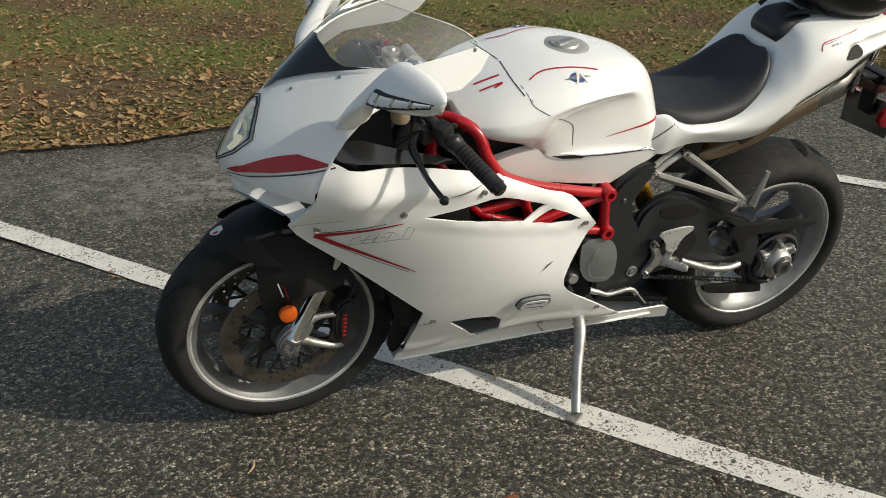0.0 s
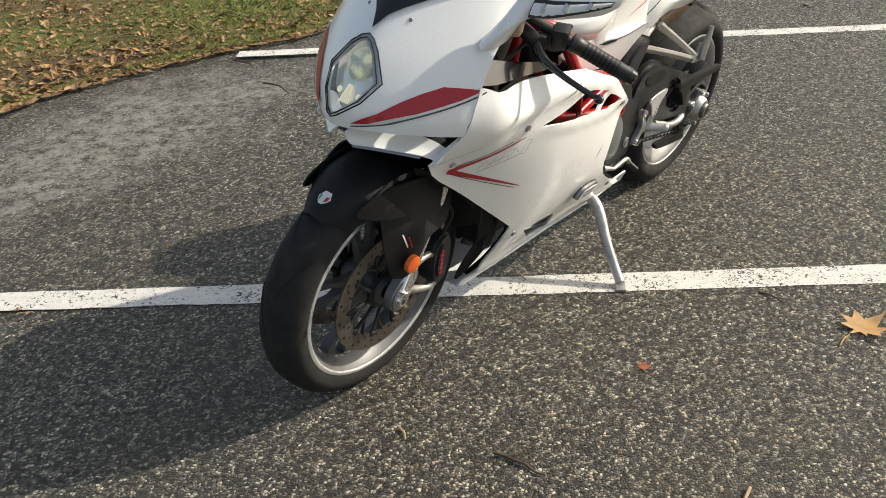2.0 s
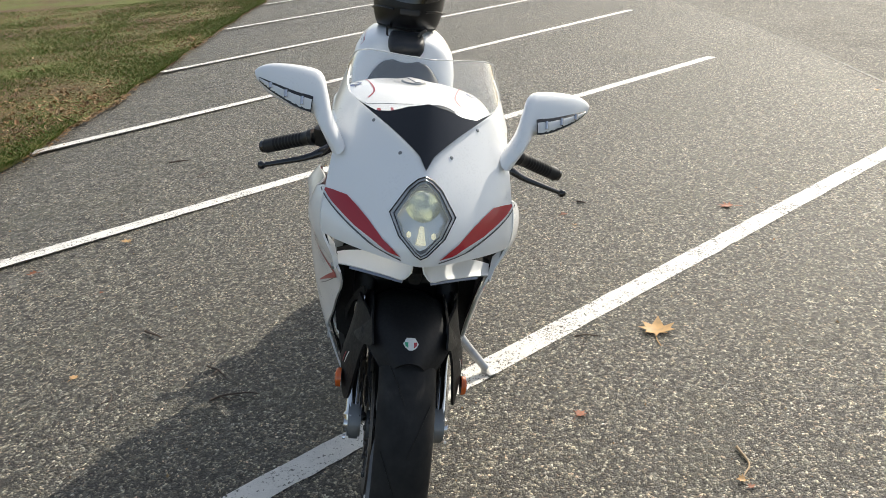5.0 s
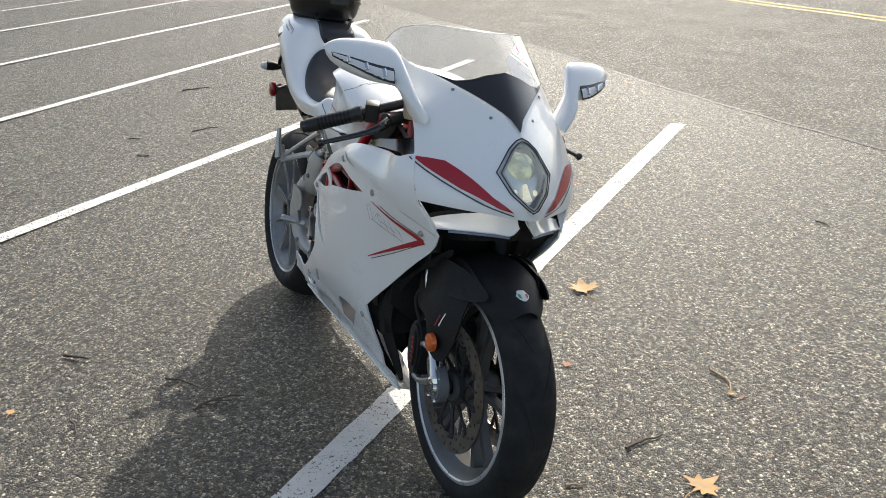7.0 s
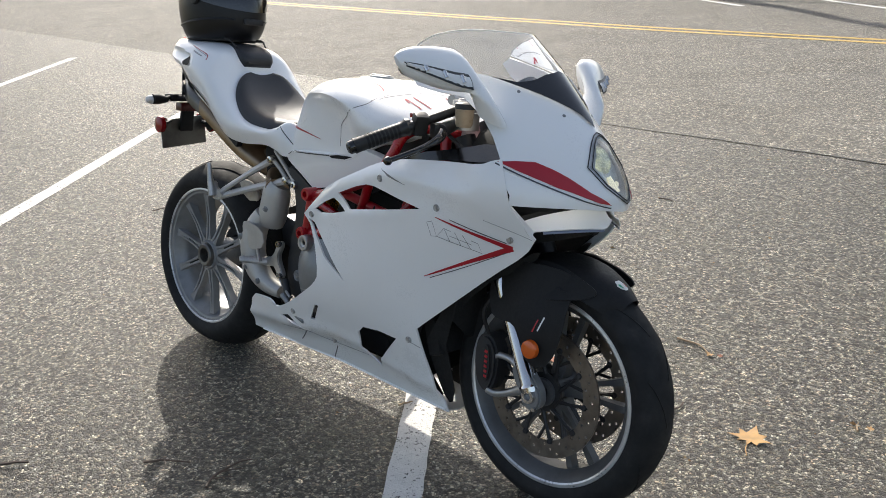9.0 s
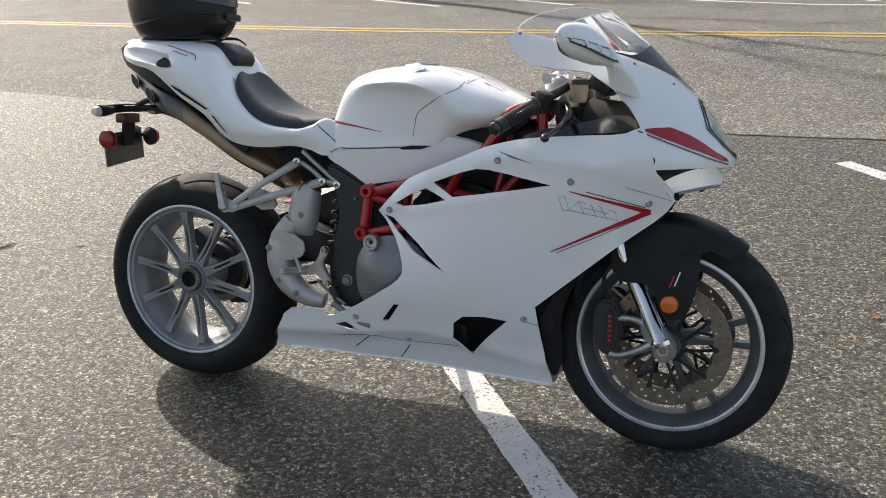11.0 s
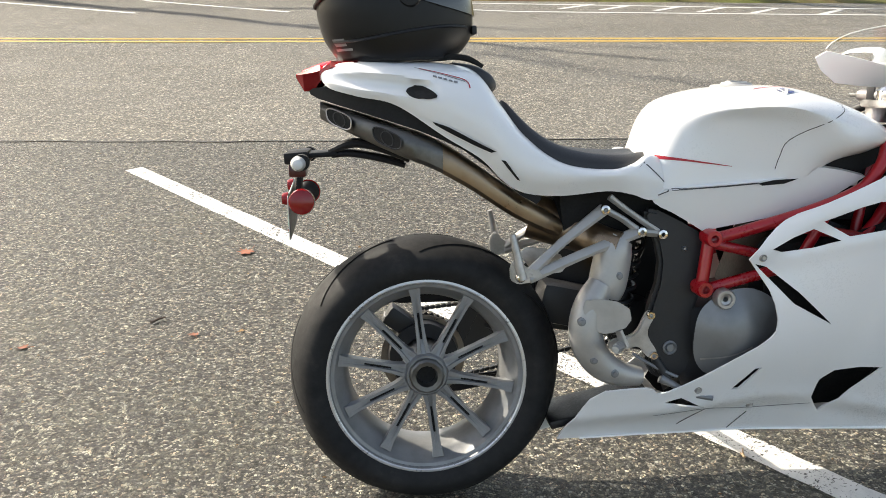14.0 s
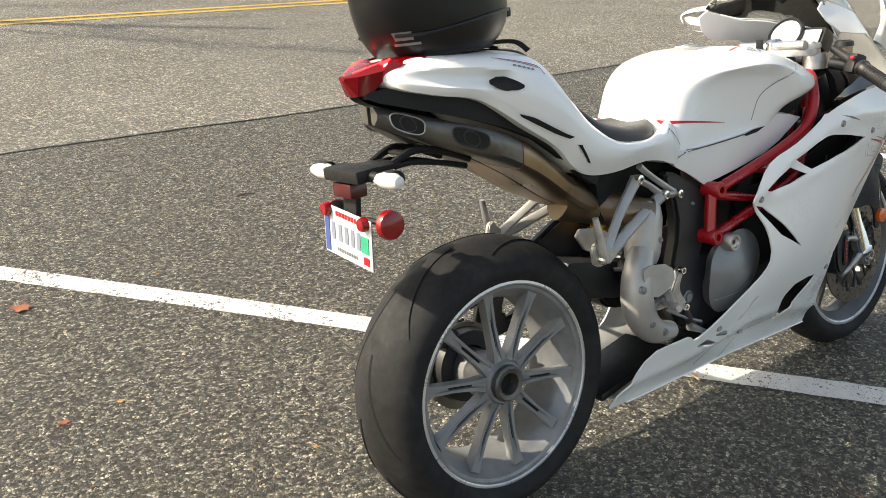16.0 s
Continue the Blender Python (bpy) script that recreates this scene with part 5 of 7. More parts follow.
    # engine mass
    eng = put("engine", block((0.46, 0.24, 0.2), (0.8, 0, 0.40), (0, -8, 0), 0.03), M["gun"])
    part("cylinder_block", block((0.22, 0.2, 0.24), (0.88, 0, 0.56), (0, 20, 0), 0.02), M["black"], eng)
    # radiator, shroud and boxes below take the near-black of painted inner shade
    part("radiator", block((0.04, 0.28, 0.3), (1.1, 0, 0.45), (0, -18, 0), 0.006), M["inner_shade"], eng)
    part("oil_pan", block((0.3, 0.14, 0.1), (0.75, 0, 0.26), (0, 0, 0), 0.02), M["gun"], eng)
    put("radiator_shroud", sheet(rounded([(-0.15, 0.36), (-0.175, 0.6), (-0.15, 0.7), (0.15, 0.7), (0.175, 0.6), (0.15, 0.36)], 1), lambda y, z: (1.2 + (z - 0.36) * 0.22, y, z), step=0.06, thick=0.004), M["inner_shade"])
    put("battery_box", block((0.3, 0.15, 0.13), (0.46, 0, 0.69), (0, -8, 0), 0.02), M["inner_shade"])
    put("airbox", block((0.44, 0.24, 0.16), (0.83, 0, 0.76), (0, 8, 0), 0.03), M["inner_shade"])
    # clutch cover (right), alternator cover (left)
    r_out = rounded([(0.602, 0.407), (0.61, 0.47), (0.65, 0.512), (0.726, 0.53), (0.8, 0.49), (0.82, 0.423), (0.79, 0.375), (0.727, 0.345), (0.644, 0.313), (0.608, 0.35)], 2)
    dome = thin_plate([(0.70, 0.43, 0.19), (0.605, 0.41, 0.155), (0.62, 0.48, 0.155), (0.66, 0.515, 0.16), (0.78, 0.5, 0.155), (0.81, 0.43, 0.155), (0.76, 0.36, 0.155), (0.64, 0.32, 0.15), (0.64, 0.43, 0.184), (0.72, 0.38, 0.184), (0.66, 0.49, 0.178)])
    cc = put("clutch_cover", sheet(r_out, lambda x, z: (x, -dome(x, z), z), step=0.02, thick=0.04), M["cast"], label="grey cast clutch cover")
    pr = flank(cc, -1)
    stroke("cast_rib", [(0.62, 0.36), (0.68, 0.372), (0.73, 0.392)], 0.004, pr, M["alloy"], cc, 0.002)
    cap = part("oil_filler_cap", lathe([(0.006, -0.014), (0.012, -0.016), (0.014, -0.02), (0.02, -0.02), (0.0225, -0.016), (0.0225, 0.006), (0.006, 0.006)], 0.661, 0.505, -0.172, 28), M["alloy"], cc, "polished oil filler cap")
    l_out = rounded([(0.685, 0.506), (0.622, 0.51), (0.59, 0.487), (0.575, 0.44), (0.574, 0.37), (0.645, 0.37), (0.677, 0.404), (0.688, 0.455)], 1)
    dl = thin_plate([(0.628, 0.435, 0.182), (0.595, 0.485, 0.166), (0.665, 0.5, 0.163), (0.68, 0.41, 0.163), (0.58, 0.37, 0.166), (0.572, 0.41, 0.166)])
    ac = put("sprocket_cover", sheet(l_out, lambda x, z: (x, dl(x, z), z), step=0.02, thick=0.04, flip=True), M["cast"])
    stroke("cast_rib", [(0.6, 0.385), (0.645, 0.395), (0.66, 0.44), (0.638, 0.485)], 0.003, flank(ac, 1), M["alloy"], ac, 0.001)
    put("water_pump", lathe([(0, 0.03), (0.014, 0.03), (0.02, 0.02), (0.022, 0), (0, 0)], 0.69, 0.385, 0.13, 20, False), M["alloy"])
    put("coolant_hose", tube([(0.70, 0.14, 0.36), (0.68, 0.15, 0.31), (0.72, 0.15, 0.28), (0.8, 0.14, 0.27)], 0.012, 10, 5), M["black"])


def tail():
    st = [
        (0.565, [(0, 0.785), (0.03, 0.785), (0.06, 0.788), (0.088, 0.79), (0.102, 0.782), (0.116, 0.765), (0.12, 0.74)]),
        (0.5, [(0, 0.785), (0.05, 0.785), (0.092, 0.80), (0.12, 0.824), (0.138, 0.812), (0.148, 0.772), (0.142, 0.725)]),
        (0.455, [(0, 0.78), (0.055, 0.78), (0.105, 0.79), (0.134, 0.804), (0.152, 0.796), (0.154, 0.772), (0.142, 0.738)]),
        (0.4, [(0, 0.775), (0.06, 0.776), (0.116, 0.79), (0.142, 0.794), (0.158, 0.786), (0.158, 0.775), (0.142, 0.746)]),
        (0.3, [(0, 0.79), (0.06, 0.792), (0.114, 0.806), (0.142, 0.81), (0.164, 0.8), (0.166, 0.775), (0.142, 0.738)]),
        (0.22, [(0, 0.83), (0.055, 0.836), (0.104, 0.866), (0.136, 0.864), (0.168, 0.842), (0.172, 0.79), (0.142, 0.745)]),
        (0.17, [(0, 0.925), (0.05, 0.927), (0.092, 0.936), (0.134, 0.922), (0.171, 0.885), (0.174, 0.82), (0.146, 0.772)]),
        (0.12, [(0, 1.008), (0.06, 1.006), (0.112, 0.994), (0.148, 0.966), (0.174, 0.925), (0.174, 0.868), (0.152, 0.822)]),
        (0.04, [(0, 1.028), (0.068, 1.027), (0.12, 1.016), (0.15, 0.995), (0.172, 0.958), (0.17, 0.91), (0.156, 0.872)]),
        (-0.06, [(0, 1.031), (0.066, 1.031), (0.115, 1.024), (0.14, 1.006), (0.155, 0.978), (0.152, 0.955), (0.142, 0.938)]),
        (-0.14, [(0, 1.033), (0.06, 1.033), (0.098, 1.027), (0.118, 1.012), (0.13, 0.988), (0.13, 0.97), (0.122, 0.957)]),
        (-0.2, [(0, 1.03), (0.045, 1.03), (0.068, 1.025), (0.082, 1.014), (0.094, 0.998), (0.095, 0.985), (0.09, 0.974)]),
        (-0.222, [(0, 1.022), (0.03, 1.022), (0.046, 1.018), (0.054, 1.012), (0.058, 1.006), (0.058, 1.0), (0.054, 0.994)]),
    ]
    body = loft(st, 8, 6)
    # a hollow runs forward between two ridges into the air scoop
    for v in body.verts:
        x, z = v.co.x, v.co.z
        hi = float(np.interp(x, [-0.225, -0.14, -0.06, -0.017, 0.022], [1.006, 1.006, 1.0, 0.992, 0.985]))
        lo = float(np.interp(x, [-0.215, -0.14, -0.06, 0.022], [0.99, 0.974, 0.961, 0.952]))
        deep = float(np.interp(x, [-0.215, -0.14, -0.06, -0.03, 0.0, 0.03], [0.0, 0.013, 0.024, 0.026, 0.017, 0.0]))
        if lo < z < hi and abs(v.co.y) > 0.03:
            v.co.y -= math.copysign(deep * math.sin(math.pi * (z - lo) / (hi - lo)) ** 0.8, v.co.y)
    ob = put("tail_unit", body, M["white"], label="white pointed tail unit with hollowed flanks", degrees=40)
    for s in (-1, 1):
        pl = flank(ob, s)
        hole = rounded([(-0.042, 0.968), (-0.012, 0.985), (0.028, 0.96), (0.024, 0.951), (-0.006, 0.95), (-0.034, 0.957)], 1)
        # scoop and side slots: flat near-black decals paint the shade in the openings
        decal("air_scoop", hole, pl, M["inner_shade"], ob, 0.008, 0.003)
        decal("side_slot", [(0.016, 0.905), (0.05, 0.893), (0.1, 0.866), (0.15, 0.84), (0.14, 0.838), (0.1, 0.856), (0.05, 0.882), (0.022, 0.898)], pl, M["inner_shade"], ob, 0.008, 0.003)
        decal("side_slot", [(0.16, 0.823), (0.17, 0.82), (0.204, 0.776), (0.196, 0.78)], pl, M["inner_shade"], ob, 0.008, 0.003)
        stroke("seam", [(0.472, 0.815), (0.51, 0.782), (0.543, 0.75)], 0.0028, pl, M["line_decal"], ob, 0.0006)
        stroke("red_line", [(-0.01, 1.014), (0.05, 1.0), (0.088, 0.988), (0.096, 0.972)], (0.001, 0.0026), pl, M["red_decal"], ob)
        stroke("pin_line", [(-0.02, 1.016), (0.04, 1.0), (0.086, 0.986)], (0.0008, 0.0016), pl, M["grey_decal"], ob)
        for i in range(5):
            x, z = 0.018 + i * 0.011, 1.0 - i * 0.003
            decal("letter_bar", [(x, z), (x + 0.008, z - 0.002), (x + 0.008, z - 0.006), (x, z - 0.004)], pl, M["grey_decal"], ob)
        # dark underside below the white flank
        u = rounded([(-0.252, 0.974), (-0.21, 0.979), (-0.135, 0.962), (-0.068, 0.946), (0.017, 0.905), (0.104, 0.87), (0.167, 0.825), (0.21, 0.775), (0.26, 0.74), (0.239, 0.713), (0.106, 0.83), (0.012, 0.875), (-0.068, 0.902), (-0.19, 0.94), (-0.245, 0.958)], 1)
        put("tail_underside", sheet(u, lambda x, z: (x, s * float(np.interp(x, [-0.26, -0.2, -0.12, -0.05, 0.2], [0.024, 0.064, 0.106, 0.128, 0.137])), z), step=0.05, thick=0.02, flip=s > 0), M["matte"])
    # tail light wedge
    tl = loft([(-0.28, [(0, 1.008), (0.004, 1.008), (0.008, 1.0075), (0.011, 1.005), (0.007, 1.0), (0, 0.998)]),
               (-0.262, [(0, 1.013), (0.012, 1.013), (0.024, 1.012), (0.033, 1.006), (0.022, 0.969), (0, 0.967)]),
               (-0.24, [(0, 1.023), (0.02, 1.023), (0.038, 1.0205), (0.05, 1.0095), (0.034, 0.969), (0, 0.967)]),
               (-0.224, [(0, 1.029), (0.024, 1.029), (0.047, 1.0265), (0.063, 1.013), (0.05, 0.99), (0, 0.975)]),
               (-0.2, [(0, 1.028), (0.02, 1.03), (0.03, 1.0345), (0.065, 1.0315), (0.083, 1.0195), (0.06, 0.998)]),
               (-0.14, [(0, 1.02), (0.044, 1.022), (0.05, 1.0362), (0.074, 1.0335), (0.09, 1.0305), (0.07, 1.0)])], 1, 1)
    light = put("tail_light", tl, M["tail"], label="lit red wedge-shaped tail light", degrees=12)
    for s in (-1, 1):
        part("light_bar", tube([(-0.262, s * 0.014, 1.012), (-0.228, s * 0.042, 1.0235), (-0.2, s * 0.052, 1.031)], 0.003, 8, 4), M["tail_glow"], light, "glowing red light bar")
    put("light_surround", block((0.06, 0.09, 0.02), (-0.2, 0, 0.972), (0, -10, 0), 0.006), M["black"])
    # seat pad, dished, inside the white rim
    rows = []
    for x, w, z in spline([(0.515, 0.06, 0.826), (0.49, 0.092, 0.825), (0.44, 0.124, 0.823), (0.37, 0.139, 0.828), (0.3, 0.141, 0.846), (0.25, 0.134, 0.875), (0.212, 0.119, 0.91), (0.188, 0.094, 0.938), (0.178, 0.062, 0.946)], 4):
        half = [(0, z - 0.008), (w * 0.4, z - 0.005), (w * 0.7, z), (w * 0.88, z - 0.006), (w, z - 0.024), (w * 1.02, z - 0.05)]
        half = [tuple(q) for q in spline(half, 2)]
        rows.append([(x, -y, q) for y, q in half[:0:-1]] + [(x, y, q) for y, q in half])
    put("seat", grid(rows, True, True), M["leather"], label="black vinyl rider's seat")
    pad = [(x - 0.02, p) for x, p in [(0.186, [(0, 0.99), (0.03, 0.989), (0.042, 0.983), (0.044, 0.976), (0.036, 0.97)]), (0.172, [(0, 1.006), (0.045, 1.004), (0.056, 0.994), (0.058, 0.978), (0.05, 0.96)]),
           (0.14, [(0, 1.022), (0.05, 1.02), (0.062, 1.008), (0.064, 0.985), (0.056, 0.955)]), (0.09, [(0, 1.029), (0.045, 1.029), (0.058, 1.019), (0.06, 1.0), (0.055, 0.98)])]]
    put("bump_stop", loft(pad, 4, 3), M["leather"], label="small black padded bump stop")
    # silencers: on each side one boxy can whose outer rear face is cut on a slant, with two mouths in it
    for s in (-1, 1):
        rows = []
        for x, y1, zt, zb in spline([(-0.228, 0.03, 0.946, 0.908), (-0.2, 0.048, 0.938, 0.893), (-0.12, 0.098, 0.912, 0.856), (-0.045, 0.14, 0.886, 0.824), (0.02, 0.142, 0.862, 0.797), (0.1, 0.134, 0.815, 0.752), (0.2, 0.115, 0.744, 0.685), (0.29, 0.085, 0.69, 0.64), (0.33, 0.06, 0.67, 0.63)], 4):
            y0, m, h = 0.006, (zt + zb) / 2, (zt - zb) / 2
            rows.append([(x, s * y, z) for y, z in ((y0, zb + 0.004), (y0, zt - 0.002), (y1 * 0.55, zt), (y1 - 0.012, zt - 0.003), (y1 - 0.003, zt - 0.012), (y1, m + 0.004), (y1 - 0.003, zb + 0.012), (y1 - 0.014, zb + 0.002), (y1 * 0.55, zb))])
        can = put("silencer", grid(rows[:18], True, True), M["can"], label="grey steel silencer with two slanting dark mouths", degrees=40)
        part("silencer_pipe", grid([[Vector(q) + (Vector(q) - sum((Vector(p) for p in r), Vector()) / 9) * 0.03 for q in r] for r in rows[17:]], True, True), M["titan"], can, "bronze heat-tinted pipe")
        for cx, cy, cz, ww in ((-0.182, 0.0645, 0.908, 0.034), (-0.078, 0.126, 0.868, 0.037)):
            m4 = Matrix.Translation((cx, s * cy, cz)) @ Matrix(((0.83, -0.53 * 1.0, 0.0), (0.53 * s, 0.83 * s, 0.0), (-0.36, 0.0, 0.93))).to_4x4()
            rim = [(u * ww, w * 0.0185) for u, w in rounded([(-1, 0.9), (0.55, 1.05), (1, 0.7), (0.85, -0.95), (-0.6, -1.05), (-1, -0.5)], 2)]
            part("mouth_rim", tube([m4 @ Vector((u, 0.0045, w)) for u, w in rim + rim[:1]], 0.0016, 6, 1), M["alloy"] if cx < -0.1 else M["gun"], can)
            # flat near-black face paints the shade inside the mouth
            b = bmesh.new()
            b.faces.new([b.verts.new(m4 @ Vector((u * 0.98, 0.0046, w * 0.98))) for u, w in rim])
            part("mouth", b, M["inner_shade"], can)
            pipe = lathe([(0.0145, 0.0062), (0.0165, 0.0062), (0.0165, -0.004), (0.0145, -0.004)], seg=24)
            bmesh.ops.transform(pipe, matrix=m4, verts=pipe.verts[:])
            part("outlet_pipe", pipe, M["gun"], can)
            hole = lathe([(0, 0.0052), (0.015, 0.0052), (0.015, 0.004), (0, 0.004)], seg=20, closed=False)
            bmesh.ops.transform(hole, matrix=m4, verts=hole.verts[:])
            part("outlet_hole", hole, M["inner_shade"], can)
    put("silencer_link", tube([(0.26, 0, 0.675), (0.34, -0.03, 0.645), (0.4, -0.09, 0.625), (0.44, -0.12, 0.615)], [0.055, 0.046, 0.038, 0.036], 18, 5), M["titan"])
    # header elbow under a pale heat shield on the right
    el = put("exhaust_elbow", tube([(0.395, -0.128, 0.535), (0.368, -0.136, 0.49), (0.357, -0.14, 0.44), (0.364, -0.14, 0.395), (0.392, -0.137, 0.352), (0.435, -0.132, 0.325), (0.49, -0.125, 0.312)], [0.03, 0.036, 0.0385, 0.038, 0.035, 0.03, 0.022], 22, 5), M["pale_shield"], label="pale grey cast exhaust shield")
    part("upper_shield", tube([(0.44, -0.108, 0.635), (0.428, -0.11, 0.612), (0.42, -0.11, 0.57), (0.412, -0.112, 0.53), (0.405, -0.112, 0.505)], [0.032, 0.041, 0.0435, 0.0435, 0.038], 22, 4), M["pale_shield"], el)
    for x, z, y in ((0.428, 0.557, -0.15), (0.34, 0.46, -0.175), (0.37, 0.37, -0.172), (0.42, 0.335, -0.165)):
        part("shield_bolt", lathe([(0, -0.008), (0.005, -0.008), (0.006, -0.004), (0.0095, -0.003), (0.0095, 0.006), (0, 0.006)], x, z, y, 12, False), M["cast"], el)
    # shock with gold reservoir, behind the tank
    put("shock_reservoir", tube([(0.492, 0.07, 0.612), (0.488, 0.07, 0.604), (0.448, 0.07, 0.525), (0.444, 0.07, 0.518)], [0.02, 0.025, 0.025, 0.02], 18, 1), M["gold"], label="gold shock absorber reservoir")
    coil = []
    for i in range(90):
        a = i * 0.45
        coil.append((0.47 + i * 0.0003 + 0.03 * math.cos(a), 0.03 * math.sin(a), 0.44 + i * 0.0022))
    put("shock_spring", tube(coil, 0.006, 6, 1), M["gun"])
    put("shock_body", tube([(0.47, 0, 0.42), (0.495, 0, 0.66)], 0.02, 14, 1), M["gun"])


def swingarm():
    up = rounded([(0.53, 0.5), (0.511, 0.57), (0.443, 0.605), (0.384, 0.594), (0.297, 0.551), (0.215, 0.509), (0.167, 0.493), (0.11, 0.452), (0.083, 0.4), (0.08, 0.33), (0.096, 0.3), (0.125, 0.33), (0.194, 0.338), (0.308, 0.366), (0.405, 0.35), (0.46, 0.34), (0.53, 0.33), (0.56, 0.4)], 2)
    hole = rounded([(0.293, 0.492), (0.237, 0.494), (0.176, 0.435), (0.162, 0.366), (0.25, 0.395)], 2)
    sa = put("swingarm", slab(up, 0.118, 0.15, 0.01, holes=[hole]), M["gun"], label="black single-sided swingarm")
    for q in ([(0.47, 0.565), (0.38, 0.572), (0.32, 0.54), (0.36, 0.52), (0.45, 0.53)], [(0.44, 0.47), (0.34, 0.49), (0.31, 0.43), (0.34, 0.39), (0.43, 0.39)]):
        part("cast_pocket", slab(rounded(q, 2), 0.1485, 0.1525, 0.0015), M["matte"], sa)
    part("swingarm_web", block((0.28, 0.1, 0.1), (0.42, 0.065, 0.43), (0, 12, 0), 0.02), M["gun"], sa)
    part("hub_carrier", lathe([(0.05, 0.05), (0.084, 0.05), (0.09, 0.08), (0.09, 0.112), (0.05, 0.112)], 0, 0.322, 0, 32), M["gun"], sa)
    blade = rounded([(0.225, 0.452), (0.205, 0.468), (0.141, 0.473), (-0.08, 0.456), (-0.094, 0.436), (0.08, 0.436), (0.15, 0.438), (0.14, 0.38), (0.165, 0.38), (0.19, 0.43)], 1)
    part("chain_guard", slab(blade, 0.142, 0.162, 0.003), M["matte"], sa, "long black chain guard")
    lower = rounded([(0.231, 0.258), (0.156, 0.249), (0.022, 0.24), (0.001, 0.2), (0.01, 0.193), (0.144, 0.212), (0.224, 0.232)], 1)
    part("shark_fin", slab(lower, 0.12, 0.135, 0.004), M["matte"], sa)
    part("torque_rod", tube([(0.365, 0.166, 0.395), (0.312, 0.17, 0.372), (0.254, 0.17, 0.35), (0.198, 0.17, 0.342), (0.155, 0.166, 0.346)], [0.008, 0.0105, 0.0105, 0.0105, 0.009], 12, 4), M["alloy"], sa, "polished alloy rod")
    cal = put("rear_caliper", block((0.07, 0.06, 0.05), (-0.06, 0.085, 0.41), (0, 35, 0), 0.01), M["gun"])
    part("caliper_pin", tube([(-0.09, 0.06, 0.42), (-0.09, 0.11, 0.42)], 0.006, 8, 1), M["alloy"], cal)
    put("hugger_bracket", slab(rounded([(0.2, 0.62), (0.3, 0.61), (0.33, 0.56), (0.25, 0.55)], 1), -0.1, -0.09, 0.002), M["alloy"])


def controls():
    for s in (-1, 1):
        a, b = Vector((1.115, s * 0.245, 0.885)), Vector((1.052, s * 0.374, 0.83))
        d = (b - a).normalized()
        clamp = put("handlebar", tube([tuple(a - d * 0.12), tuple(a + d * 0.02)], 0.0115, 12, 1), M["black"])
        g = tube([tuple(a + d * 0.005), tuple(a + d * 0.015), tuple(a + d * 0.03), tuple(b - d * 0.02), tuple(b - d * 0.008)], [0.02, 0.021, 0.0175, 0.0172, 0.0185], 18, 2)
        part("grip", g, M["black"], clamp, "ribbed black rubber grip")
        for i in range(9):
            q = a + d * (0.035 + i * 0.0095)
            part("grip_rib", tube([tuple(q), tuple(q + d * 0.006)], 0.01775, 16, 1), M["matte"], clamp)
        part("bar_end", tube([tuple(b - d * 0.01), tuple(b + d * 0.004), tuple(b + d * 0.008)], [0.0165, 0.0155, 0.011], 16, 1), M["black_gloss"], clamp)
        part("switch_box", block((0.034, 0.036, 0.052), tuple(a - d * 0.02 + Vector((0.0, 0, -0.002))), (0, 20, s * 25), 0.009), M["black"], clamp)
        part("switch_button", block((0.012, 0.012, 0.01), tuple(a - d * 0.02 + Vector((-0.02, s * 0.004, 0.016))), (0, 0, 0), 0.003), M["red_refl"] if s < 0 else M["gun"], clamp)
        pts = [(1.165, s * 0.19, 0.888), (1.19, s * 0.225, 0.868), (1.188, s * 0.26, 0.85), (1.184, s * 0.31, 0.834), (1.169, s * 0.362, 0.816)]
        lev = put("brake_lever" if s < 0 else "clutch_lever", tube(pts, [0.01, 0.011, 0.008, 0.0065, 0.006], 10, 5, flat=0.65), M["black_gloss"])
        ball = lathe([(0, 0.0105), (0.006, 0.009), (0.0102, 0.003), (0.0102, -0.003), (0.006, -0.009), (0, -0.0105)], 1.168, 0.815, s * 0.366, 14, False)
        part("lever_ball", ball, M["black_gloss"], lev)
        part("master_cylinder", tube([(1.15, s * 0.14, 0.892), (1.17, s * 0.205, 0.878)], [0.015, 0.017], 14, 1), M["gun"], lev)
        part("lever_perch", block((0.03, 0.03, 0.035), (1.155, s * 0.2, 0.878), (0, 0, s * 20), 0.006), M["black"], lev)
        res = put("fluid_reservoir", lathe([(0, -0.028), (0.017, -0.028), (0.021, -0.02), (0.0225, 0.014), (0, 0.014)], 1.195, 0.918, s * 0.155, 24, False, axis="Z"), M["fluid"], label="cloudy fluid reservoir with a black cap")
        res.data.transform(Matrix.Translation((1.195 - 1.195, 0, 0)))
        part("reservoir_cap", lathe([(0, 0.03), (0.018, 0.03), (0.024, 0.026), (0.0255, 0.014), (0, 0.014)], 1.195, 0.918, s * 0.155, 24, False, axis="Z"), M["black"], res)
        put("cable", tube([(1.16, s * 0.17, 0.87), (1.22, s * 0.15, 0.82), (1.2, s * 0.1, 0.76), (1.12, s * 0.08, 0.74)], 0.005, 8, 6), M["black"])
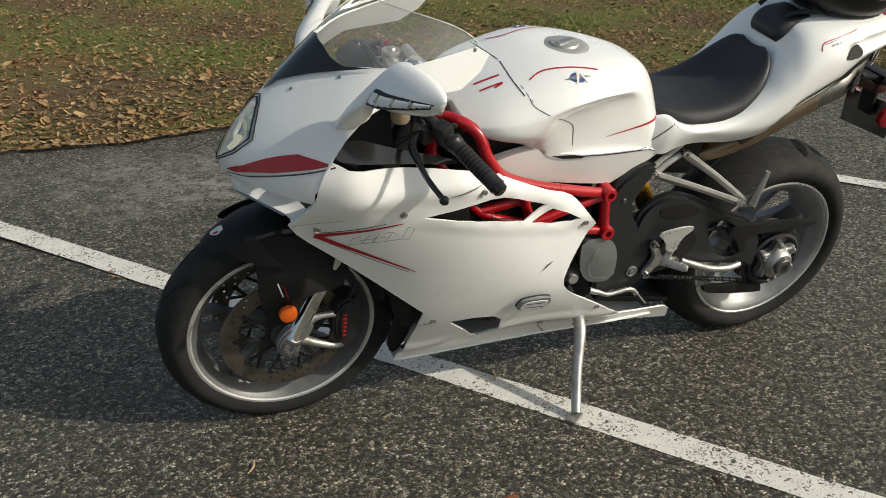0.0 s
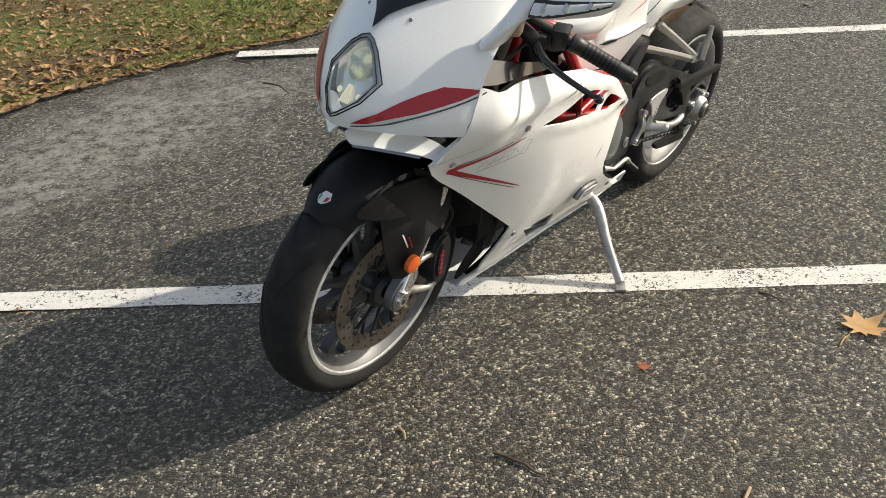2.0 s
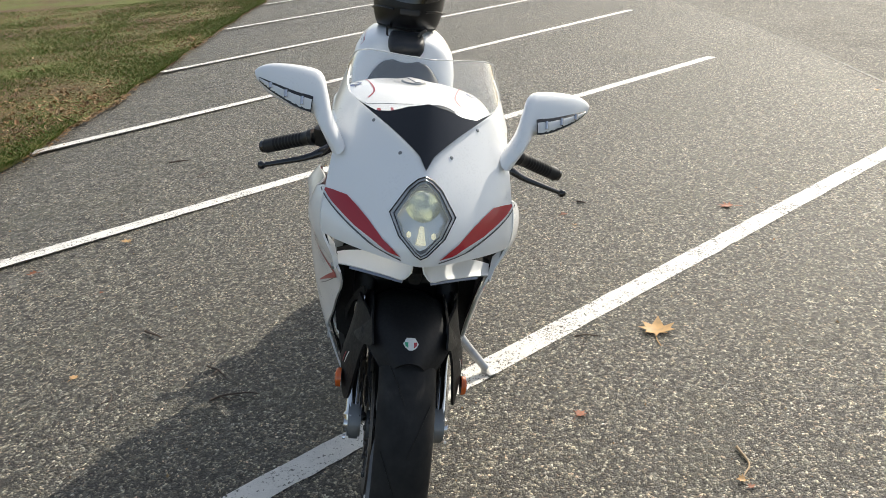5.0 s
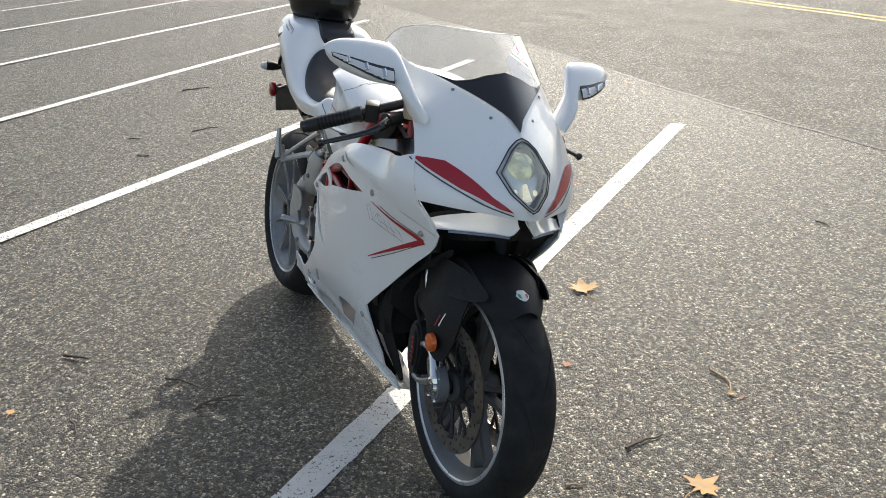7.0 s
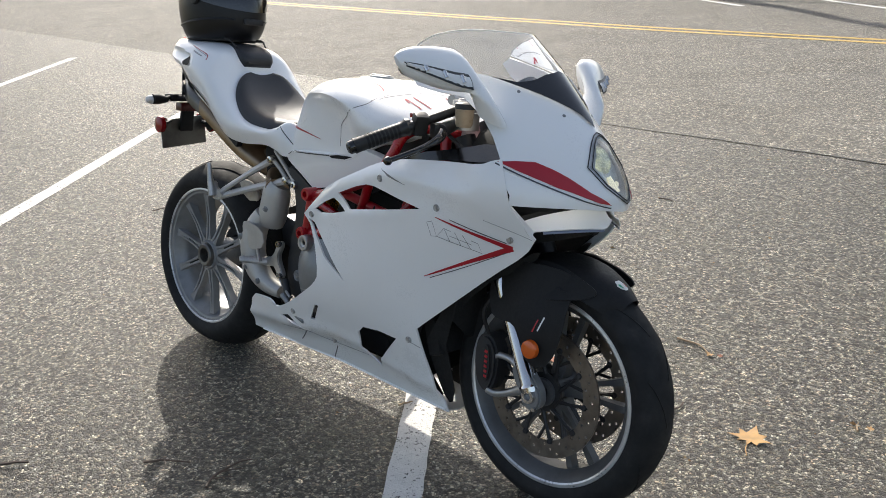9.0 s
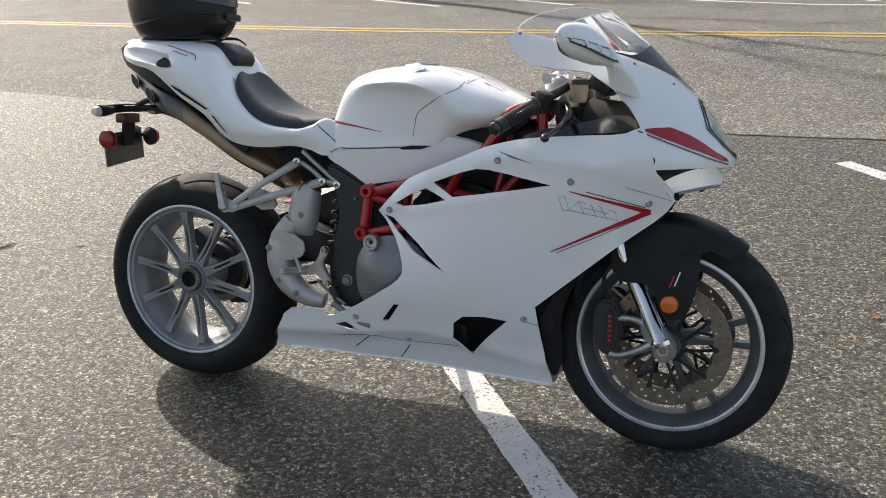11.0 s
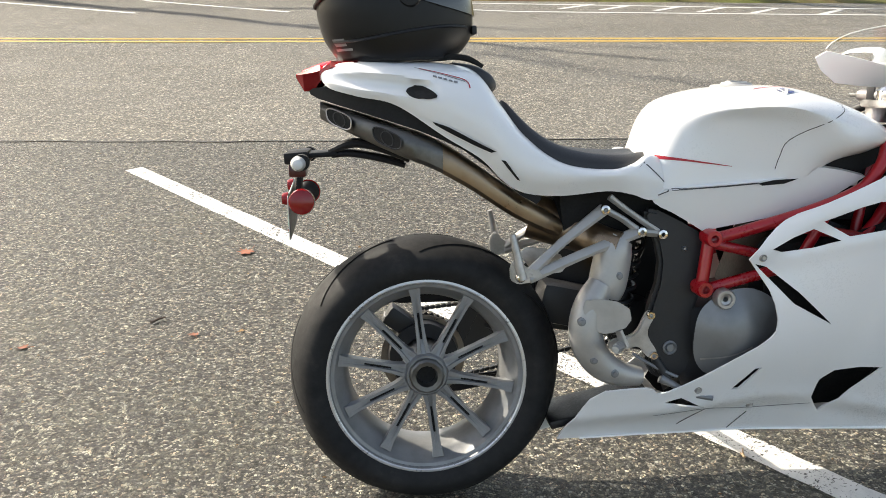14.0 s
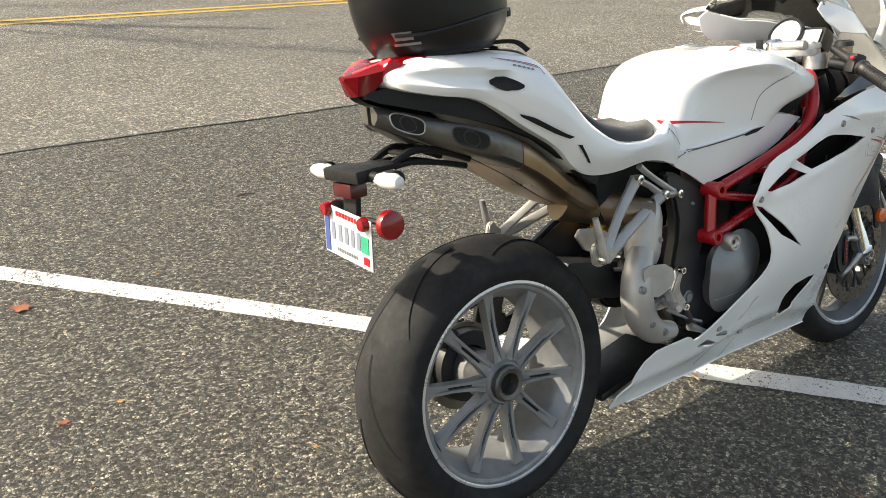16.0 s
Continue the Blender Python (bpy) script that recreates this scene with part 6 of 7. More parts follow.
        # mirrors: one swept shell from the fairing to a pointed tip; corners run top rear, top front, bottom front, bottom rear
        ribs = [((1.27, 0.188, 0.945), (1.338, 0.168, 0.918), (1.35, 0.196, 0.9), (1.28, 0.216, 0.926)),
                ((1.262, 0.21, 0.99), (1.326, 0.198, 0.96), (1.336, 0.226, 0.944), (1.27, 0.238, 0.972)),
                ((1.24, 0.222, 1.03), (1.295, 0.215, 1.005), (1.32, 0.24, 0.966), (1.25, 0.25, 0.985)),
                ((1.212, 0.238, 1.06), (1.252, 0.24, 1.06), (1.308, 0.248, 0.978), (1.222, 0.262, 0.974)),
                ((1.2, 0.29, 1.068), (1.236, 0.29, 1.068), (1.292, 0.288, 0.985), (1.208, 0.3, 0.976)),
                ((1.186, 0.348, 1.063), (1.216, 0.348, 1.064), (1.256, 0.342, 1.005), (1.196, 0.348, 0.988)),
                ((1.183, 0.376, 1.052), (1.202, 0.379, 1.053), (1.224, 0.37, 1.018), (1.192, 0.368, 1.002)),
                ((1.188, 0.389, 1.042), (1.196, 0.39, 1.042), (1.206, 0.384, 1.026), (1.194, 0.383, 1.02))]
        ribs = [[np.array((x, s * y, z)) for x, y, z in r] for r in ribs]
        fine_ribs = spline([np.concatenate(r) for r in ribs], 4)

        def shell_at(v, f, out, front=True):
            """A place on the head's front face (or rear face): v along the ribs, f from the top edge down."""
            i = min(int(v * 4), len(fine_ribs) - 2)
            r = fine_ribs[i] + (fine_ribs[i + 1] - fine_ribs[i]) * (v * 4 - i)
            p, q = (r[3:6], r[6:9]) if front else (r[0:3], r[9:12])
            nrm = np.array((0.8, 0.1 * s, 0.58))
            return Vector(p + (q - p) * f + (nrm if front else np.array((-1.0, 0, 0))) * out)
        rows = [[tuple(q) for q in rounded([r[0:3], r[3:6], r[6:9], r[9:12]], 2)] for r in fine_ribs]
        mir = put("mirror", grid(rows, True, True), M["white"], label="white swept mirror with a clear indicator strip", degrees=50)

        def strip(name, top_f, low_f, out, mat, va, vb, label=""):
            rows = [[shell_at(v, f, out + 0.004 * math.sin(math.pi * k / 4)) for k, f in enumerate(np.linspace(float(np.interp(v, [3.1, 6.4], top_f)), float(np.interp(v, [3.1, 6.4], low_f)), 5))] for v in np.linspace(va, vb, 12)]
            return part(name, thicken(grid(rows), 0.002 * s), M[mat], mir, label)
        strip("indicator_frame", (0.565, 0.595), (0.95, 0.925), -0.0005, "gun", 3.17, 6.27)
        strip("indicator_lens", (0.6, 0.63), (0.93, 0.9), 0.0, "clear_lens", 3.22, 6.2, "clear indicator lens")
        for v in (3.7, 4.4, 5.1):
            part("indicator_bulb", tube([shell_at(v, 0.68, 0.0045), shell_at(v, 0.86, 0.0045)], 0.0045, 8, 1), M["chrome"], mir)
        g = bmesh.new()
        g.faces.new([g.verts.new(shell_at(v, 0.14, 0.0015, False)) for v in np.linspace(3.2, 6.2, 8)] + [g.verts.new(shell_at(v, 0.86, 0.0015, False)) for v in np.linspace(6.2, 3.2, 8)])
        part("mirror_glass", g, M["chrome"], mir)
    # top yoke, instruments, ignition
    yoke = put("top_yoke", slab(rounded([(1.08, -0.03), (1.08, 0.03), (1.1, 0.115), (1.15, 0.125), (1.165, 0.07), (1.16, 0), (1.165, -0.07), (1.15, -0.125), (1.1, -0.115)], 2), -0.009, 0.009, 0.003), M["alloy"], label="polished top yoke")
    yoke.data.transform(pose(0, 0, 0.925, 0, 0, 0) @ Matrix(((1, 0, 0, 0), (0, 0, 1, 0), (0, -1, 0, 0), (0, 0, 0, 1))))
    for s in (-1, 1):
        part("fork_cap", lathe([(0, 0.018), (0.008, 0.018), (0.012, 0.013), (0.022, 0.013), (0.024, 0.008), (0.024, 0), (0, 0)], 1.135, 0.934, s * 0.098, 20, False, axis="Z"), M["red_refl"] if s > 0 else M["alloy"], yoke)
        part("bar_clamp", lathe([(0.02, 0.02), (0.031, 0.02), (0.033, 0.012), (0.033, -0.022), (0.02, -0.022)], 1.15, 0.9, s * 0.098, 24, axis="Z"), M["alloy"], yoke)
    part("steering_nut", lathe([(0, 0.03), (0.014, 0.03), (0.024, 0.022), (0.026, 0), (0, 0)], 1.11, 0.934, 0, 24, False, axis="Z"), M["chrome"], yoke)
    part("ignition_key", block((0.006, 0.02, 0.03), (1.085, 0.03, 0.95), (0, 0, 30), 0.002), M["black"], yoke)
    damper = put("steering_damper", tube([(1.1, -0.1, 0.945), (1.1, 0.1, 0.945)], 0.013, 16, 1), M["alloy"])
    part("damper_rod", tube([(1.1, 0.09, 0.945), (1.1, 0.15, 0.945)], 0.005, 10, 1), M["chrome"], damper)
    dash = put("dashboard", block((0.06, 0.17, 0.07), (1.24, 0, 0.945), (0, 35, 0), 0.02), M["black"], label="black dashboard with a pale round dial")
    dial = lathe([(0, 0.004), (0.046, 0.004), (0.05, 0.009), (0.054, 0.006), (0.054, -0.006), (0, -0.006)], 0, 0, 0, 32, False, axis="Z")
    bmesh.ops.transform(dial, matrix=pose(1.212, 0.03, 0.968, 0, -55, 0), verts=dial.verts[:])
    part("dial", dial, M["gun"], dash)
    face = lathe([(0, 0.0046), (0.044, 0.0046), (0.044, 0.0042), (0, 0.0042)], 0, 0, 0, 32, False, axis="Z")
    bmesh.ops.transform(face, matrix=pose(1.212, 0.03, 0.968, 0, -55, 0), verts=face.verts[:])
    part("dial_face", face, M["plate"], dash)
    scr = block((0.004, 0.06, 0.04), (1.212, -0.045, 0.962), (0, 35, 0), 0.002)
    part("display", scr, M["clear_lens"], dash)
    put("headstock", tube([(1.15, 0, 0.9), (1.21, 0, 0.76)], 0.034, 18, 1), M["gun"])
    put("lower_yoke", block((0.08, 0.24, 0.04), (1.255, 0, 0.735), (0, -24, 0), 0.012), M["gun"])


def feet():
    for s in (-1, 1):
        a, b, c = Vector((0.402, s * 0.11, 0.702)), Vector((0.485, s * 0.115, 0.651)), Vector((0.532, s * 0.118, 0.645))
        p = Vector((0.2, s * 0.178, 0.568))
        hang = put("passenger_peg_hanger", tube([tuple(p + Vector((0.02, 0, 0.004))), tuple((p + a) / 2), tuple(a)], [0.008, 0.0075, 0.01], 8, 3, flat=1.5), M["pale_shield"], label="bare alloy passenger footrest hanger")
        part("hanger_strut", tube([tuple(p + Vector((0.02, 0, -0.006))), tuple((p + b) / 2 + Vector((0, 0, -0.004))), tuple(b)], [0.009, 0.0085, 0.01], 8, 3, flat=1.5), M["pale_shield"], hang)
        part("hanger_link", tube([(a.x + 0.012, a.y, a.z + 0.028), (0.455, s * 0.112, 0.698), tuple(c)], [0.009, 0.008, 0.009], 8, 3, flat=0.8), M["pale_shield"], hang)
        part("hanger_link", tube([tuple(a), tuple((a + b) / 2 + Vector((0, 0, 0.003))), tuple(b), tuple(c)], [0.009, 0.0085, 0.0095, 0.0105], 8, 3, flat=0.8), M["pale_shield"], hang)
        for q in (a, b, c):
            part("hanger_bolt", lathe([(0.004, s * 0.012), (0.005, s * 0.017), (0.0105, s * 0.016), (0.0115, s * 0.012), (0.0115, 0), (0.004, 0)], q.x, q.z, q.y, 14), M["chrome"], hang)
        flap = rounded([(-0.022, 0.03), (0.0, 0.045), (0.012, 0.018), (0.05, 0.012), (0.048, -0.01), (-0.02, -0.02)], 1)
        part("peg_bracket", slab([(p.x + u, p.z + w) for u, w in flap], p.y - 0.007, p.y + 0.007, 0.003), M["alloy"], hang)
        part("passenger_peg", tube([tuple(p + Vector((0.004, s * 0.014, -0.004))), tuple(p + Vector((-0.008, s * 0.014, 0.05))), tuple(p + Vector((-0.018, s * 0.012, 0.095)))], [0.012, 0.0095, 0.007], 10, 3), M["alloy"], hang)
        part("peg_pivot", lathe([(0, s * 0.024), (0.007, s * 0.023), (0.011, s * 0.018), (0.011, 0), (0, 0)], p.x, p.z, p.y, 14, False), M["chrome"], hang)
        # rider's footrest: bracket, peg, heel plate, pedal
        dx = 0.0 if s < 0 else -0.036
        f = rounded([(0.505 + dx, 0.475), (0.492 + dx, 0.468), (0.476 + dx, 0.428), (0.455 + dx, 0.414), (0.41 + dx, 0.408), (0.408 + dx, 0.384), (0.455 + dx, 0.386), (0.478 + dx, 0.394), (0.5 + dx, 0.364), (0.516 + dx, 0.36), (0.524 + dx, 0.377), (0.5 + dx, 0.41), (0.498 + dx, 0.432), (0.516 + dx, 0.462)], 2)
        br = put("footrest_bracket", slab(f, s * (0.135 if s < 0 else 0.157), s * (0.152 if s < 0 else 0.172), 0.003), M["alloy"], label="bare alloy rider's footrest")
        for x, z in ((0.503 + dx, 0.465), (0.512 + dx, 0.371)):
            part("bracket_bolt", lathe([(0.004, s * 0.156), (0.0045, s * 0.16), (0.0085, s * 0.16), (0.0095, s * 0.157), (0.0095, s * 0.148), (0.004, s * 0.148)], x, z, 0.0 if s < 0 else 0.02, 14), M["chrome"], br)
        heel = rounded([(0.35, 0.516), (0.447, 0.498), (0.456, 0.448), (0.4, 0.427), (0.372, 0.436), (0.341, 0.482)] if s < 0 else [(0.478, 0.508), (0.42, 0.518), (0.368, 0.518), (0.36, 0.505), (0.396, 0.48), (0.404, 0.436), (0.438, 0.446), (0.444, 0.478)], 1)
        part("heel_plate", slab(heel, s * (0.168 if s < 0 else 0.178), s * (0.173 if s < 0 else 0.183), 0.0015), M["pale_shield"] if s < 0 else M["lip"], br)
        part("heel_step", tube([(0.425 + dx * 0.3, s * 0.172, 0.437), (0.44 + dx * 0.3, s * 0.172, 0.4)], [0.01, 0.012], 8, 1, flat=0.6), M["alloy"], br)
        q0, q1 = Vector((0.442 + dx * 0.2, s * 0.15, 0.4)), Vector((0.405 + dx * 0.6, s * 0.222, 0.408))
        part("footpeg", tube([tuple(q0), tuple(q0 + (q1 - q0) * 0.4), tuple(q0 + (q1 - q0) * 0.9), tuple(q1)], [0.012, 0.0115, 0.0105, 0.008], 10, 3, flat=0.75), M["alloy"], br)
        for i in range(6):
            q = q0 + (q1 - q0) * (0.3 + i * 0.11)
            part("peg_ridge", tube([tuple(q), tuple(q + (q1 - q0) * 0.05)], 0.0122, 8, 1, flat=0.8), M["alloy"], br)
        if s > 0:
            ped = put("gear_lever", tube([(0.64, 0.165, 0.344), (0.61, 0.17, 0.335), (0.579, 0.172, 0.324), (0.516, 0.172, 0.33), (0.492, 0.175, 0.312)], [0.01, 0.007, 0.0065, 0.0075, 0.007], 10, 4), M["alloy"])
            part("pedal_tip", tube([(0.492, 0.17, 0.31), (0.474, 0.195, 0.288)], 0.008, 10, 1), M["black"], ped)
        else:
            ped = put("brake_pedal", tube([(0.53, -0.15, 0.315), (0.56, -0.155, 0.3), (0.6, -0.16, 0.278), (0.65, -0.165, 0.268)], [0.011, 0.008, 0.007, 0.007], 10, 4), M["cast"])
            part("master_cylinder", tube([(0.52, -0.14, 0.36), (0.55, -0.145, 0.31)], 0.011, 10, 1), M["gun"], ped)
        put("pedal_rod", tube([(0.47, s * 0.13, 0.37), (0.52, s * 0.145, 0.34), (0.57, s * 0.155, 0.318)], 0.004, 8, 3), M["cast"])
    # side stand, swung out to the left
    st = put("side_stand", tube([(0.645, 0.13, 0.25), (0.655, 0.185, 0.228), (0.688, 0.255, 0.152), (0.714, 0.322, 0.088), (0.719, 0.336, 0.076)], [0.017, 0.0165, 0.0145, 0.0135, 0.013], 14, 4), M["alloy"], label="bare alloy side stand")
    foot = block((0.05, 0.03, 0.014), (0.726, 0.343, 0.0675), (10.6, 0, 35), 0.006)
    part("stand_foot", foot, M["alloy"], st)
    part("stand_pivot", block((0.05, 0.05, 0.05), (0.64, 0.11, 0.255), (20, 0, 0), 0.01), M["gun"], st)
    coil = [(0.66 + 0.008 * math.cos(i * 0.7), 0.13 + 0.0018 * i, 0.262 - 0.0016 * i + 0.008 * math.sin(i * 0.7)) for i in range(40)]
    part("stand_spring", tube(coil, 0.0018, 5, 1), M["chrome"], st)


def plate():
    # hanger under the tail
    hang = put("plate_hanger", block((0.1, 0.09, 0.012), (-0.243, 0, 0.828), (0, -3, 0), 0.005), M["matte"], label="black number plate hanger")
    part("hanger_bridge", block((0.02, 0.08, 0.008), (-0.165, 0, 0.846), (0, 0, 0), 0.003), M["matte"], hang)
    for s in (-1, 1):
        part("hanger_arm", tube([(-0.03, s * 0.05, 0.815), (-0.1, s * 0.046, 0.842), (-0.16, s * 0.04, 0.852), (-0.21, s * 0.036, 0.833)], [0.007, 0.0075, 0.0085, 0.008], 8, 4), M["matte"], hang)
        part("hanger_arm", tube([(-0.04, s * 0.05, 0.802), (-0.1, s * 0.046, 0.818), (-0.165, s * 0.04, 0.829), (-0.205, s * 0.036, 0.826)], [0.006, 0.006, 0.006, 0.006], 8, 4), M["matte"], hang)
        st = part("indicator_stalk", tube([(-0.276, s * 0.04, 0.822), (-0.274, s * 0.085, 0.82)], [0.012, 0.01], 10, 1), M["matte"], hang)
        head = put("rear_indicator", lathe([(0, -0.035), (0.011, -0.028), (0.0165, -0.012), (0.0165, 0.016), (0.012, 0.042), (0.005, 0.06), (0, 0.064)], -0.272, 0.817, s * 0.124, 18, False), M["clear_lens"], label="clear pointed rear indicator")
        part("indicator_back", lathe([(0, -0.012), (0.0175, -0.01), (0.0178, 0.012), (0.01, 0.046), (0, 0.05)], -0.265, 0.819, s * 0.125, 18, False), M["matte"], head)
    part("hanger_tip", block((0.055, 0.13, 0.026), (-0.282, 0, 0.824), (0, -4, 0), 0.006), M["matte"], hang)
    part("plate_light", block((0.04, 0.07, 0.03), (-0.284, 0.01, 0.792), (0, 0, 0), 0.006), M["dim_red"], hang)
    part("plate_stem", block((0.012, 0.05, 0.09), (-0.284, 0.01, 0.75), (0, 6, 0), 0.003), M["matte"], hang)
    # plate in its own frame: x across, z up
    root = new("number_plate")
    root.parent = bike
    root.matrix_local = pose(-0.302, 0.008, 0.701, 0, 6.5, -90)
    tagged(root, "small white number plate with coloured print")

    def q(name, bm, mat, label=""):
        return part(name, bm, mat, root, label)
    q("plate_sheet", block((0.178, 0.002, 0.102), (0, 0, 0), (0, 0, 0), 0.0008), M["plate"])
    # added darker sheet that paints the shade on the plate's back
    q("plate_back", block((0.176, 0.0012, 0.1), (0, 0.0022, 0), (0, 0, 0), 0.0004), M["can"], "back of the plate in a shaded grey")
    q("blue_band", block((0.018, 0.001, 0.086), (-0.076, -0.0018, -0.004), (0, 0, 0), 0), M["blue"])
    for i, x in enumerate((-0.052, -0.026, -0.002, 0.021, 0.043)):
        q("print_bar", block((0.0125, 0.001, 0.036), (x, -0.0018, 0.0), (0, 0, 0), 0), M["blue_grey"])
    for i in range(7):
        q("print_bar", block((0.008, 0.001, 0.010), (-0.036 + i * 0.0115, -0.0018, 0.039), (0, 0, 0), 0), M["red_decal"])
    for i in range(9):
        q("print_bar", block((0.006, 0.001, 0.007), (-0.038 + i * 0.009, -0.0018, -0.036), (0, 0, 0), 0), M["grey_decal"])
    q("green_sticker", block((0.026, 0.001, 0.034), (0.066, -0.002, -0.002), (0, 0, 0), 0), M["green"])
    q("red_sticker", block((0.02, 0.001, 0.016), (0.07, -0.002, -0.034), (0, 0, 0), 0), M["red_decal"])
    for x in (-0.07, 0.07):
        q("plate_bolt", lathe([(0, -0.016), (0.012, -0.014), (0.0145, -0.008), (0.0145, 0), (0, 0)], x, 0.042, 0, 16, False), M["red_refl"], "red reflector bolt")
    for s, x0 in ((-1, -0.102), (1, 0.102)):
        r = put("round_reflector", lathe([(0, s * 0.012), (0.02, s * 0.011), (0.027, s * 0.008), (0.029, s * 0.002), (0.029, -s * 0.006), (0, -s * 0.006)], -0.27, 0.731, x0, 26, False), M["red_refl"], label="round red side reflector")
        part("reflector_back", lathe([(0, -s * 0.02), (0.018, -s * 0.016), (0.026, -s * 0.007), (0, -s * 0.006)], -0.27, 0.731, x0, 22, False), M["black"], r)
        part("reflector_arm", tube([(-0.29, s * 0.06 + 0.008, 0.74), (-0.272, x0 - s * 0.012, 0.731)], 0.006, 8, 1), M["black"], r)


wheels()
front_end()
nose_fairing()
side_fairings()
tank()
middle()
tail()
swingarm()
controls()
feet()
plate()


# ---- helmet on the tail ----
def helmet():
    root = new("helmet")
    root.matrix_world = BIKE @ pose(-0.052, 0.002, 1.034, 0, -2, 0)
    tagged(root, "black full-face helmet resting on the motorcycle's tail", "helmet")
    rows = []
    zs = [0.0, 0.004, 0.02, 0.05, 0.085, 0.12, 0.155, 0.19, 0.218, 0.238, 0.248, 0.252]
    fr = [0.118, 0.13, 0.152, 0.172, 0.176, 0.172, 0.163, 0.146, 0.118, 0.082, 0.045, 0.004]
    bk = [0.118, 0.128, 0.14, 0.158, 0.168, 0.172, 0.168, 0.152, 0.124, 0.086, 0.046, 0.004]
    sd = [0.1, 0.106, 0.115, 0.122, 0.126, 0.128, 0.125, 0.114, 0.094, 0.066, 0.036, 0.003]
    for z, f, b, w in spline(list(zip(zs, fr, bk, sd)), 3):
        rows.append([((f if math.cos(a) > 0 else b) * math.cos(a) - 0.002, w * math.sin(a) * (1 - 0.12 * max(0, math.cos(a)) ** 3), z) for a in (2 * math.pi * k / 48 for k in range(48))])
    part("shell", grid(rows, True, True), M["helmet"], root, degrees=70)
    part("neck_trim", tube([(0.119 * math.cos(a) - 0.002, 0.101 * math.sin(a), 0.003) for a in (2 * math.pi * k / 24 for k in range(25))], 0.006, 8, 1), M["cloth"], root)

    def skin(a, z, out=0.003):
        f = float(np.interp(z, zs, fr)) if math.cos(a) > 0 else float(np.interp(z, zs, bk))
        w = float(np.interp(z, zs, sd))
        return Vector(((f + out) * math.cos(a) - 0.002, (w + out) * math.sin(a) * (1 - 0.12 * max(0, math.cos(a)) ** 3), z))
    vis = [[skin(a, z, 0.003) for z in np.linspace(0.09 + 0.02 * abs(a) ** 2, 0.19 - 0.02 * abs(a) ** 2, 7)] for a in np.linspace(-1.35, 1.35, 25)]
    part("visor", thicken(grid(vis), 0.002), M["visor"], root, degrees=70)
    for s in (-1, 1):
        part("visor_pivot", lathe([(0, s * 0.008), (0.022, s * 0.006), (0.026, 0), (0, 0)], 0.03, 0.132, s * 0.125, 24, False), M["helmet"], root)
        rim = [skin(s * a, 0.055 + 0.012 * math.sin(a * 2), 0.002) for a in np.linspace(0.5, 2.6, 12)]
        part("shell_ridge", tube(rim, 0.0035, 6, 1), M["helmet"], root)
        part("rear_vent", block((0.05, 0.018, 0.014), tuple(skin(math.pi - s * 0.45, 0.19, 0.0)), (0, 25, -s * 25), 0.005), M["black"], root)
        part("spoiler_fin", tube([skin(math.pi - s * b, 0.12 + 0.04 * b, 0.003) for b in np.linspace(0.1, 1.1, 6)], 0.005, 6, 2), M["helmet"], root)
        logo = [[skin(math.pi - s * b, z, 0.0012) for z in (0.034, 0.05)] for b in np.linspace(0.5, 0.78, 6)]
        part("letter_bar", grid(logo), M["grey_decal"], root)
        logo = [[skin(math.pi - s * b, z, 0.0014) for z in (0.024, 0.029)] for b in np.linspace(0.46, 0.86, 6)]
        part("letter_bar", grid(logo), M["grey_decal"], root)
    part("chin_vent", block((0.012, 0.07, 0.02), (0.174, 0, 0.06), (0, 0, 0), 0.005), M["black"], root)
    part("chin_strap", tube([(0.08, -0.05, 0.004), (0.12, -0.065, 0.004), (0.155, -0.072, -0.002), (0.185, -0.07, -0.022)], 0.006, 8, 4, flat=0.35), M["cloth"], root)
    part("chin_strap", tube([(0.08, 0.06, 0.004), (0.13, 0.065, 0.003), (0.16, 0.05, -0.002), (0.19, 0.035, -0.016)], 0.006, 8, 4, flat=0.35), M["cloth"], root)


helmet()


# ---- ground, lot, road ----
LAWN_EDGE = [(-60, -0.6), (-30, -1.2), (-13.3, -1.77), (-10.1, -1.98), (-6.6, -2.12), (-4.7, -2.23), (-3.5, -2.32), (-2.5, -2.42), (-1.3, -2.42), (-0.6, -2.47), (-0.1, -2.62), (0.4, -2.75), (1.1, -2.78), (1.66, -2.69), (2.26, -2.73), (3.6, -2.75), (8, -2.8), (40, -2.9)]


def lawn_y(x):
    return float(np.interp(x, [p[0] for p in LAWN_EDGE], [p[1] for p in LAWN_EDGE])) + 0.05 * noise.noise(Vector((x * 2.1, 3.3, 0))) + 0.025 * noise.noise(Vector((x * 9, 1.3, 0)))


def setting(name, bm, mat, label, category):
    ob = part(name, bm, mat)
    return tagged(ob, label, category, kind="structure")


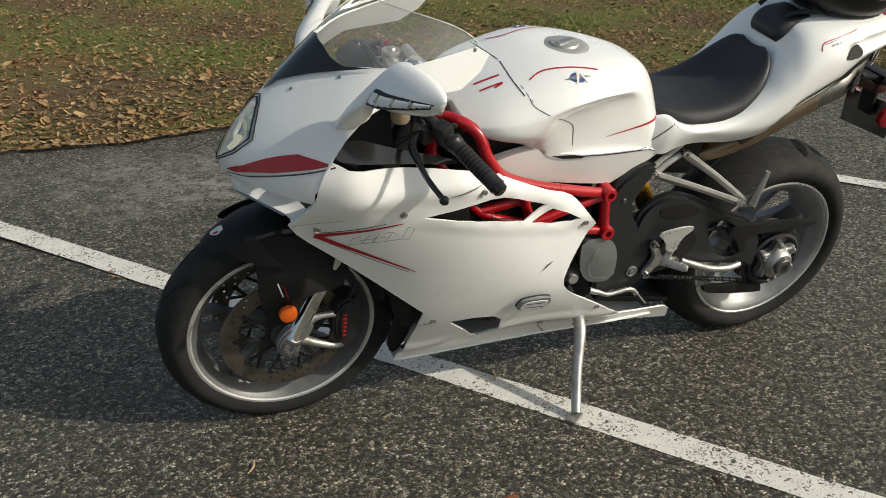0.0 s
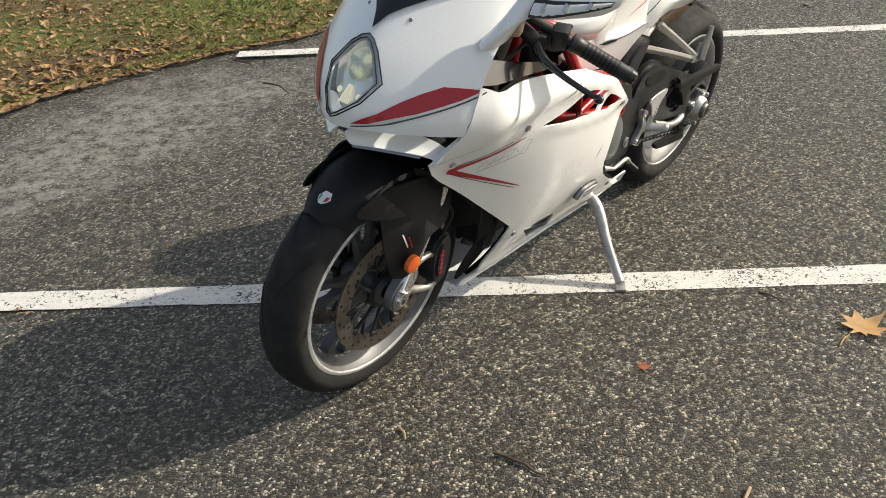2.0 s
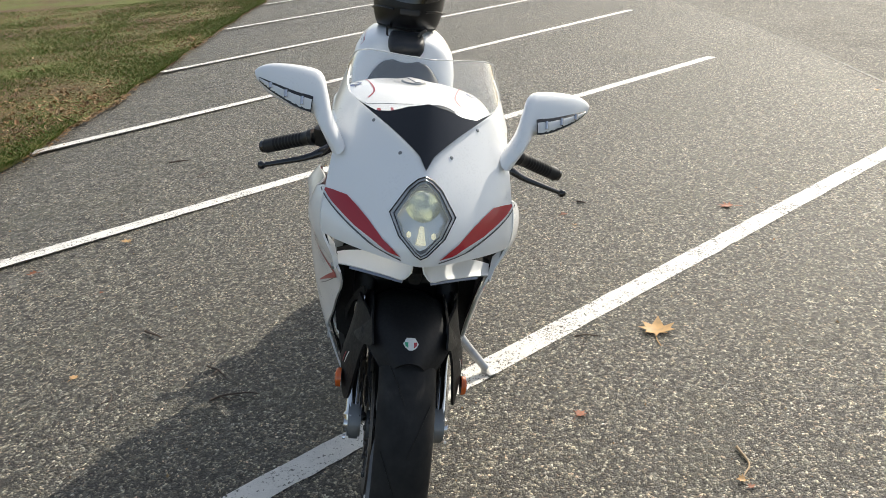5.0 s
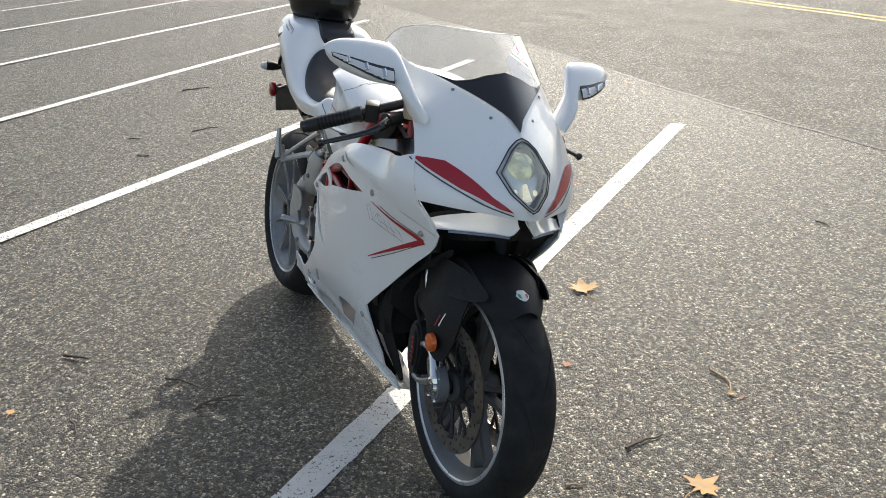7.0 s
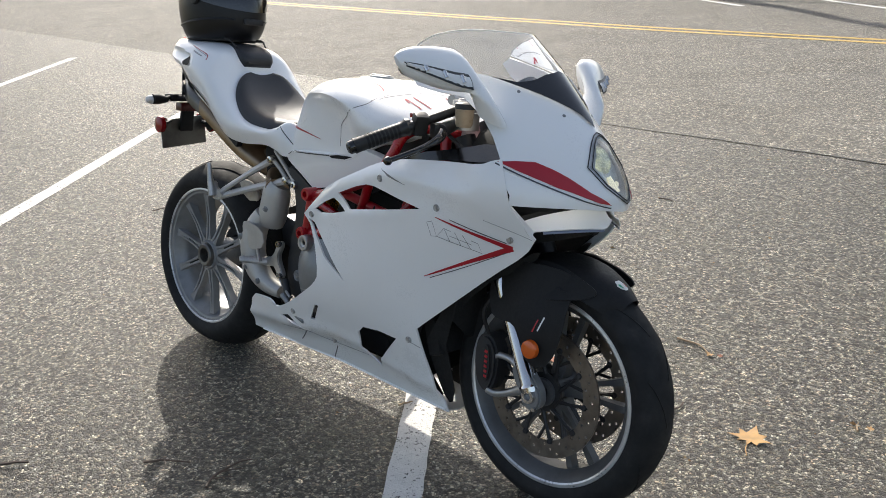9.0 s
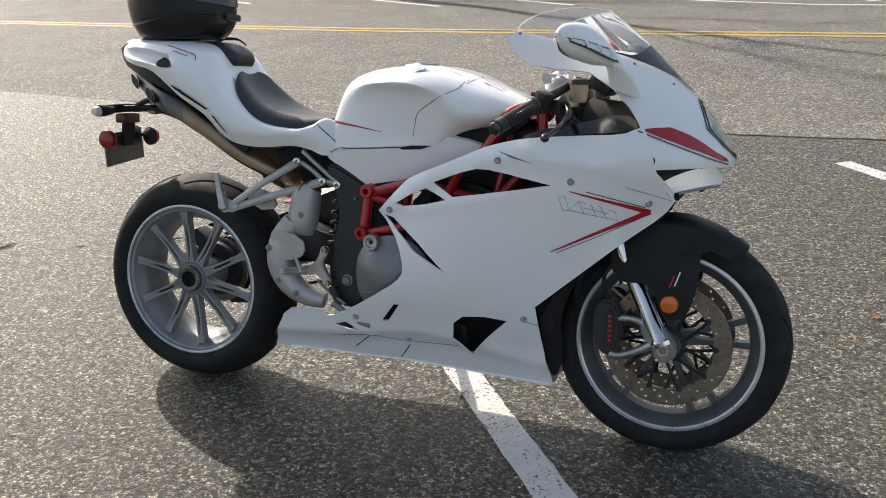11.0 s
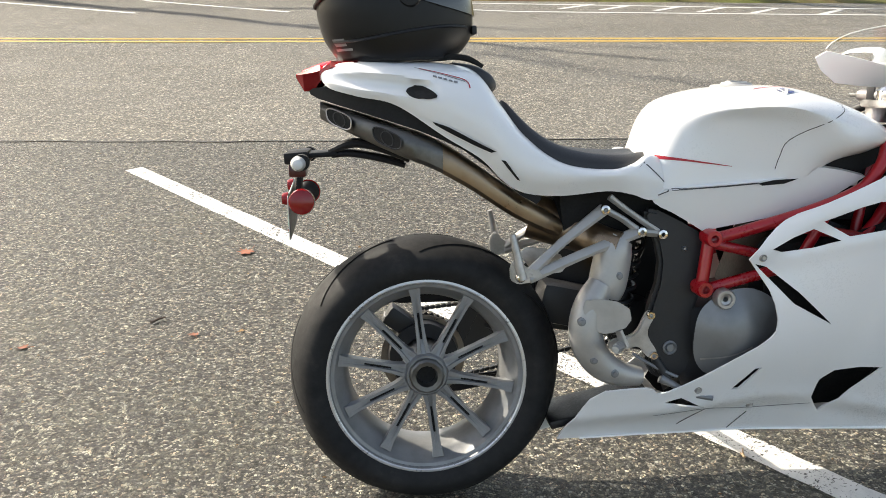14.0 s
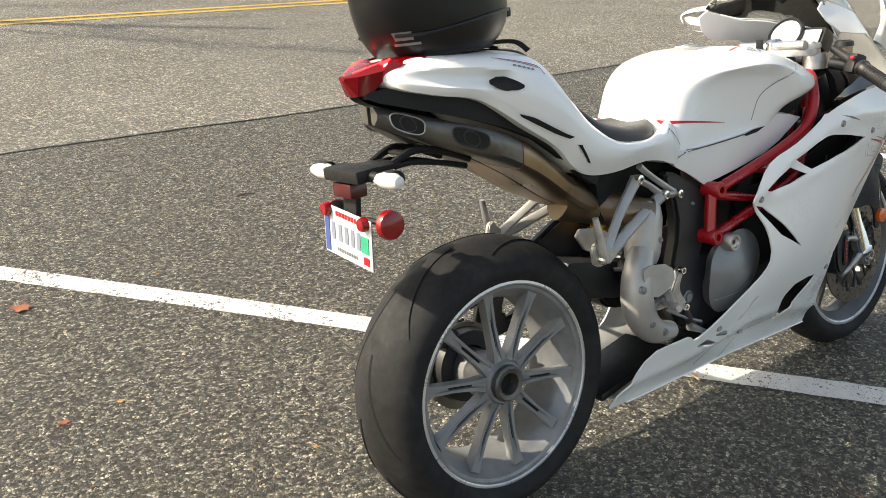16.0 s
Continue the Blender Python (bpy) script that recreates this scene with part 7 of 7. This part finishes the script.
def ground():
    bm = bmesh.new()
    vs = [bm.verts.new(p) for p in ((-900, -900, -0.06), (900, -900, -0.06), (900, 900, -0.06), (-900, 900, -0.06))]
    bm.faces.new(vs)
    setting("ground", bm, M["soil"], "grassy earth around the parking lot", "ground")
    xs = list(np.arange(-60, -6, 2.0)) + list(np.arange(-6, 5, 0.12)) + list(np.arange(5, 41, 2.5))
    rows = [[(x, lawn_y(x) - 0.12 if k == 0 else lawn_y(x) + (3.75 + seam(x) - lawn_y(x)) * k / 3, 0.0 if k else -0.02) for k in range(4)] for x in xs]
    setting("pavement", grid(rows), M["lot"], "worn dark asphalt of the parking lot", "asphalt lot")
    rows = [[(x, y if k else 3.75 + seam(x), 0.002) for k, y in enumerate((3.75, 7.0, 9.0, far_y(x) - 1, far_y(x)))] for x in xs]
    setting("road", grid(rows), M["road"], "paler two-lane asphalt road", "road")
    # cracked joint between lot and road
    pts = [(x, 3.75 + seam(x) + 0.011 * noise.noise(Vector((x * 22, 4, 0)))) for x in np.arange(-14, 8, 0.025)]
    rows = [[(x, y - 0.0065 - 0.008 * noise.noise(Vector((x * 17, 0, 0))), 0.004), (x, y + 0.0065 + 0.009 * noise.noise(Vector((x * 15, 5, 0))), 0.004)] for x, y in pts]
    setting("road_joint", grid(rows), M["tar"], "cracked dark joint between lot and road", "joint")


def far_y(x):
    return float(np.interp(x, [-60, -9.8, -6.3, -2.2, 1.9, 6.5, 12, 40], [20, 13.85, 13.5, 12.95, 12.35, 11.75, 11.25, 9.5])) + 0.1 * noise.noise(Vector((x * 0.9, 7, 0)))


def seam(x):
    return float(np.interp(x, [-30, -8, -5.8, -4, -2.3, -1, 0.4, 1.5, 2.3, 20], [2.4, 0.53, 0.4, 0.17, -0.07, -0.17, -0.22, -0.3, -0.27, -0.45])) + 0.03 * noise.noise(Vector((x * 1.7, 9, 0))) + 0.012 * noise.noise(Vector((x * 9, 2, 0)))


def stripe(name, a, b, width, mat, label, z=0.0022, ragged=0.006, bow=0.0):
    a, b = Vector((*a, 0)), Vector((*b, 0))
    d = (b - a).normalized()
    side = Vector((-d.y, d.x, 0))
    n = max(4, int((b - a).length / 0.05))
    rows = []
    for i in range(n + 1):
        c = a + (b - a) * i / n + side * bow * math.sin(math.pi * i / n)
        e0, e1 = (ragged * noise.noise(Vector((c.x * 14, c.y * 14, k))) for k in (1, 6))
        rows.append([(*(c - side * (width / 2 + e0)).xy, z), (*(c + side * (width / 2 + e1)).xy, z)])
    return setting(name, grid(rows), M[mat], label, "road marking")


def markings():
    for k, (a, b) in enumerate((((3.04, -2.66), (-1.375, 3.0)), ((-0.17, -2.46), (-4.5, 3.08)), ((-2.95, -2.37), (-8.25, 3.45)), ((-6.15, -2.11), (-11.5, 3.7)), ((-9.58, -1.92), (-14.9, 3.9)), ((-12.93, -1.71), (-17.9, 4.2)), ((6.44, -2.7), (2.05, 2.93)))):
        stripe(f"parking_line_{k + 1}", a, b, 0.1, "line", "worn white parking line with chipped paint")
    ys = [(-40, 13.0), (-9.7, 8.98), (-5, 8.42), (-2.7, 8.17), (0, 8.03), (2.8, 7.87), (12, 7.3), (30, 6.2)]
    for j, off in enumerate((-0.1, 0.12)):
        rows = [[(x, y + off + w, 0.006) for w in (-0.05, 0.05)] for x, y in spline(ys, 10)]
        setting(f"centre_line_{j + 1}", grid(rows), M["yellow"], "faded double yellow centre line", "road marking")

    k = 8
    for a, b in (((-3.13, 10.88), (-6.46, 13.18)), ((-1.07, 10.91), (-3.41, 12.68)), ((-6.82, 11.54), (-10.02, 13.5)), ((-0.15, 11.77), (2.12, 10.79)), ((2.12, 10.79), (5.86, 10.22)), ((5.86, 10.22), (14.0, 9.22)), ((1.41, 12.06), (6.21, 11.0)), ((6.21, 11.0), (14.0, 9.94))):
        stripe(f"bay_line_{k}", a, b, 0.1, "far_line", "white line of the bays across the road", 0.006)
        k += 1
    for x, y in ((3.4, 11.8), (3.96, 11.63), (4.7, 11.47), (5.28, 11.28), (5.97, 11.08), (6.85, 10.86), (7.75, 10.7)):
        stripe(f"bay_line_{k}", (x, y - 0.08), (x - 0.62, y - 0.68), 0.1, "far_line", "white line of the bays across the road", 0.0065)
        k += 1


ground()
markings()


# ---- lawn: blades, litter ----
rng = np.random.default_rng(11)


def soup(name, verts, faces, mat, label, category):
    me = bpy.data.meshes.new(name)
    me.from_pydata(verts, [], faces)
    me.materials.append(mat)
    ob = new(name, me)
    return tagged(ob, label, category, kind="stuff")


def patch(x, y):
    """How green the lawn is here: 0 litter and earth, 1 grass."""
    return 0.3 + 1.0 * noise.noise(Vector((x * 0.55, y * 0.9, 4))) + 0.35 * noise.noise(Vector((x * 1.9, y * 2.3, 8))) + 0.16 * max(-4, min(4, -x - 2.2)) / 2


def lawn():
    xs = np.concatenate([np.arange(-60, -14, 4.0), np.arange(-14, 6, 0.2), np.arange(6, 42, 4.0)])
    rows = []
    for x in xs:
        e = lawn_y(x)
        row = []
        for d in (0, 0.03, 0.08, 0.16, 0.3, 0.5, 0.8, 1.2, 1.7, 2.4, 3.4, 5, 8, 16, 60):
            h = -0.01 if d == 0 else 0.012 + 0.02 * min(1, d * 3) * (0.5 + noise.noise(Vector((x * 2.2, d * 4, 0)))) + 0.012 * noise.noise(Vector((x * 9, d * 9, 2)))
            row.append((x, e - d, h))
        rows.append(row)
    setting("lawn", grid(rows), M["soil"], "thin lawn with bare earth and fallen leaves", "lawn")
    rows = [[(x, far_y(x) + d, -0.01 if d == 0 else 0.03 + 0.02 * noise.noise(Vector((x, d, 3)))) for d in (0, 0.15, 0.6, 1.5, 4, 10, 60)] for x in np.concatenate([np.arange(-60, -14, 4.0), np.arange(-14, 14, 0.5), np.arange(14, 42, 4.0)])]
    setting("verge", grid(rows), M["soil"], "grass verge across the road", "lawn")
    v, f = [], []
    count = 0
    while count < 150000:
        n = 4000
        px = rng.uniform(-15, 4.5, n)
        pd = rng.uniform(0, 1, n) ** 1.6 * 7
        for x, d in zip(px, pd):
            y = lawn_y(x) - d + 0.02
            g = patch(x, y)
            if rng.random() > min(1, max(0.05, g * 1.25)):
                continue
            h = rng.uniform(0.012, 0.036) * (0.7 + 0.6 * max(0, min(1, g)))
            a, lean = rng.uniform(0, 6.283), rng.uniform(0.3, 1.3)
            w = rng.uniform(0.0014, 0.003) * (1 + d * 0.12)
            dx, dy = math.cos(a), math.sin(a)
            k = len(v)
            z = 0.012
            v += [(x - dy * w, y + dx * w, z), (x + dy * w, y - dx * w, z), (x + dx * lean * h * 0.5 + dy * w * 0.6, y + dy * lean * h * 0.5 - dx * w * 0.6, z + h * 0.65), (x + dx * lean * h * 1.2, y + dy * lean * h * 1.2, z + h)]
            f += [(k, k + 1, k + 2), (k, k + 2, k + 3)]
            count += 1
    soup("grass", v, f, M["grass"], "short patchy green and straw-coloured grass", "grass")
    v, f = [], []
    for x, y in zip(rng.uniform(-14, 5, 5000), rng.uniform(0, 4, 5000)):
        yy = far_y(x) + y
        for _ in range(5):
            a, h = rng.uniform(0, 6.283), rng.uniform(0.03, 0.09)
            k = len(v)
            dx, dy = math.cos(a), math.sin(a)
            ox, oy = rng.normal(0, 0.05, 2)
            v += [(x + ox - dy * 0.006, yy + oy + dx * 0.006, 0.02), (x + ox + dy * 0.006, yy + oy - dx * 0.006, 0.02), (x + ox + dx * h * 0.6, yy + oy + dy * h * 0.6, 0.02 + h)]
            f += [(k, k + 1, k + 2)]
    soup("verge_grass", v, f, M["grass"], "grass of the verge across the road", "grass")
    v, f = [], []
    count = 0
    while count < 34000:
        x, d = rng.uniform(-14, 4.5), rng.uniform(0, 1) ** 2.0 * 7 - 0.06
        y = lawn_y(x) - d
        g = patch(x, y)
        if rng.random() > max(0.1, 0.95 - g * 0.8) * (1.0 if x > -5 else 0.45):
            continue
        s, a = rng.uniform(0.008, 0.022) * (1.8 if rng.random() < 0.08 else 1), rng.uniform(0, 6.283)
        tx, ty = rng.normal(0, 0.35, 2)
        c, q = math.cos(a), math.sin(a)
        k = len(v)
        for lx, ly, lz in ((-1, 0, 0.15), (-0.35, 0.5, 0.3), (0.45, 0.42, 0.2), (1, 0.05, 0.35), (0.4, -0.48, 0.25), (-0.4, -0.42, 0.2), (0, 0, -0.05)):
            X, Y = lx * s, ly * s * rng.uniform(0.6, 1.2)
            v.append((x + X * c - Y * q, y + X * q + Y * c, max(0.004, 0.03 * min(1, max(0, d) * 8) + lz * s * 0.8 + X * tx + Y * ty)))
        f += [(k + i, k + (i + 1) % 6, k + 6) for i in range(6)]
        count += 1
    soup("leaf_litter", v, f, M["litter"], "brown dead leaves strewn over the lawn", "dead leaves")
    # straw and twig scraps in the lawn
    v, f = [], []
    for _ in range(2600):
        x, d = rng.uniform(-9, 4.5), rng.uniform(0, 1) ** 1.7 * 5
        y, a, l = lawn_y(x) - d, rng.uniform(0, 6.283), rng.uniform(0.02, 0.09)
        dx, dy, w = math.cos(a), math.sin(a), rng.uniform(0.001, 0.0028)
        z0, z1 = rng.uniform(0.02, 0.045, 2)
        k = len(v)
        v += [(x - dy * w, y + dx * w, z0), (x + dy * w, y - dx * w, z0), (x + dx * l + dy * w, y + dy * l - dx * w, z1), (x + dx * l - dy * w, y + dy * l + dx * w, z1)]
        f += [(k, k + 1, k + 2, k + 3)]
    soup("straw", v, f, M["litter"], "dry straw and twig scraps in the lawn", "straw")
    # grit and crumbs on the lot
    v, f = [], []
    for _ in range(900):
        x, y = rng.uniform(-5, 3), rng.uniform(-2.3, 3.4)
        s, a = rng.uniform(0.002, 0.006) * (2 if rng.random() < 0.06 else 1), rng.uniform(0, 6.283)
        k = len(v)
        for i in range(4):
            r = s * rng.uniform(0.5, 1.4)
            v.append((x + r * math.cos(a + i * 1.57), y + r * 0.6 * math.sin(a + i * 1.57), 0.003))
        v.append((x, y, 0.003 + s * 0.7))
        f += [(k + i, k + (i + 1) % 4, k + 4) for i in range(4)]
    soup("grit", v, f, M["litter"], "crumbs of dead leaf and bark on the asphalt", "grit")


# ---- leaves and twigs lying on the lot ----
LOBES = [(0.0, -0.62), (0.1, -0.2), (0.42, -0.42), (0.36, -0.16), (0.78, -0.1), (0.46, 0.12), (0.62, 0.5), (0.26, 0.36), (0.0, 1.0), (-0.22, 0.42), (-0.6, 0.52), (-0.42, 0.14), (-0.8, -0.06), (-0.36, -0.14), (-0.42, -0.4), (-0.1, -0.2)]


def fallen_leaf(x, y, size, turn, mat, label, curl=0.25, seed=0):
    r = random.Random(seed)
    out = [(u * size * 0.5 * r.uniform(0.85, 1.15), w * size * 0.5 * r.uniform(0.85, 1.1)) for u, w in LOBES]

    def bend(u, w):
        n = noise.noise(Vector((u * 30, w * 30, seed)))
        return (u, w, 0.004 + abs(u) * curl * 0.8 + curl * 6 * w * w + 0.004 * n)
    bm = sheet(out, bend, step=size * 0.13, thick=0.0006)
    ob = part("fallen_leaf", bm, mat)
    part("stalk", tube([(0, -size * 0.28, 0.004), (size * 0.03, -size * 0.45, 0.006), (size * 0.1, -size * 0.62, 0.004)], size * 0.012, 5, 3), mat, ob)
    ob.matrix_world = pose(x, y, 0.001, 0, 0, turn)
    return tagged(ob, label, "leaf", group="fallen leaves on the asphalt")


def twig(a, b, r, mat, label, bow=0.12, forks=1, seed=0):
    rr = random.Random(seed)
    a, b = Vector((*a, 0)), Vector((*b, 0))
    d, n = b - a, Vector((-(b - a).y, (b - a).x, 0))
    pts = []
    for k in range(6):
        t = k / 5
        pts.append(tuple(a + d * t + n * bow * math.sin(math.pi * t) + n * rr.uniform(-0.03, 0.03) + Vector((0, 0, r + 0.004 * rr.random()))))
    ob = part("twig", tube(pts, [r * (1 - 0.11 * k) for k in range(6)], 6, 3), mat)
    for k in range(forks):
        i = rr.randint(1, 3)
        q = Vector(pts[i])
        e = q + d * rr.uniform(0.15, 0.35) + n * rr.choice((-1, 1)) * rr.uniform(0.15, 0.35)
        part("side_twig", tube([tuple(q), tuple((q + e) / 2 + n * 0.03), tuple(e)], [r * 0.6, r * 0.5, r * 0.3], 5, 3), mat, ob)
    return tagged(ob, label, "twig", group="twigs on the asphalt")


def clutter():
    tan, rust = M["leaf"], M["leaf_red"]
    for k, (x, y, s, a, m, l, c) in enumerate((
            (0.575, 0.942, 0.17, 70, tan, "large tan maple leaf curled on the asphalt", 0.3), (1.734, 0.51, 0.135, 10, tan, "pale tan leaf lying flat on the asphalt", 0.08),
            (1.043, 0.56, 0.055, 40, rust, "small rust-brown leaf on the asphalt", 0.2), (-0.555, -1.537, 0.07, 200, rust, "rust-brown leaf on the asphalt", 0.35), (-0.878, -1.203, 0.075, 120, tan, "tan leaf by the parking line", 0.3),
            (0.494, -1.056, 0.05, 60, tan, "small pale leaf on the asphalt", 0.3), (-0.611, 1.668, 0.11, 150, rust, "flat rust-brown leaf on the asphalt", 0.1), (-0.7, 0.897, 0.05, 20, rust, "small rust-brown leaf on the asphalt", 0.2),
            (-2.706, 3.59, 0.08, 250, tan, "pale leaf by the road joint", 0.2), (2.047, 0.927, 0.05, 190, rust, "small rust-brown leaf on the asphalt", 0.2), (1.425, 0.893, 0.04, 170, tan, "crumpled scrap of tan leaf", 0.5),
            (1.455, 0.9, 0.03, 20, rust, "crumpled scrap of rust-brown leaf", 0.5), (-1.234, 0.852, 0.05, 80, rust, "small rust-brown leaf on the asphalt", 0.2), (-1.6, 0.75, 0.05, 140, rust, "small rust-brown leaf caught on a twig", 0.3),
            (-0.22, 0.419, 0.022, 40, tan, "pale scrap of leaf on the asphalt", 0.3), (2.146, 2.409, 0.05, 110, tan, "pale leaf on the asphalt", 0.2), (-0.546, 0.914, 0.035, 300, tan, "small pale leaf on the asphalt", 0.3),
            (1.966, 0.751, 0.03, 15, tan, "pale scrap of leaf on the asphalt", 0.2), (-0.254, -1.16, 0.03, 75, rust, "small rust-brown scrap of leaf", 0.4))):
        fallen_leaf(x, y, s, a, m, l, c, k + 3)
    dark, pale = M["twig"], M["pale_twig"]
    for k, (a, b, r, m, l, bow) in enumerate((
            ((1.285, 0.93), (1.42, 0.89), 0.0042, pale, "pale curved twig on the asphalt", 0.18), ((1.51, 0.443), (1.505, 0.572), 0.0048, dark, "short dark stick on the asphalt", 0.03),
            ((-0.159, -1.772), (-0.083, -1.551), 0.005, dark, "dark forked twig on the asphalt", 0.1), ((0.081, -1.959), (0.134, -1.736), 0.005, dark, "dark crooked twig on the asphalt", 0.14),
            ((-0.084, -2.39), (-0.039, -2.183), 0.005, dark, "dark twig by the lawn's edge", 0.1), ((-1.595, 0.65), (-1.56, 0.805), 0.004, dark, "dark twig on the asphalt", 0.05), ((-0.863, 1.0), (-0.82, 1.035), 0.006, dark, "scrap of dark bark", 0.1),
            ((0.55, 0.66), (0.567, 0.737), 0.0035, dark, "dark twig beside the parking line", 0.1), ((-2.336, -1.285), (-2.358, -1.147), 0.0045, dark, "dark twig on the asphalt", 0.08), ((-1.94, -1.042), (-2.041, -0.974), 0.004, dark, "dark twig on the asphalt", 0.08),
            ((0.505, -0.604), (0.61, -0.523), 0.0042, dark, "dark twig on the asphalt", 0.06), ((0.743, -0.56), (0.729, -0.406), 0.004, dark, "dark bent twig on the asphalt", 0.15), ((0.177, -0.885), (0.25, -0.811), 0.0058, dark, "thick short dark twig", 0.05),
            ((0.635, -0.895), (0.735, -0.894), 0.003, dark, "thin dark twig on the asphalt", 0.1), ((-4.51, 0.35), (-4.52, 0.575), 0.006, dark, "dark twig on the asphalt", 0.05), ((-2.94, 0.138), (-2.967, 0.314), 0.005, dark, "dark twig on the asphalt", 0.08),
            ((-2.963, -0.276), (-2.914, -0.206), 0.005, dark, "short dark twig on the asphalt", 0.05), ((-2.484, -0.29), (-2.426, -0.227), 0.0045, dark, "short dark twig on the asphalt", 0.1), ((1.571, 0.213), (1.594, 0.252), 0.004, pale, "short pale twig on the asphalt", 0.1),
            ((0.85, 0.045), (0.864, 0.089), 0.004, pale, "short pale twig on the parking line", 0.05), ((1.944, 0.721), (1.93, 0.765), 0.003, pale, "short pale twig on the asphalt", 0.1), ((0.454, 2.273), (0.537, 2.272), 0.004, dark, "dark twig on the asphalt", 0.1))):
        twig(a, b, r, m, l, bow, k % 3, k)


# ---- across the road: trees, fence, steps, covered boat ----
def tree(x, y, radius, height, seed, label):
    r = random.Random(seed)
    root = new("tree")
    root.location = (x, y, 0)
    tagged(root, label, "tree", group="trees across the road")
    pts, rad, p = [], [], Vector((0, 0, -0.08))
    for k in range(9):
        t = k / 8
        pts.append(tuple(p))
        rad.append(radius * (1.45 if k == 0 else 1.1 if k == 1 and height > 0 else 1 - 0.75 * t))
        p = p + Vector((r.uniform(-0.12, 0.12), r.uniform(-0.12, 0.12), height / 8 if k else 0.5))
    part("trunk", tube(pts, rad, 14, 3), M["bark"], root)

    def limb(start, d, length, rr, depth):
        q = [start]
        for k in range(4):
            d = (d + Vector((r.uniform(-0.25, 0.25), r.uniform(-0.25, 0.25), r.uniform(-0.05, 0.3)))).normalized()
            q.append(q[-1] + d * length / 4)
        part("limb", tube([tuple(v) for v in q], [rr * (1 - 0.17 * k) for k in range(5)], 6, 2), M["bark"], root)
        if depth:
            for k in range(3):
                s = q[r.randint(1, 4)]
                e = (d + Vector((r.uniform(-0.9, 0.9), r.uniform(-0.9, 0.9), r.uniform(-0.2, 0.6)))).normalized()
                limb(s, e, length * 0.6, rr * 0.5, depth - 1)
    for k in range(7):
        i = r.randint(3, 7)
        a = r.uniform(0, 6.283)
        limb(Vector(pts[i]), Vector((math.cos(a), math.sin(a), 0.6)).normalized(), height * r.uniform(0.25, 0.42), rad[i] * 0.45, 2)


def across():
    for k, (x, y, r, h) in enumerate(((-6.53, 13.93, 0.2, 9.0), (3.34, 13.26, 0.09, 6.0), (4.42, 13.42, 0.15, 8.0), (4.78, 13.6, 0.055, 5), (5.16, 13.26, 0.105, 6.5), (5.88, 13.1, 0.22, 9.0), (6.32, 13.04, 0.135, 7.5))):
        tree(x, y, r, h, k + 1, "thick bare tree trunk on the verge" if r > 0.15 else "slender bare tree trunk on the verge")
    fence = new("wooden_fence")
    fence.location = (0, 0, 0)
    tagged(fence, "dark weathered board fence behind the verge", "fence")
    board = None
    for k in range(66):
        x = -12.0 + k * 0.182
        if board is None:
            board = mesh_of(block((0.168, 0.025, 1.7), (0, 0, 0.85), (0, 0, 0), 0.004, seg=1), "board", M["board"])
        ob = part("board", board, None, fence)
        ob.matrix_local = pose(x, 14.55 + 0.03 * (x + 12) + 0.006 * math.sin(k * 2.3), 0.02, 0.6 * math.sin(k * 1.7), 0.4 * math.sin(k * 3.1), 0)
    for z in (0.4, 1.4):
        part("rail", block((12.0, 0.04, 0.09), (-6.1, 14.67, z), (0, 0, 1.72), 0.004), M["board"], fence)
    steps = new("wooden_steps")
    steps.location = (0.82, 13.89, 0.02)
    tagged(steps, "small grey wooden steps leaning by the fence", "steps")
    for s in (-0.3, 0.3):
        part("stringer", block((0.05, 0.09, 1.1), (s, 0.25, 0.5), (-28, 0, 0), 0.006), M["grey_wood"], steps)
    for k in range(5):
        part("tread", block((0.62, 0.18, 0.03), (0, 0.02 + k * 0.105, 0.1 + k * 0.2), (0, 0, 0), 0.004), M["grey_wood"], steps)
    hull = loft([(-0.75, [(0, 0.12), (0.02, 0.11), (0.03, 0.06), (0.03, 0.0)]), (-0.4, [(0, 0.3), (0.12, 0.27), (0.2, 0.15), (0.22, 0.0)]), (0.2, [(0, 0.36), (0.2, 0.32), (0.3, 0.18), (0.32, 0.0)]), (0.75, [(0, 0.33), (0.2, 0.3), (0.28, 0.16), (0.3, 0)])], 5, 3)
    ob = part("upturned_boat", hull, M["matte"])
    ob.matrix_world = pose(1.9, 13.84, 0.03, 0, 0, 185)
    tagged(ob, "small dark upturned boat on the verge", "boat")


lawn()
clutter()
across()
